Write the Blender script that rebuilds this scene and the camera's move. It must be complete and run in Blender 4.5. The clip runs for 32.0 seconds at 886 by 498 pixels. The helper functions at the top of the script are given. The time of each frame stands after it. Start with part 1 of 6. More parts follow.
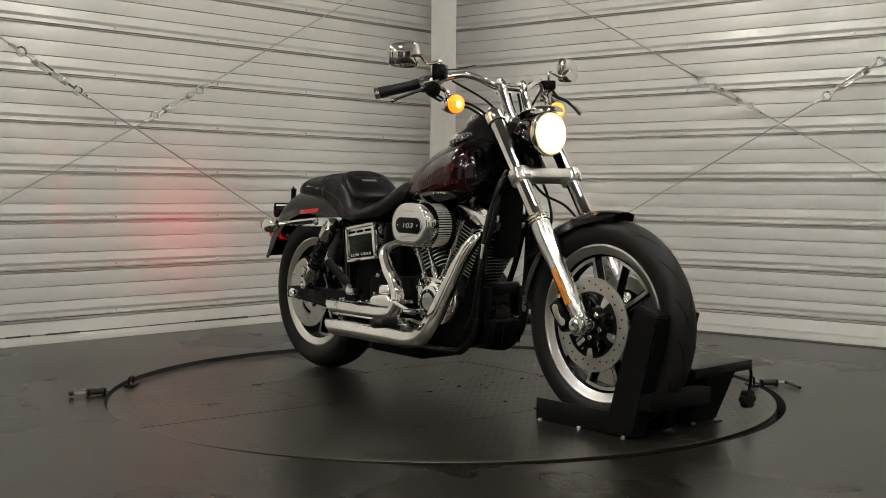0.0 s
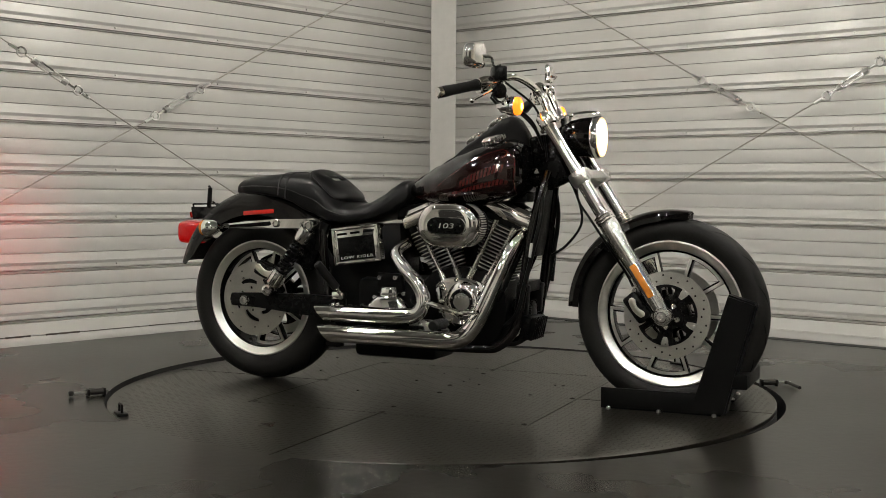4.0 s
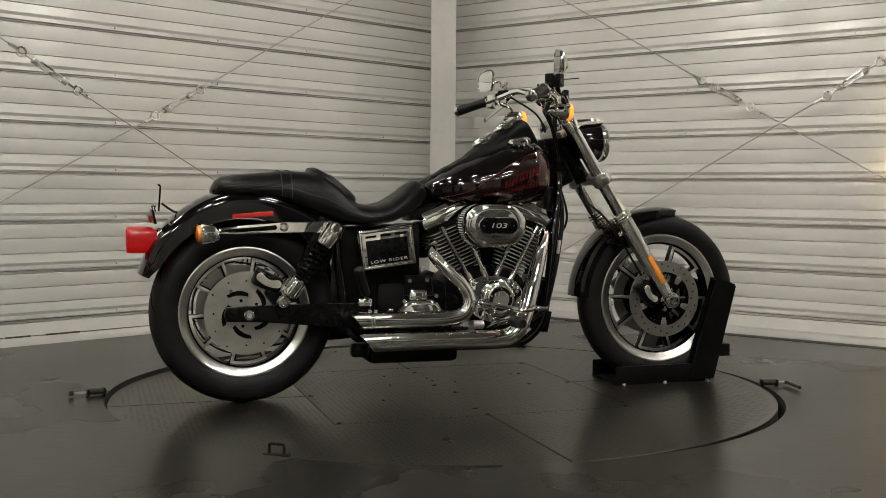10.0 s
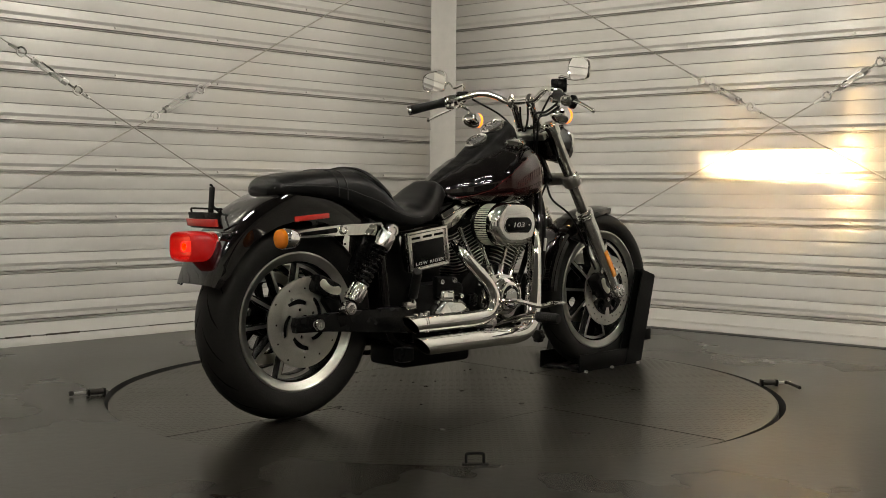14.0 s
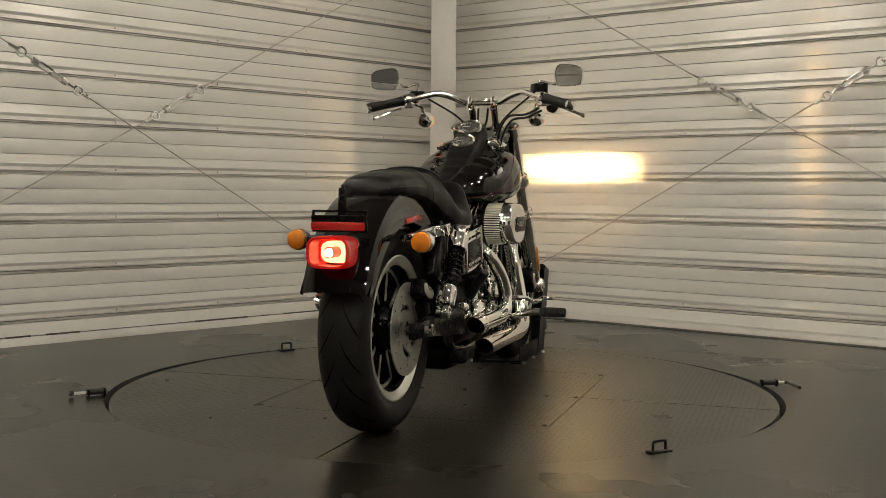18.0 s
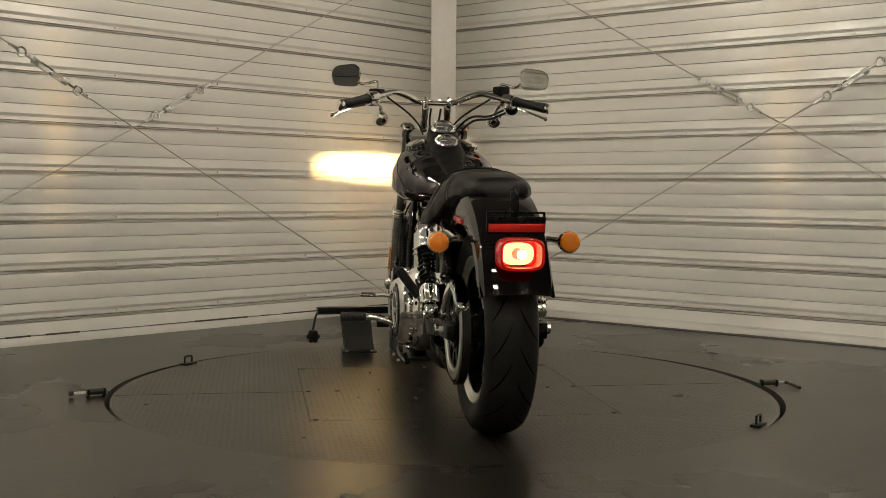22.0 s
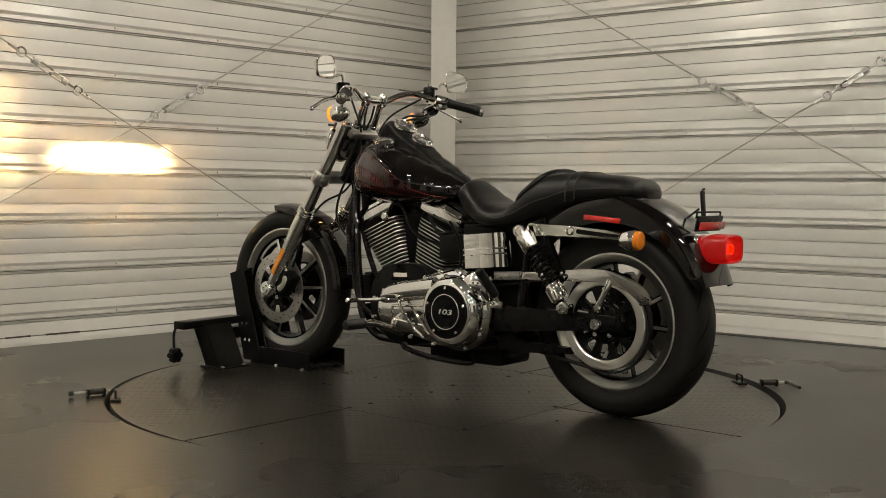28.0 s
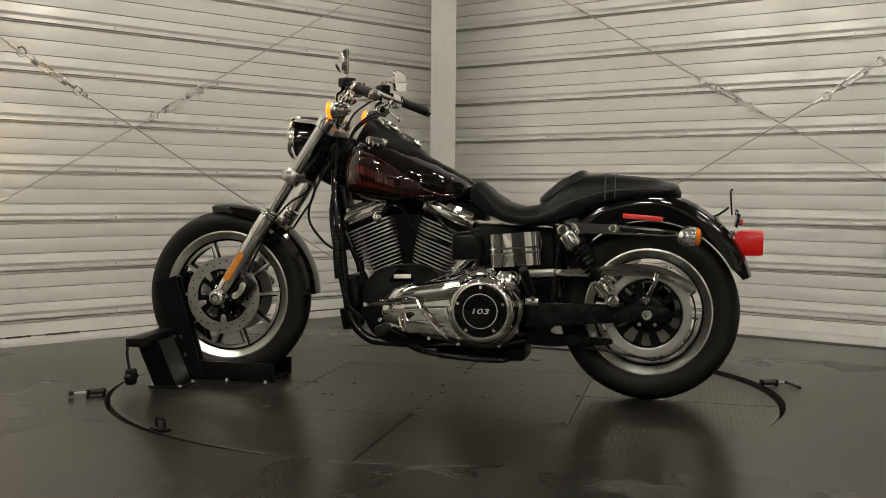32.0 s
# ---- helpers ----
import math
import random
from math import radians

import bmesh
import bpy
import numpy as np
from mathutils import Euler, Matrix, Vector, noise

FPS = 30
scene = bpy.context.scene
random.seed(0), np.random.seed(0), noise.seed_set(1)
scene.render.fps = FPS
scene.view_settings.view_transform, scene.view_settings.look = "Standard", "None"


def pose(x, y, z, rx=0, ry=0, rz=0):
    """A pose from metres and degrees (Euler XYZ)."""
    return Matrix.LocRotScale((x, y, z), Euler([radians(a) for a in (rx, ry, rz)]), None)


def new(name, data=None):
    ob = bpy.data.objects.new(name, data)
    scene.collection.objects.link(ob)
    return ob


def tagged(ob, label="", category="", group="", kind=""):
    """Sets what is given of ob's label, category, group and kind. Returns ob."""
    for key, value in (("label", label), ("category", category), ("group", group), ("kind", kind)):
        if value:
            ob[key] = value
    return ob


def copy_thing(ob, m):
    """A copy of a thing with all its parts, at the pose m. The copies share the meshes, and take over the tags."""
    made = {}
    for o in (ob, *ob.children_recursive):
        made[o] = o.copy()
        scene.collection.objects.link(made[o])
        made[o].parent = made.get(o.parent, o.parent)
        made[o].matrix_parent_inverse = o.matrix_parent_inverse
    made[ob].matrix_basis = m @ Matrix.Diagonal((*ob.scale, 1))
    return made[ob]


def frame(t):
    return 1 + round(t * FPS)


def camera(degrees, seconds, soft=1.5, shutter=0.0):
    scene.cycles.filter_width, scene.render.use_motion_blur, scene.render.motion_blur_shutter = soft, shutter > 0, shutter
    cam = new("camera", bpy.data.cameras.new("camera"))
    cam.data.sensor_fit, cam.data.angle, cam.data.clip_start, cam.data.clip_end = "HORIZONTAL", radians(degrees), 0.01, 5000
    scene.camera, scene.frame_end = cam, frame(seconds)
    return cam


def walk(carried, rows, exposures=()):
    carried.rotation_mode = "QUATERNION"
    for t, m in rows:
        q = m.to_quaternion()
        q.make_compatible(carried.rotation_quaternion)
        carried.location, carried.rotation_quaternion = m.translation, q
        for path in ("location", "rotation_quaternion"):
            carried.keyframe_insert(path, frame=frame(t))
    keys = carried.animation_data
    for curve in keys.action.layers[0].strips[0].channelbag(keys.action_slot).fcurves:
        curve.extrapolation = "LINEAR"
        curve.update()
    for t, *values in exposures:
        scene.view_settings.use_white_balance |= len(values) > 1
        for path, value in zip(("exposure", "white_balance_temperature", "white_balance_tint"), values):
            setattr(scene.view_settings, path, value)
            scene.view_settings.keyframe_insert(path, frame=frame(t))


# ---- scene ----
# The camera stands still on a tripod before a turntable; z = 0 is the table's top, its axis is the z axis.
FIRST, RATE, SECONDS = -51.31, 6.853, 32.0        # the table's angle at the start, degrees a second
SAG = -0.5                                        # degrees by which the table sags under the rear wheel
cam = camera(42.41, SECONDS, 0.9)
EYE = (0.0, -4.308, 0.748)
AIM = pose(*EYE, 90 - 2.87, 0, 0.08) @ pose(0, 0, 0, 0, 0, 0.47)
walk(cam, [(0, AIM), (SECONDS, AIM)], [(0, 0.0, 6500, 10), (10, 0.0, 6550, 10), (13, -0.03, 6750, 10), (17, -0.10, 7050, 10), (19, -0.16, 7300, 10), (21, -0.19, 7400, 10), (23, -0.16, 7350, 10), (25, -0.10, 7200, 10), (28, -0.03, 7050, 10), (SECONDS, 0.0, 6850, 10)])

# ---- world ----
world = bpy.data.worlds.new("night")
scene.world = world
world.use_nodes = True
world.node_tree.nodes["Background"].inputs[0].default_value = (0.5, 0.55, 0.6, 1)
world.node_tree.nodes["Background"].inputs[1].default_value = 0.02


# ---- materials ----
def surface(name, colour, rough=0.5, metal=0.0, vary=0.15, scale=8.0, bump=0.0, bump_scale=120.0, coat=0.0,
            spec=0.5, rough_vary=0.1, dirt=None, dirt_scale=1.5, dirt_from=0.55, stretch=(1, 1, 1), glow=None, power=0.0,
            transmission=0.0, aniso=0.0):
    """A principled surface whose colour and gloss vary at two scales, with fine relief and patches of dirt."""
    m = bpy.data.materials.new(name)
    m.use_nodes = True
    t = m.node_tree
    n, l = t.nodes, t.links
    p = n["Principled BSDF"]
    p.inputs["Metallic"].default_value = metal
    p.inputs["Coat Weight"].default_value = coat
    p.inputs["Coat Roughness"].default_value = 0.04
    p.inputs["Specular IOR Level"].default_value = spec
    p.inputs["Transmission Weight"].default_value = transmission
    p.inputs["Anisotropic"].default_value = aniso
    at = n.new("ShaderNodeTexCoord")
    mp = n.new("ShaderNodeMapping")
    mp.inputs["Scale"].default_value = stretch
    l.new(at.outputs["Object"], mp.inputs["Vector"])
    coarse, fine = n.new("ShaderNodeTexNoise"), n.new("ShaderNodeTexNoise")
    for k, s, d in ((coarse, scale, 4.0), (fine, scale * 11, 6.0)):
        k.inputs["Scale"].default_value = s
        k.inputs["Detail"].default_value = d
        l.new(mp.outputs["Vector"], k.inputs["Vector"])
    both = n.new("ShaderNodeMath")
    both.operation = "MULTIPLY_ADD"
    both.inputs[1].default_value = 0.5
    l.new(fine.outputs["Fac"], both.inputs[0])
    half = n.new("ShaderNodeMath")
    half.operation = "MULTIPLY"
    half.inputs[1].default_value = 0.5
    l.new(coarse.outputs["Fac"], half.inputs[0])
    l.new(half.outputs[0], both.inputs[2])
    ramp = n.new("ShaderNodeMapRange")
    ramp.interpolation_type = "SMOOTHSTEP"
    ramp.inputs["From Min"].default_value, ramp.inputs["From Max"].default_value = 0.3, 0.7
    ramp.inputs["To Min"].default_value, ramp.inputs["To Max"].default_value = 1 - vary, 1 + vary
    l.new(both.outputs[0], ramp.inputs["Value"])
    tint = n.new("ShaderNodeVectorMath")
    tint.operation = "SCALE"
    tint.inputs[0].default_value = colour
    l.new(ramp.outputs[0], tint.inputs["Scale"])
    out = tint.outputs["Vector"]
    if dirt:
        spot = n.new("ShaderNodeTexNoise")
        spot.inputs["Scale"].default_value, spot.inputs["Detail"].default_value = dirt_scale, 8.0
        l.new(mp.outputs["Vector"], spot.inputs["Vector"])
        edge = n.new("ShaderNodeMapRange")
        edge.interpolation_type = "SMOOTHSTEP"
        edge.inputs["From Min"].default_value, edge.inputs["From Max"].default_value = dirt_from - 0.05, dirt_from + 0.25
        l.new(spot.outputs["Fac"], edge.inputs["Value"])
        mix = n.new("ShaderNodeMix")
        mix.data_type = "RGBA"
        mix.inputs["B"].default_value = (*dirt, 1)
        l.new(edge.outputs[0], mix.inputs["Factor"])
        l.new(out, mix.inputs["A"])
        out = mix.outputs["Result"]
    l.new(out, p.inputs["Base Color"])
    r = n.new("ShaderNodeMapRange")
    r.inputs["From Min"].default_value, r.inputs["From Max"].default_value = 0.1, 0.9
    r.inputs["To Min"].default_value, r.inputs["To Max"].default_value = rough * (1 - rough_vary), rough * (1 + rough_vary)
    l.new(coarse.outputs["Fac"], r.inputs["Value"])
    l.new(r.outputs[0], p.inputs["Roughness"])
    if bump:
        g = n.new("ShaderNodeTexNoise")
        g.inputs["Scale"].default_value, g.inputs["Detail"].default_value = bump_scale, 5.0
        l.new(mp.outputs["Vector"], g.inputs["Vector"])
        b = n.new("ShaderNodeBump")
        b.inputs["Strength"].default_value, b.inputs["Distance"].default_value = bump, 0.002
        l.new(g.outputs["Fac"], b.inputs["Height"])
        l.new(b.outputs[0], p.inputs["Normal"])
    if glow:
        p.inputs["Emission Color"].default_value = (*glow, 1)
        p.inputs["Emission Strength"].default_value = power
    return m


WALL = surface("white_painted_steel", (0.78, 0.77, 0.74), 0.24, 0.4, 0.02, 1.2, 0.01, 9, rough_vary=0.04, aniso=0.95)
# the rolled sheet scatters highlights up and down
upright = WALL.node_tree.nodes.new("ShaderNodeCombineXYZ")
upright.inputs[2].default_value = 1.0
WALL.node_tree.links.new(upright.outputs[0], WALL.node_tree.nodes["Principled BSDF"].inputs["Tangent"])
PALEWALL = surface("pale_workshop_wall", (0.55, 0.54, 0.50), 0.5, 0, 0.2, 0.7, 0.1, 14)
BACKDROP = surface("dark_backdrop_panels", (0.020, 0.020, 0.019), 0.5, 0, 0.2, 0.7, 0.1, 14)
TRIM = surface("grey_white_trim", (0.43, 0.42, 0.395), 0.45, 0, 0.05, 2, 0.1, 30)
PLAIN = surface("painted_ceiling", (0.18, 0.176, 0.168), 0.8, 0, 0.1, 1, 0.1, 30)
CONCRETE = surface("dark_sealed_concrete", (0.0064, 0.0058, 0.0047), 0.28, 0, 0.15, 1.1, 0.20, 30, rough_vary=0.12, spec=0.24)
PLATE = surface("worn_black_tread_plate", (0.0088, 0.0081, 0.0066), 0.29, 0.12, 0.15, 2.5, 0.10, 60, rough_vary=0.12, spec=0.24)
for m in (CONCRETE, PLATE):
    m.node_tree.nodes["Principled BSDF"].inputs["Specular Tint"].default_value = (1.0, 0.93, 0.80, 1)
GAP = surface("black_rubber_edge", (0.010, 0.010, 0.010), 0.7, 0, 0.3, 10)
WORN = surface("worn_steel_rim", (0.20, 0.19, 0.17), 0.45, 0.6, 0.4, 7, 0.3, 60, dirt=(0.03, 0.028, 0.025), dirt_scale=2.4, dirt_from=0.40)
RUST = surface("dark_rusty_seam", (0.045, 0.038, 0.03), 0.8, 0, 0.5, 9)
STEEL = surface("galvanised_steel", (0.60, 0.60, 0.58), 0.28, 1, 0.12, 20)
CABLE = surface("twisted_wire_rope", (0.30, 0.29, 0.26), 0.45, 0.7, 0.25, 60, 0.6, 600)
DARKSTEEL = surface("dark_oiled_steel", (0.03, 0.028, 0.025), 0.40, 0.7, 0.3, 25)
LAMP = surface("lit_diffuser", (0.9, 0.9, 0.9), 0.4, 0, 0.02, 5, glow=(1.0, 0.96, 0.87), power=224.0)
BLACKSTEEL = surface("black_powder_coat", (0.0035, 0.0035, 0.0035), 0.34, 0, 0.25, 12, 0.25, 260, rough_vary=0.2, dirt=(0.012, 0.0115, 0.0105), dirt_scale=14, dirt_from=0.64, spec=0.12)
CHROME = surface("polished_chrome", (0.90, 0.89, 0.86), 0.03, 1, 0.03, 6, rough_vary=0.5)
SATIN = surface("satin_aluminium", (0.62, 0.61, 0.58), 0.28, 1, 0.06, 10)
MACHINED = surface("machined_aluminium", (0.78, 0.77, 0.73), 0.30, 1, 0.05, 12)
FORKLEG = surface("brushed_fork_alloy", (0.80, 0.79, 0.76), 0.22, 1, 0.04, 8)
DISC = surface("brushed_disc_steel", (0.55, 0.54, 0.50), 0.36, 1, 0.10, 25)
PAINT = surface("gloss_black_paint", (0.003, 0.0026, 0.0026), 0.25, 0, 0.1, 4, coat=1.0, rough_vary=0.2, spec=0.0)
PAINT.node_tree.nodes["Principled BSDF"].inputs["Coat IOR"].default_value = 1.52
TANKMARK = surface("dark_red_tank_graphic", (0.045, 0.006, 0.005), 0.25, 0, 0.3, 30, coat=1.0, spec=0.05)
MAROON = surface("dark_maroon_pearl", (0.009, 0.002, 0.0018), 0.25, 0, 0.15, 40, coat=1.0, spec=0.05)
PINSTRIPE = surface("red_pinstripe", (0.09, 0.009, 0.007), 0.2, 0, 0.1, 20, coat=1.0)
SATINBLACK = surface("satin_black_metal", (0.0035, 0.0035, 0.0035), 0.27, 0, 0.2, 12, 0.1, 200, spec=0.12)
ENGINE = surface("wrinkle_black_engine", (0.0035, 0.0035, 0.0035), 0.42, 0, 0.25, 20, 0.3, 500, spec=0.08)
RUBBER = surface("tyre_rubber", (0.0085, 0.0082, 0.0077), 0.50, 0, 0.25, 14, 0.3, 180, rough_vary=0.2, dirt=(0.015, 0.0142, 0.013), dirt_scale=7, dirt_from=0.58, spec=0.14)
# the shade of tread, drillings and slots put into colour; pipe bores use it too
HOLLOWBLACK = surface("hollow_black", (0.0015, 0.0015, 0.0015), 0.9, 0, 0.2, 20, spec=0.05)
LEATHER = surface("black_vinyl_leather", (0.0030, 0.0030, 0.0031), 0.36, 0, 0.1, 18, 0.05, 700, rough_vary=0.1, spec=0.12)
SEAM = surface("seat_seam_thread", (0.008, 0.008, 0.008), 0.6, 0, 0.2, 60, 0.4, 600)
PLASTIC = surface("black_plastic", (0.004, 0.004, 0.004), 0.38, 0, 0.2, 30, 0.2, 300, spec=0.13)
GRIPRUBBER = surface("black_grip_rubber", (0.006, 0.006, 0.006), 0.5, 0, 0.2, 40, 0.3, 300, spec=0.2)
MIRROR = surface("mirror_glass", (0.90, 0.90, 0.88), 0.01, 1, 0.0, 5, rough_vary=0)
AMBER = surface("amber_lens", (0.50, 0.14, 0.008), 0.14, 0, 0.12, 60, 0.5, 260, coat=0.8)
AMBERLIT = surface("lit_amber_lens", (0.9, 0.35, 0.05), 0.2, 0, 0.1, 60, glow=(1.0, 0.17, 0.006), power=1.9)
AMBERBULB = surface("amber_bulb", (1.0, 0.6, 0.2), 0.2, 0, 0, 5, glow=(1.0, 0.42, 0.05), power=14.0)
AMBERREF = surface("amber_reflector", (0.60, 0.20, 0.02), 0.25, 0, 0.1, 90, 0.5, 500, coat=0.5)
REDREF = surface("red_reflector", (0.32, 0.012, 0.008), 0.25, 0, 0.1, 90, 0.5, 500, coat=0.5)
TAILLIT = surface("lit_tail_lens", (0.13, 0.003, 0.003), 0.15, 0, 0.25, 60, 0.6, 300, coat=0.3, glow=(1.0, 0.012, 0.010), power=0.22)
TAILHOT = surface("tail_bulb_glow", (1.0, 0.2, 0.15), 0.2, 0, 0, 5, glow=(1.0, 0.012, 0.010), power=3000.0)
TAILMID = surface("tail_glow", (0.8, 0.05, 0.04), 0.2, 0, 0, 5, glow=(1.0, 0.02, 0.012), power=1.3)
TAILCORE = surface("tail_core_glow", (0.9, 0.2, 0.1), 0.2, 0, 0, 5, glow=(1.0, 0.28, 0.14), power=5.0)
HEADGLASS = surface("lit_headlamp_lens", (0.9, 0.9, 0.9), 0.1, 0, 0.0, 5, glow=(1.0, 0.64, 0.27), power=30.0)
HEADEDGE = surface("lit_lens_edge", (0.9, 0.8, 0.6), 0.1, 0, 0.0, 5, glow=(1.0, 0.58, 0.22), power=1.1)
HEADBULB = surface("headlamp_filament", (1.0, 1.0, 1.0), 0.3, 0, 0.0, 5, glow=(1.0, 0.68, 0.30), power=2500000.0)
HEADBULB.cycles.emission_sampling = "FRONT"
HEADBOWL = surface("glowing_headlamp_bowl", (1.0, 0.9, 0.7), 0.3, 0, 0.0, 5, glow=(1.0, 0.60, 0.22), power=20000.0)
HEADBOWL.cycles.emission_sampling = "FRONT"
SILVERTEXT = surface("silver_lettering", (0.42, 0.41, 0.39), 0.35, 0.3, 0.05, 30)
BRASSCAP = surface("pale_metal_badge", (0.55, 0.53, 0.46), 0.4, 0.3, 0.1, 30)
DIAL = surface("dial_face", (0.05, 0.05, 0.05), 0.25, 0, 0.1, 30, coat=0.6)


# ---- mesh helpers ----
def link(name, bm, material, parent=None, label="", smooth=35.0, inside=False):
    """One mesh object from a bmesh."""
    me = bpy.data.meshes.new(name)
    bmesh.ops.recalc_face_normals(bm, faces=bm.faces)
    bm.to_mesh(me)
    bm.free()
    me.polygons.foreach_set("use_smooth", [True] * len(me.polygons))
    me.set_sharp_from_angle(angle=radians(smooth))
    for m in (material if isinstance(material, (list, tuple)) else [material]):
        me.materials.append(m)
    ob = new(name, me)
    ob.parent = parent
    if label:
        ob["label"] = label
    return ob


def part(name, bm, material, parent, label="", smooth=35.0):
    return link(name, bm, material, parent, label, smooth)


def thing(name, label, category, group="", kind="", at=None):
    ob = new(name)
    ob.empty_display_size = 0.1
    if at is not None:
        ob.matrix_basis = at
    return tagged(ob, label, category, group, kind)


def frame_of(axis):
    """Two directions square to an axis."""
    a = Vector(axis).normalized()
    u = a.orthogonal().normalized()
    if abs(a.y) > 0.9:
        u = Vector((1, 0, 0)) - a * a.x
        u.normalize()
    elif abs(a.x) > 0.9 or abs(a.z) > 0.9:
        u = Vector((0, 1, 0)) - a * a.y
        u.normalize()
    return a, u, a.cross(u)


def box(bm, c, size, rot=(0, 0, 0), bevel=0.0, m=None):
    """A box by its centre, size and turn in degrees, edges rounded."""
    r = bmesh.ops.create_cube(bm, size=1.0)
    vs = r["verts"]
    bmesh.ops.scale(bm, vec=size, verts=vs)
    if bevel:
        es = list({e for v in vs for e in v.link_edges})
        made = bmesh.ops.bevel(bm, geom=es, offset=bevel, segments=2, affect="EDGES", profile=0.5)
        vs = list({v for f in made["faces"] for v in f.verts} | {v for v in vs if v.is_valid})
    t = pose(*c, *rot)
    if m is not None:
        t = m @ t
    bmesh.ops.transform(bm, matrix=t, verts=vs)
    return bm


def rings(bm, loops, closed=True, cap=True):
    """Skin a list of loops of points; each loop is closed on itself."""
    rows = [[bm.verts.new(p) for p in loop] for loop in loops]
    k = len(rows[0])
    for a, b in zip(rows, rows[1:]):
        for i in range(k if closed else k - 1):
            j = (i + 1) % k
            bm.faces.new((a[i], a[j], b[j], b[i]))
    if cap and closed:
        bm.faces.new(rows[0])
        bm.faces.new(rows[-1])
    return rows


def lathe(bm, profile, origin, axis, seg=32, cap=True):
    """Turn a profile of (radius, way along the axis) about an axis."""
    a, u, v = frame_of(axis)
    o = Vector(origin)
    loops = []
    for r, h in profile:
        r = max(r, 1e-5)
        loops.append([o + a * h + (u * math.cos(2 * math.pi * i / seg) + v * math.sin(2 * math.pi * i / seg)) * r for i in range(seg)])
    rings(bm, loops, True, cap)
    return bm


def rod(bm, p0, p1, r, r1=None, seg=14, bevel=0.0):
    p0, p1 = Vector(p0), Vector(p1)
    d = (p1 - p0).length
    r1 = r if r1 is None else r1
    if bevel:
        prof = [(r - bevel, 0), (r, bevel), (r1, d - bevel), (r1 - bevel, d)]
    else:
        prof = [(r, 0), (r1, d)]
    return lathe(bm, prof, p0, p1 - p0, seg)


def curve_points(points, steps=6):
    """Points on a smooth curve through the given ones."""
    p = [Vector(q) for q in points]
    p = [p[0] * 2 - p[1]] + p + [p[-1] * 2 - p[-2]]
    out = []
    for a, b, c, d in zip(p, p[1:], p[2:], p[3:]):
        for i in range(steps):
            t = i / steps
            out.append(0.5 * (2 * b + (c - a) * t + (2 * a - 5 * b + 4 * c - d) * t * t + (3 * b - a - 3 * c + d) * t ** 3))
    out.append(p[-2])
    return out


def tube(bm, points, r, seg=12, steps=6, cap=True, flat=1.0):
    """A round tube along a smooth curve; r is one radius or one for each given point."""
    path = curve_points(points, steps) if steps > 1 else [Vector(q) for q in points]
    n = len(path)
    if isinstance(r, (list, tuple)):
        k = len(r) - 1
        rad = []
        for i in range(n):
            s = i / (n - 1) * k
            j = min(int(s), k - 1)
            rad.append(r[j] + (r[j + 1] - r[j]) * (s - j))
    else:
        rad = [r] * n
    t0 = (path[1] - path[0]).normalized()
    u = frame_of(t0)[1]
    loops = []
    for i, q in enumerate(path):
        t = (path[min(i + 1, n - 1)] - path[max(i - 1, 0)]).normalized()
        u = (u - t * u.dot(t)).normalized()
        v = t.cross(u)
        loops.append([q + (u * math.cos(2 * math.pi * j / seg) + v * flat * math.sin(2 * math.pi * j / seg)) * rad[i] for j in range(seg)])
    rings(bm, loops, True, cap)
    return bm


def prism(bm, outline, y0, y1, bevel=0.0):
    """An outline of (x, z) from y0 to y1, edges rounded."""
    a = [bm.verts.new((x, y0, z)) for x, z in outline]
    b = [bm.verts.new((x, y1, z)) for x, z in outline]
    fs = [bm.faces.new(a), bm.faces.new(b[::-1])]
    k = len(a)
    for i in range(k):
        fs.append(bm.faces.new((a[i], a[(i + 1) % k], b[(i + 1) % k], b[i])))
    if bevel:
        es = list({e for f in fs[:2] for e in f.edges})
        bmesh.ops.bevel(bm, geom=es, offset=bevel, segments=2, affect="EDGES", profile=0.5)
    return bm


def arc(cx, cz, r, a0, a1, n):
    return [(cx + r * math.cos(radians(a0 + (a1 - a0) * i / n)), cz + r * math.sin(radians(a0 + (a1 - a0) * i / n))) for i in range(n + 1)]


def smooth2(points, steps=5):
    return [(p.x, p.z) for p in curve_points([(x, 0, z) for x, z in points], steps)]


def ball(bm, c, r, seg=16, squash=(1, 1, 1)):
    made = bmesh.ops.create_uvsphere(bm, u_segments=seg, v_segments=max(6, seg // 2), radius=r)
    bmesh.ops.transform(bm, matrix=Matrix.Translation(c) @ Matrix.Diagonal((*squash, 1)), verts=made["verts"])
    return bm


def ring(bm, c, axis, R, r, seg=32, tube_seg=8, a0=0.0, a1=360.0):
    """A ring of round section, whole or part of a turn."""
    a, u, v = frame_of(axis)
    c = Vector(c)
    whole = a1 - a0 >= 359.9
    loops = []
    for i in range(seg if whole else seg + 1):
        w = radians(a0 + (a1 - a0) * i / seg)
        d = u * math.cos(w) + v * math.sin(w)
        loops.append([c + d * (R + r * math.cos(2 * math.pi * j / tube_seg)) + a * r * math.sin(2 * math.pi * j / tube_seg) for j in range(tube_seg)])
    if whole:
        loops.append(loops[0])
        rings(bm, loops, True, False)
        bmesh.ops.remove_doubles(bm, verts=bm.verts, dist=1e-6)
    else:
        rings(bm, loops, True, True)
    return bm


def bolt(bm, c, axis, r=0.008, h=0.006):
    """A round bolt head with a domed edge."""
    return lathe(bm, [(r, 0), (r, h * 0.6), (r * 0.75, h), (r * 0.35, h), (r * 0.3, h * 0.6)], c, axis, 10)


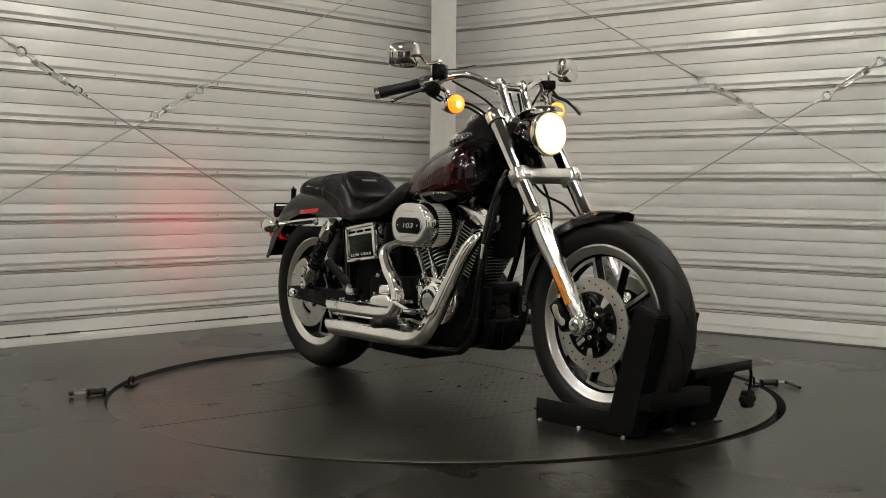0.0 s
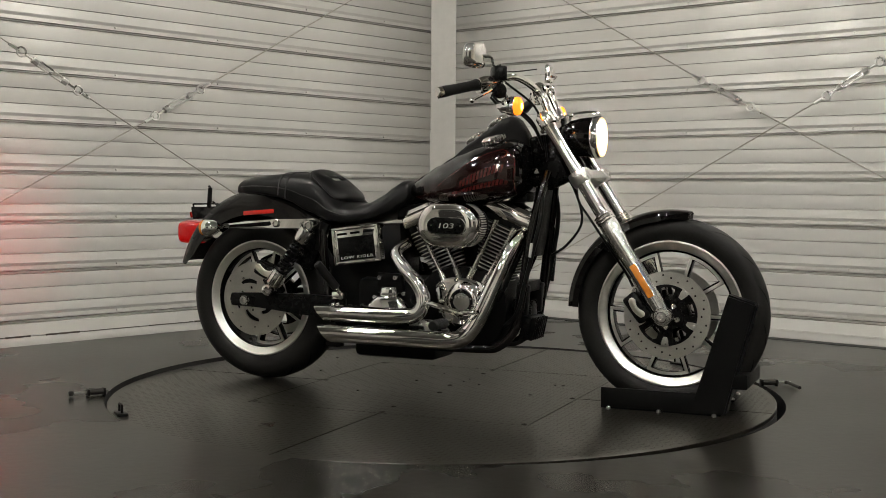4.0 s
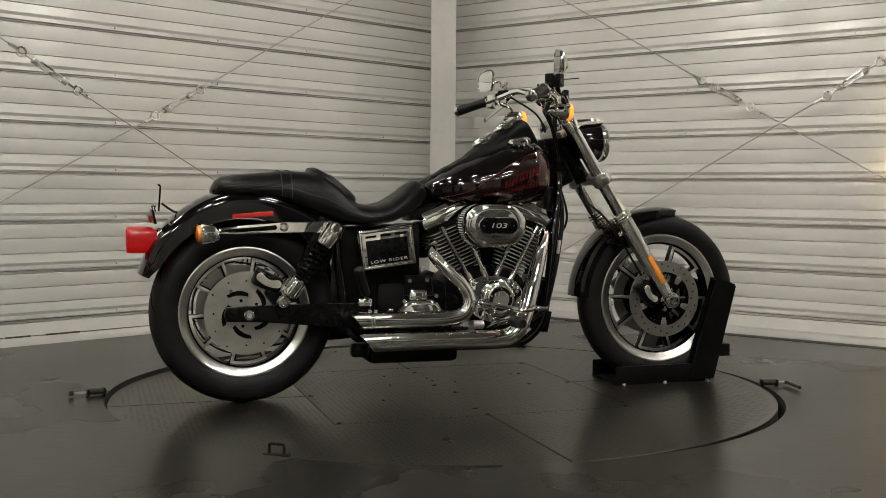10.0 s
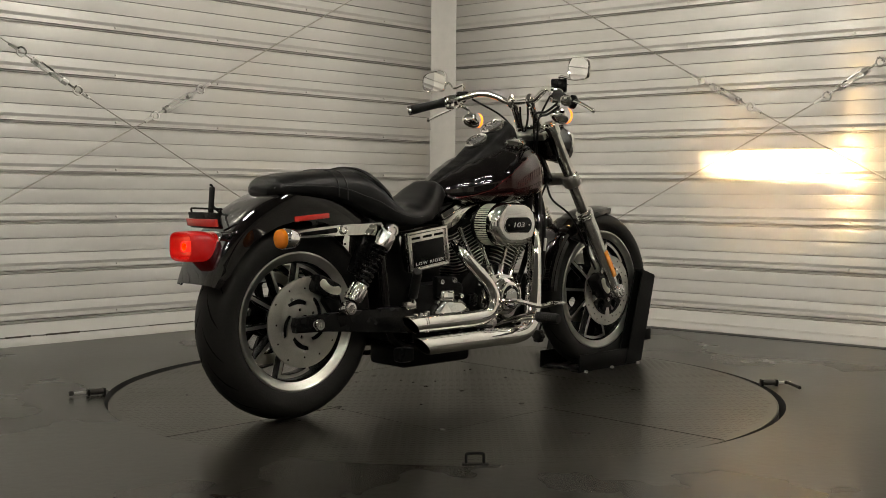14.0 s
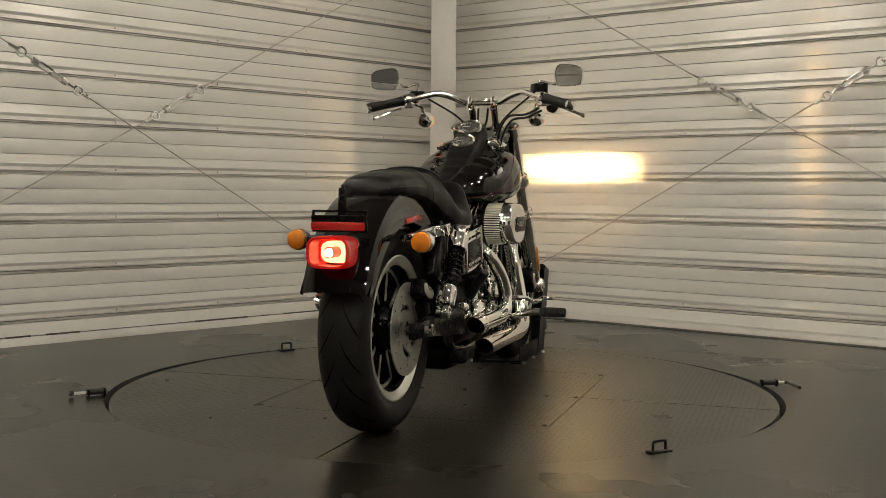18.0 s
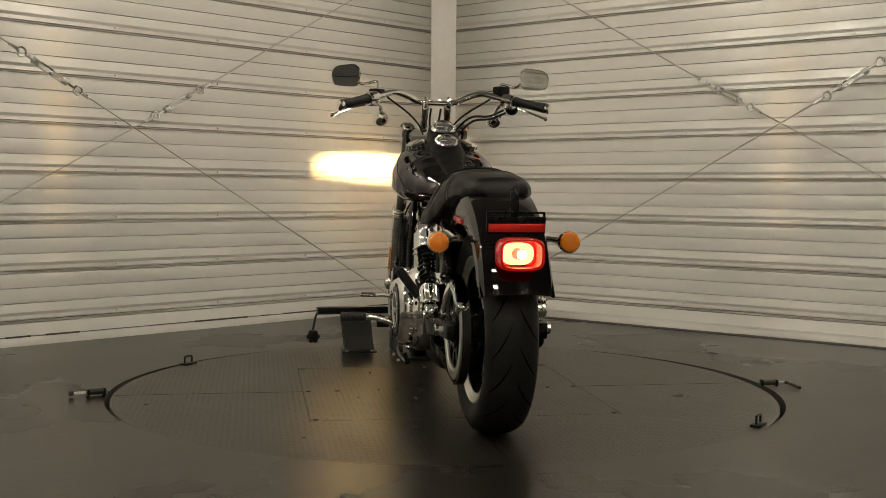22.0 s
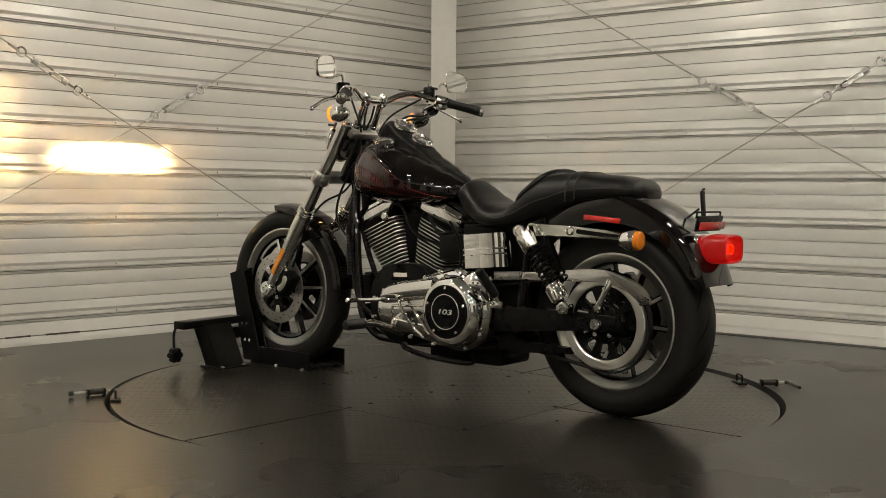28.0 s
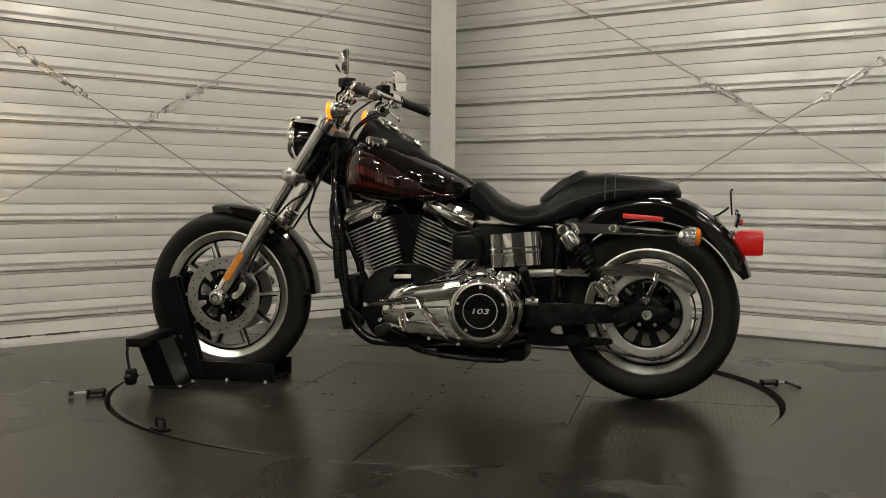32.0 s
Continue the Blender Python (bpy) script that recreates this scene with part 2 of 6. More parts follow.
def lettering(name, text, size, m, material, parent, label="", depth=0.0008, spread=1.0):
    """Built-in letters turned into a mesh."""
    cu = bpy.data.curves.new(name, "FONT")
    cu.body, cu.size, cu.extrude = text, size, depth
    cu.align_x, cu.align_y = "CENTER", "CENTER"
    cu.space_character = spread
    tmp = bpy.data.objects.new(name, cu)
    me = bpy.data.meshes.new_from_object(tmp)
    bpy.data.objects.remove(tmp)
    bpy.data.curves.remove(cu)
    me.transform(m)
    me.materials.clear()
    me.materials.append(material)
    ob = new(name, me)
    ob.parent = parent
    if label:
        ob["label"] = label
    return ob


B = bmesh.new
# The room's hanging lights: place and turn.
LIGHT_Z = 3.85
LIGHTS = [((-2.1, 0.1), 45), ((2.1, 0.1), -45), ((-3.3, -1.6), 45), ((3.3, -1.6), -45), ((-1.4, -2.2), 0), ((1.4, -2.2), 0), ((0.0, -4.4), 0), ((-2.4, -4.6), 30), ((2.4, -4.6), -30), ((0.0, -6.6), 0), ((-3.2, -6.6), 0), ((3.2, -6.6), 0), ((-1.6, -8.6), 0), ((1.6, -8.6), 0)]

# Bracing ropes: (way along the wall from the corner, height) of their ends and of their turnbuckles' eyes.
CABLE_ENDS = [((4.6, 2.38), (0.28, 0.00)), ((4.1, 0.05), (0.12, 2.25)), ((0.12, 2.366), (4.1, 0.16)), ((4.5, 2.38), (0.28, 0.01))]
CABLE_EYES = [((2.819, 1.374), (2.529, 1.210)), ((2.126, 1.111), (1.843, 1.271)), ((1.880, 1.349), (2.168, 1.192)), ((2.818, 1.388), (2.549, 1.229))]

# ---- the room ----
CORNER = Vector((-0.052, 3.024, 0))
ALONG_L = Vector((-math.cos(radians(45.87)), -math.sin(radians(45.87)), 0))
ALONG_R = Vector((math.cos(radians(39.05)), -math.sin(radians(39.05)), 0))
LENGTH, WHITE, CEILING, RIB, RIB_AT = 11.5, 6.0, 4.25, 0.2335, 0.118
END_L, END_R = CORNER + ALONG_L * LENGTH, CORNER + ALONG_R * LENGTH
BACK = END_L + ALONG_R * LENGTH


def sheet_profile(top):
    """(height, way out) of lapped wall sheet: at each lap a double groove under a recessed screw strip, and two fine grooves in each run."""
    out = [(0.052, 0.0)]
    z = RIB_AT
    while z < top - 0.1:
        out += [(z - 0.007, 0.0), (z - 0.006, -0.040), (z + 0.0045, -0.040), (z + 0.005, -0.010), (z + 0.0065, -0.009), (z + 0.007, -0.040), (z + 0.0135, -0.040), (z + 0.014, -0.009), (z + 0.015, -0.008), (z + 0.032, -0.008), (z + 0.047, 0.0)]
        for s in (0.0885, 0.1605):
            out += [(z + s - 0.0005, 0.0), (z + s, -0.020), (z + s + 0.0036, -0.020), (z + s + 0.0040, -0.0022), (z + s + 0.0046, -0.002), (z + s + 0.011, -0.002), (z + s + 0.017, 0.0)]
        z += RIB
    out.append((top, 0.0))
    return out


def sheet_wall(name, a, b, label, material=WALL):
    """A ribbed sheet wall from a to b (its room side is to the right of the way from a to b), on a base board, with thickness."""
    d = (b - a).normalized()
    inward = Vector((d.y, -d.x, 0))
    prof = sheet_profile(CEILING)
    bm = B()
    rows = [[bm.verts.new(p + inward * o + Vector((0, 0, z))) for z, o in prof] for p in (a, b)]
    for i in range(len(prof) - 1):
        bm.faces.new((rows[0][i], rows[1][i], rows[1][i + 1], rows[0][i + 1]))
    back = [bm.verts.new(p - inward * 0.08 + Vector((0, 0, z))) for p in (a, b) for z in (0.052, CEILING)]
    bm.faces.new((back[0], back[1], back[3], back[2]))
    ob = link(name, bm, material, None, label, 20)
    tagged(ob, label, "wall", kind="structure")
    bm = B()
    mid = (a + b) / 2
    box(bm, (0, 0, 0), ((b - a).length, 0.05, 0.048), (0, 0, 0), 0.003, Matrix.Translation(mid - inward * 0.023 + Vector((0, 0, 0.024))) @ pose(0, 0, 0, 0, 0, math.degrees(math.atan2(d.y, d.x))))
    tagged(link("baseboard", bm, WALL), "white painted base trim under ribbed wall sheet", "trim", kind="structure")
    return ob, inward


MID_L, MID_R = CORNER + ALONG_L * WHITE, CORNER + ALONG_R * WHITE
wall_west, in_west = sheet_wall("wall_west", MID_L, CORNER, "white ribbed sheet metal wall with rows of screws")
wall_east, in_east = sheet_wall("wall_east", CORNER, MID_R, "white ribbed sheet metal wall with rows of screws")
for name, a, b in (("wall_east_far", MID_R, END_R), ("wall_south", END_R, BACK), ("wall_north", BACK, END_L), ("wall_west_far", END_L, MID_L)):
    sheet_wall(name, a, b, "plain pale sheet metal wall", PALEWALL)


def dark_backdrop(name, a, b, s0, s1, high):
    """Dark panels on the back wall from a to b, between s0 and s1, added for reflections."""
    d = (b - a).normalized()
    inward = Vector((d.y, -d.x, 0))
    base = Matrix.Translation(a + d * (s0 + s1) / 2 + inward * 0.03) @ pose(0, 0, 0, 0, 0, math.degrees(math.atan2(d.y, d.x)))
    top = thing(name, "dark panels added on unseen back wall to darken reflections", "door", kind="structure", at=base)
    rows = 6
    for k in range(rows):
        bm = B()
        box(bm, (0, 0, (k + 0.5) * high / rows), (s1 - s0, 0.04, high / rows - 0.008), (0, 0, 0), 0.006)
        part("door_panel", bm, BACKDROP, top)


# Added out of view, so that chrome, mirrors and the wall corner reflect dark stretches.
for number, (a, b, s0, s1) in enumerate(((END_R, BACK, LENGTH - 7.6, LENGTH - 4.4), (END_R, BACK, 1.6, 3.4), (BACK, END_L, 2.2, 5.4), (BACK, END_L, LENGTH - 3.4, LENGTH - 1.6))):
    dark_backdrop("door_%d" % (number + 1), a, b, s0, s1, 3.2)


def wall_screws():
    """A screw on each broad rib at each stud."""
    bm = B()
    lathe(bm, [(0.006, 0), (0.006, 0.003), (0.0045, 0.006), (0.001, 0.0065)], (0, 0, 0), (1, 0, 0), 8)
    first = link("screw", bm, TRIM, wall_west)
    me = first.data
    ways = [(wall_west, ALONG_L, in_west, 0.46), (wall_east, ALONG_R, in_east, 0.84)]
    k = 0
    for wall, along, inward, start in ways:
        turn = math.degrees(math.atan2(inward.y, inward.x))
        step = 0.605 if wall is wall_west else 0.905
        for i in range(5 if wall is wall_west else 3):
            for j in range(8):
                p = CORNER + along * (start + i * step) - inward * 0.007 + Vector((0, 0, RIB_AT + 0.027 + j * RIB))
                ob = first if k == 0 else new("screw", me)
                ob.parent = wall
                ob.matrix_basis = pose(*p, 0, 0, turn)
                k += 1


wall_screws()

# The rusty lower lip of the west wall's sheet, in broken lengths.
rng = random.Random(5)
s = 0.35
bm = B()
while s < 4.2:
    w = rng.uniform(0.05, 0.5)
    p = CORNER + ALONG_L * (s + w / 2) + in_west * 0.0035 + Vector((0, 0, 0.051))
    box(bm, (0, 0, 0), (w, 0.004, rng.uniform(0.003, 0.009)), (0, 0, 0), 0.0, Matrix.Translation(p) @ pose(0, 0, 0, 0, 0, 45.87))
    s += w + rng.uniform(0.0, 0.10)
tagged(link("sheet_lip", bm, RUST), "dark rusty lower lip of wall sheet", "trim", kind="structure")
bm = B()
box(bm, (0, 0, 0), (6.0, 0.006, 0.004), (0, 0, 0), 0.0, Matrix.Translation(CORNER + ALONG_R * 3.2 + in_east * 0.004 + Vector((0, 0, 0.050))) @ pose(0, 0, 0, 0, 0, -39.05))
tagged(link("sheet_lip", bm, TRIM), "thin lower lip of white wall sheet", "trim", kind="structure")
bm = B()
box(bm, (0, 0, 0), (8.6, 0.075, 0.006), (0, 0, 0), 0.001, Matrix.Translation(CORNER + ALONG_R * 4.5 + in_east * 0.045 + Vector((0, 0, 0.0065))) @ pose(0, 0, 0, 0, 0, -39.05))
tagged(link("floor_edge_strip", bm, GAP), "black strip on floor along wall", "trim", kind="structure")

bm = B()
box(bm, (-0.016, 2.506, CEILING / 2), (0.147, 0.012, CEILING), (0, 0, 0), 0.003)
# unseen web and rear flange, added behind the face to darken the wall corner
box(bm, (-0.016, 2.665, CEILING / 2), (0.010, 0.306, CEILING))
box(bm, (-0.016, 2.824, CEILING / 2), (0.147, 0.012, CEILING), (0, 0, 0), 0.003)
tagged(link("corner_post", bm, TRIM), "grey-white painted steel column in wall corner", "post", kind="structure")

bm = B()
rows = [bm.verts.new(p) for p in ((*END_L.xy, CEILING), (*CORNER.xy, CEILING), (*END_R.xy, CEILING), (*BACK.xy, CEILING))]
low = bm.faces.new(rows)
up = bmesh.ops.extrude_face_region(bm, geom=[low])
bmesh.ops.translate(bm, vec=(0, 0, 0.1), verts=[v for v in up["geom"] if isinstance(v, bmesh.types.BMVert)])
tagged(link("ceiling", bm, PLAIN), "pale painted ceiling", "ceiling", kind="structure")

FLOOR = 0.006
# The floor lies a little above the table and has a round pit for it.
TABLE_R = 1.222
bm = B()
N = 160
inner = [bm.verts.new((0.006 + 1.242 * math.cos(2 * math.pi * i / N), 1.242 * math.sin(2 * math.pi * i / N), FLOOR)) for i in range(N)]
outer = []
for v in inner:
    d = Vector((v.co.x, v.co.y, 0)).normalized()
    best = 1e9
    for a, b in ((END_L, CORNER), (CORNER, END_R), (END_R, BACK), (BACK, END_L)):
        n = Vector(((b - a).y, -(b - a).x, 0)).normalized()
        if d.dot(n) < -1e-6:
            best = min(best, (a - Vector((0, 0, 0))).dot(n) / d.dot(n) if (a.dot(n) / d.dot(n)) > 0 else 1e9)
    outer.append(bm.verts.new(d * (best + 0.04) + Vector((0, 0, FLOOR))))
for i in range(N):
    j = (i + 1) % N
    bm.faces.new((inner[i], inner[j], outer[j], outer[i]))
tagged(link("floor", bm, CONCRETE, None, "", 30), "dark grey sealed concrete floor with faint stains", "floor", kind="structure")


bm = B()
lathe(bm, [(1.242, 0.0055), (1.243, -0.18)], (0.006, 0, 0), (0, 0, 1), 160)
bmesh.ops.delete(bm, geom=[f for f in bm.faces if len(f.verts) > 4 and f.calc_center_median().z > -0.05], context="FACES_ONLY")
tagged(link("pit", bm, GAP), "black-walled pit under turntable", "pit", kind="structure")


# ---- ceiling lights ----
def ceiling_light(p, turn, first=[]):
    if not first:
        top = thing("ceiling_light", "lit white ceiling light with two glowing strips", "ceiling light", "ceiling lights")
        bm = B()
        box(bm, (0, 0, 0.035), (0.70, 0.24, 0.05), (0, 0, 0), 0.008)
        for x in (-0.28, 0.28):
            rod(bm, (x, 0, 0.05), (x, 0, CEILING - LIGHT_Z), 0.003, seg=6)
        part("housing", bm, TRIM, top)
        for y in (-0.065, 0.065):
            bm = B()
            box(bm, (0, y, 0.004), (0.64, 0.050, 0.012), (0, 0, 0), 0.004)
            part("diffuser", bm, LAMP, top, "glowing light strip")
        top.matrix_basis = pose(*p, 0, 0, turn)
        first.append(top)
        return top
    return copy_thing(first[0], pose(*p, 0, 0, turn))


for p, turn in LIGHTS:
    ceiling_light((*p, LIGHT_Z), turn)


# ---- wall bracing ----
def on_wall(along, inward, s, z, out=0.10):
    return CORNER + along * s + inward * out + Vector((0, 0, z))


def bracing(along, inward, ends, eyes):
    """A wire rope with a turnbuckle in it: rope > turnbuckle body, two rods, two eyes, two clamps."""
    top = thing("bracing_cable", "taut grey wire rope with a galvanised turnbuckle before ribbed wall", "cable", "wall bracing cables")
    p = [on_wall(along, inward, *q) for q in (ends[0], eyes[0], eyes[1], ends[1])]
    for a, b in ((p[0], p[1]), (p[3], p[2])):
        bm = B()
        rod(bm, a, b, 0.0034, seg=8)
        part("rope", bm, CABLE, top)
    d = (p[2] - p[1]).normalized()
    for q, s in ((p[1], 1), (p[2], -1)):
        bm = B()
        ring(bm, q + d * s * 0.008, inward, 0.021, 0.0050, 20, 8)
        part("eye", bm, STEEL, top, "galvanised eye")
        bm = B()
        rod(bm, q + d * s * 0.026, q + d * s * 0.10, 0.0055, seg=8)
        part("threaded_rod", bm, STEEL, top)
        bm = B()
        rod(bm, q - d * s * 0.012, q - d * s * 0.060, 0.0085, seg=8, bevel=0.002)
        part("clamp", bm, STEEL, top)
    side = d.cross(inward).normalized()
    bm = B()
    a, b = p[1] + d * 0.085, p[2] - d * 0.085
    for s in (-1, 1):
        rod(bm, a + side * 0.012 * s, b + side * 0.012 * s, 0.0052, seg=8)
    for q in (a, b):
        rod(bm, q - d * 0.016, q + d * 0.016, 0.0165, seg=10, bevel=0.003)
    part("turnbuckle_body", bm, STEEL, top, "galvanised open turnbuckle")


bracing(ALONG_L, in_west, CABLE_ENDS[0], CABLE_EYES[0])
bracing(ALONG_L, in_west, CABLE_ENDS[1], CABLE_EYES[1])
bracing(ALONG_R, in_east, CABLE_ENDS[2], CABLE_EYES[2])
bracing(ALONG_R, in_east, CABLE_ENDS[3], CABLE_EYES[3])


# ---- floor latches ----
def latch(p, turn, handle, label):
    top = thing("floor_latch", label, "latch", "turntable latches", at=pose(*p, 0, 0, turn))
    bm = B()
    rod(bm, (0.0, 0, 0.014), (0.068, 0, 0.014), 0.0115, seg=12, bevel=0.002)
    part("sleeve", bm, DARKSTEEL, top)
    bm = B()
    rod(bm, (0.068, 0, 0.014), (0.118, 0, 0.014), 0.0055, seg=10)
    part("bolt", bm, STEEL, top, "bright sliding bolt")
    bm = B()
    if handle:
        tube(bm, [(0.095, 0, 0.014), (0.105, -0.010, 0.014), (0.112, -0.055, 0.012), (0.118, -0.100, 0.010)], 0.0065, 10, 4)
    else:
        rod(bm, (0.112, 0, 0.014), (0.128, 0, 0.014), 0.010, seg=12, bevel=0.003)
    part("handle", bm, DARKSTEEL, top)
    for x in (0.004, 0.06):
        bm = B()
        box(bm, (x, 0, 0.013), (0.009, 0.03, 0.026), (0, 0, 0), 0.002)
        part("bracket", bm, BLACKSTEEL, top)


latch((-1.222, -0.217, FLOOR), 212, False, "short dark steel latch bolt on floor")
latch((1.230, 0.091, FLOOR), 3, True, "dark steel latch bolt with bent handle on floor")


# ---- the turntable ----
TURN = Matrix.Rotation(radians(FIRST), 4, "Z")
TILT = pose(0, 0, 0, 0, SAG, 0)
turntable = thing("turntable", "round black steel tread-plate turntable set in floor", "turntable", at=TURN @ TILT)
bm = B()
lathe(bm, [(TABLE_R - 0.006, -0.012), (TABLE_R, -0.014), (TABLE_R, -0.09), (0.3, -0.09)], (-0.0045, -0.0040, 0), (0, 0, 1), 160)
part("rim_band", bm, GAP, turntable, "black edge band")
HATCH = 0.528


def deck_r(angle):
    """The deck is a little off the axis, so that its gap is wider on one side."""
    return TABLE_R - 0.006 * math.cos(radians(angle - 42))



def wedge(name, quarter):
    """A quarter of the table's deck round the square hatch."""
    bm = B()
    a0 = quarter * 90
    g = 0.0032
    c, s = math.cos(radians(a0)), math.sin(radians(a0))
    n = 40
    start = math.degrees(math.asin(g / TABLE_R))
    loc = [(HATCH + g, g)] + [(deck_r(w + a0) * math.cos(radians(w)), deck_r(w + a0) * math.sin(radians(w))) for w in [start + (90 - 2 * start) * i / n for i in range(n + 1)]] + [(g, HATCH + g), (HATCH + g, HATCH + g)]
    ring_ = [(x * c - y * s, x * s + y * c) for x, y in loc]
    up = [bm.verts.new((x, y, 0)) for x, y in ring_]
    lo = [bm.verts.new((x, y, -0.010)) for x, y in ring_]
    bm.faces.new(up)
    bm.faces.new(lo[::-1])
    for i in range(len(up)):
        j = (i + 1) % len(up)
        bm.faces.new((up[j], up[i], lo[i], lo[j]))
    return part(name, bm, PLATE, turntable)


for q in range(4):
    wedge("deck_plate", q)
bm = B()
box(bm, (0, 0, -0.005), (2 * HATCH - 0.004, 2 * HATCH - 0.004, 0.0096), (0, 0, 0), 0.0)
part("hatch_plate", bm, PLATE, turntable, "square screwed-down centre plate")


def tread_lug():
    """Raised lozenges in alternating directions over the whole deck."""
    verts, faces = [], []
    pitch = 0.0200
    n = int(TABLE_R / pitch) + 1
    for i in range(-n, n + 1):
        for j in range(-n, n + 1):
            x, y = (i + 0.5) * pitch, (j + 0.5) * pitch
            if x * x + y * y > (TABLE_R - 0.03) ** 2:
                continue
            w = radians(45 if (i + j) % 2 else -45)
            c, s = math.cos(w), math.sin(w)
            k = len(verts)
            for u, v, z in ((-0.0105, 0, 0), (0, -0.0036, 0), (0.0105, 0, 0), (0, 0.0036, 0), (-0.005, 0, 0.00042), (0.005, 0, 0.00042)):
                verts.append((x + u * c - v * s, y + u * s + v * c, z))
            faces += [(k, k + 1, k + 4), (k + 1, k + 5, k + 4), (k + 1, k + 2, k + 5), (k + 2, k + 3, k + 5), (k + 3, k + 4, k + 5), (k + 3, k, k + 4)]
    me = bpy.data.meshes.new("tread_lug")
    me.from_pydata(verts, [], faces)
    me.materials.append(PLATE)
    ob = new("tread_lug", me)
    ob.parent = turntable
    tagged(ob, kind="stuff")


tread_lug()
rim_arc = B()
ring(rim_arc, (-0.0045, -0.0040, -0.0015), (0, 0, 1), TABLE_R - 0.003, 0.0028, 160, 6)
part("worn_edge", rim_arc, WORN, turntable, "worn bare steel edge")
for x, y in [(sx * 0.510, sy * 0.510) for sx in (-1, 0, 1) for sy in (-1, 0, 1) if sx or sy] + [(0.02, -0.08), (-0.01, -0.404), (0.0, 0.404), (-0.01, 0.085)]:
    bm = B()
    lathe(bm, [(0.010, -0.001), (0.010, 0.001), (0.008, 0.0028), (0.003, 0.0028), (0.0028, 0.0012)], (x, y, 0), (0, 0, 1), 12)
    part("screw", bm, DARKSTEEL, turntable)
for a in (-130.4, 55.4):
    w = radians(a)
    m = pose(1.198 * math.cos(w), 1.198 * math.sin(w), 0.0, 0, 0, a + 90)
    bm = B()
    box(bm, (0, 0, 0.005), (0.075, 0.035, 0.009), (0, 0, 0), 0.002, m)
    tie = part("tie_down", bm, BLACKSTEEL, turntable, "black tie-down loop")
    bm = B()
    tube(bm, [m @ Vector(q) for q in ((-0.024, 0, 0.006), (-0.024, 0, 0.030), (-0.018, 0, 0.036), (0.018, 0, 0.036), (0.024, 0, 0.030), (0.024, 0, 0.006))], 0.0042, 8, 3)
    part("loop", bm, BLACKSTEEL, tie)


# dark crumbs of rubber and grit on the deck
rng = random.Random(11)
bm = B()
for k in range(14):
    w, r = rng.uniform(0, 2 * math.pi), rng.uniform(0.15, 1.1)
    box(bm, (r * math.cos(w), r * math.sin(w), 0.0016), (rng.uniform(0.005, 0.014), rng.uniform(0.004, 0.009), 0.003), (0, 0, rng.uniform(0, 180)), 0.001)
tagged(part("grit", bm, GAP, turntable, "dark crumbs of rubber on deck"), kind="stuff")

# ---- the wheel chock ----
CENTRE = -0.028                                   # the motorcycle's middle plane on the table
chock = thing("wheel_chock", "black steel motorcycle wheel chock bolted to turntable", "wheel chock", at=TURN @ TILT)


def slab(bm, pts, t):
    """A plate: a flat outline of points, thickened along its normal by t."""
    v = [Vector(p) for p in pts]
    n = (v[1] - v[0]).cross(v[2] - v[0]).normalized() * t
    a = [bm.verts.new(p) for p in v]
    b = [bm.verts.new(p + n) for p in v]
    bm.faces.new(a[::-1])
    bm.faces.new(b)
    for i in range(len(a)):
        j = (i + 1) % len(a)
        bm.faces.new((a[i], a[j], b[j], b[i]))
    return bm


for side, x0, x1, top in ((-1, 0.655, 1.065, 0.03), (1, 0.652, 1.03, 0.005)):
    y = CENTRE + side * 0.106
    bm = B()
    box(bm, ((x0 + x1) / 2, y - side * 0.003, 0.037), (x1 - x0, 0.006, 0.072), (0, 0, 0), 0.002)
    box(bm, ((x0 + x1) / 2, y - side * 0.024, 0.004), (x1 - x0, 0.045, 0.006), (0, 0, 0), 0.002)
    part("base_channel", bm, BLACKSTEEL, chock)
    for t0, w in ((0, 0.006), (0.042, 0.006)):
        bm = B()
        slab(bm, [(x, y - side * t0, z) for x, z in ((0.935 + top, 0.01), (1.045 + top, 0.01), (1.140 + top, 0.375), (1.055 + top, 0.402))], w * (1 if side < 0 else -1))
        part("upright", bm, BLACKSTEEL, chock)
    bm = B()
    slab(bm, [(1.045 + top, y, 0.01), (1.045 + top, y - side * 0.048, 0.01), (1.140 + top, y - side * 0.048, 0.375), (1.140 + top, y, 0.375)], 0.006)
    part("upright_edge", bm, BLACKSTEEL, chock)
    bm = B()
    slab(bm, [(1.140 + top, y, 0.375), (1.140 + top, y - side * 0.048, 0.375), (1.055 + top, y - side * 0.048, 0.402), (1.055 + top, y, 0.402)], 0.006)
    part("upright_cap", bm, BLACKSTEEL, chock)
    for x, z in ((1.03 + top, 0.165), (1.058 + top, 0.165), (1.012 + top, 0.095), (1.04 + top, 0.095)) if side > 0 else ():
        bm = B()
        bolt(bm, (x, y + side * 0.001, z), (0, side, 0), 0.0075, 0.006)
        part("bolt", bm, STEEL, chock, "bright bolt head")
    for x in (x0 + 0.03, (x0 + x1) / 2, x1 - 0.02):
        bm = B()
        bolt(bm, (x, y + side * 0.010, 0.000), (0, 0, 1), 0.008, 0.010)
        part("foot_screw", bm, STEEL, chock, "bright floor screw")
bm = B()
box(bm, (0.70, CENTRE, 0.010), (0.06, 0.2, 0.008), (0, 0, 0), 0.002)
part("cross_plate", bm, BLACKSTEEL, chock)
bm = B()
box(bm, (1.125, 0.0, 0.120), (0.05, 0.275, 0.05), (0, 0, 0), 0.004)
part("cross_arm", bm, BLACKSTEEL, chock)
bm = B()
box(bm, (1.076, CENTRE + 0.285, 0.182), (0.062, 0.33, 0.032), (0, 0, 5), 0.003)
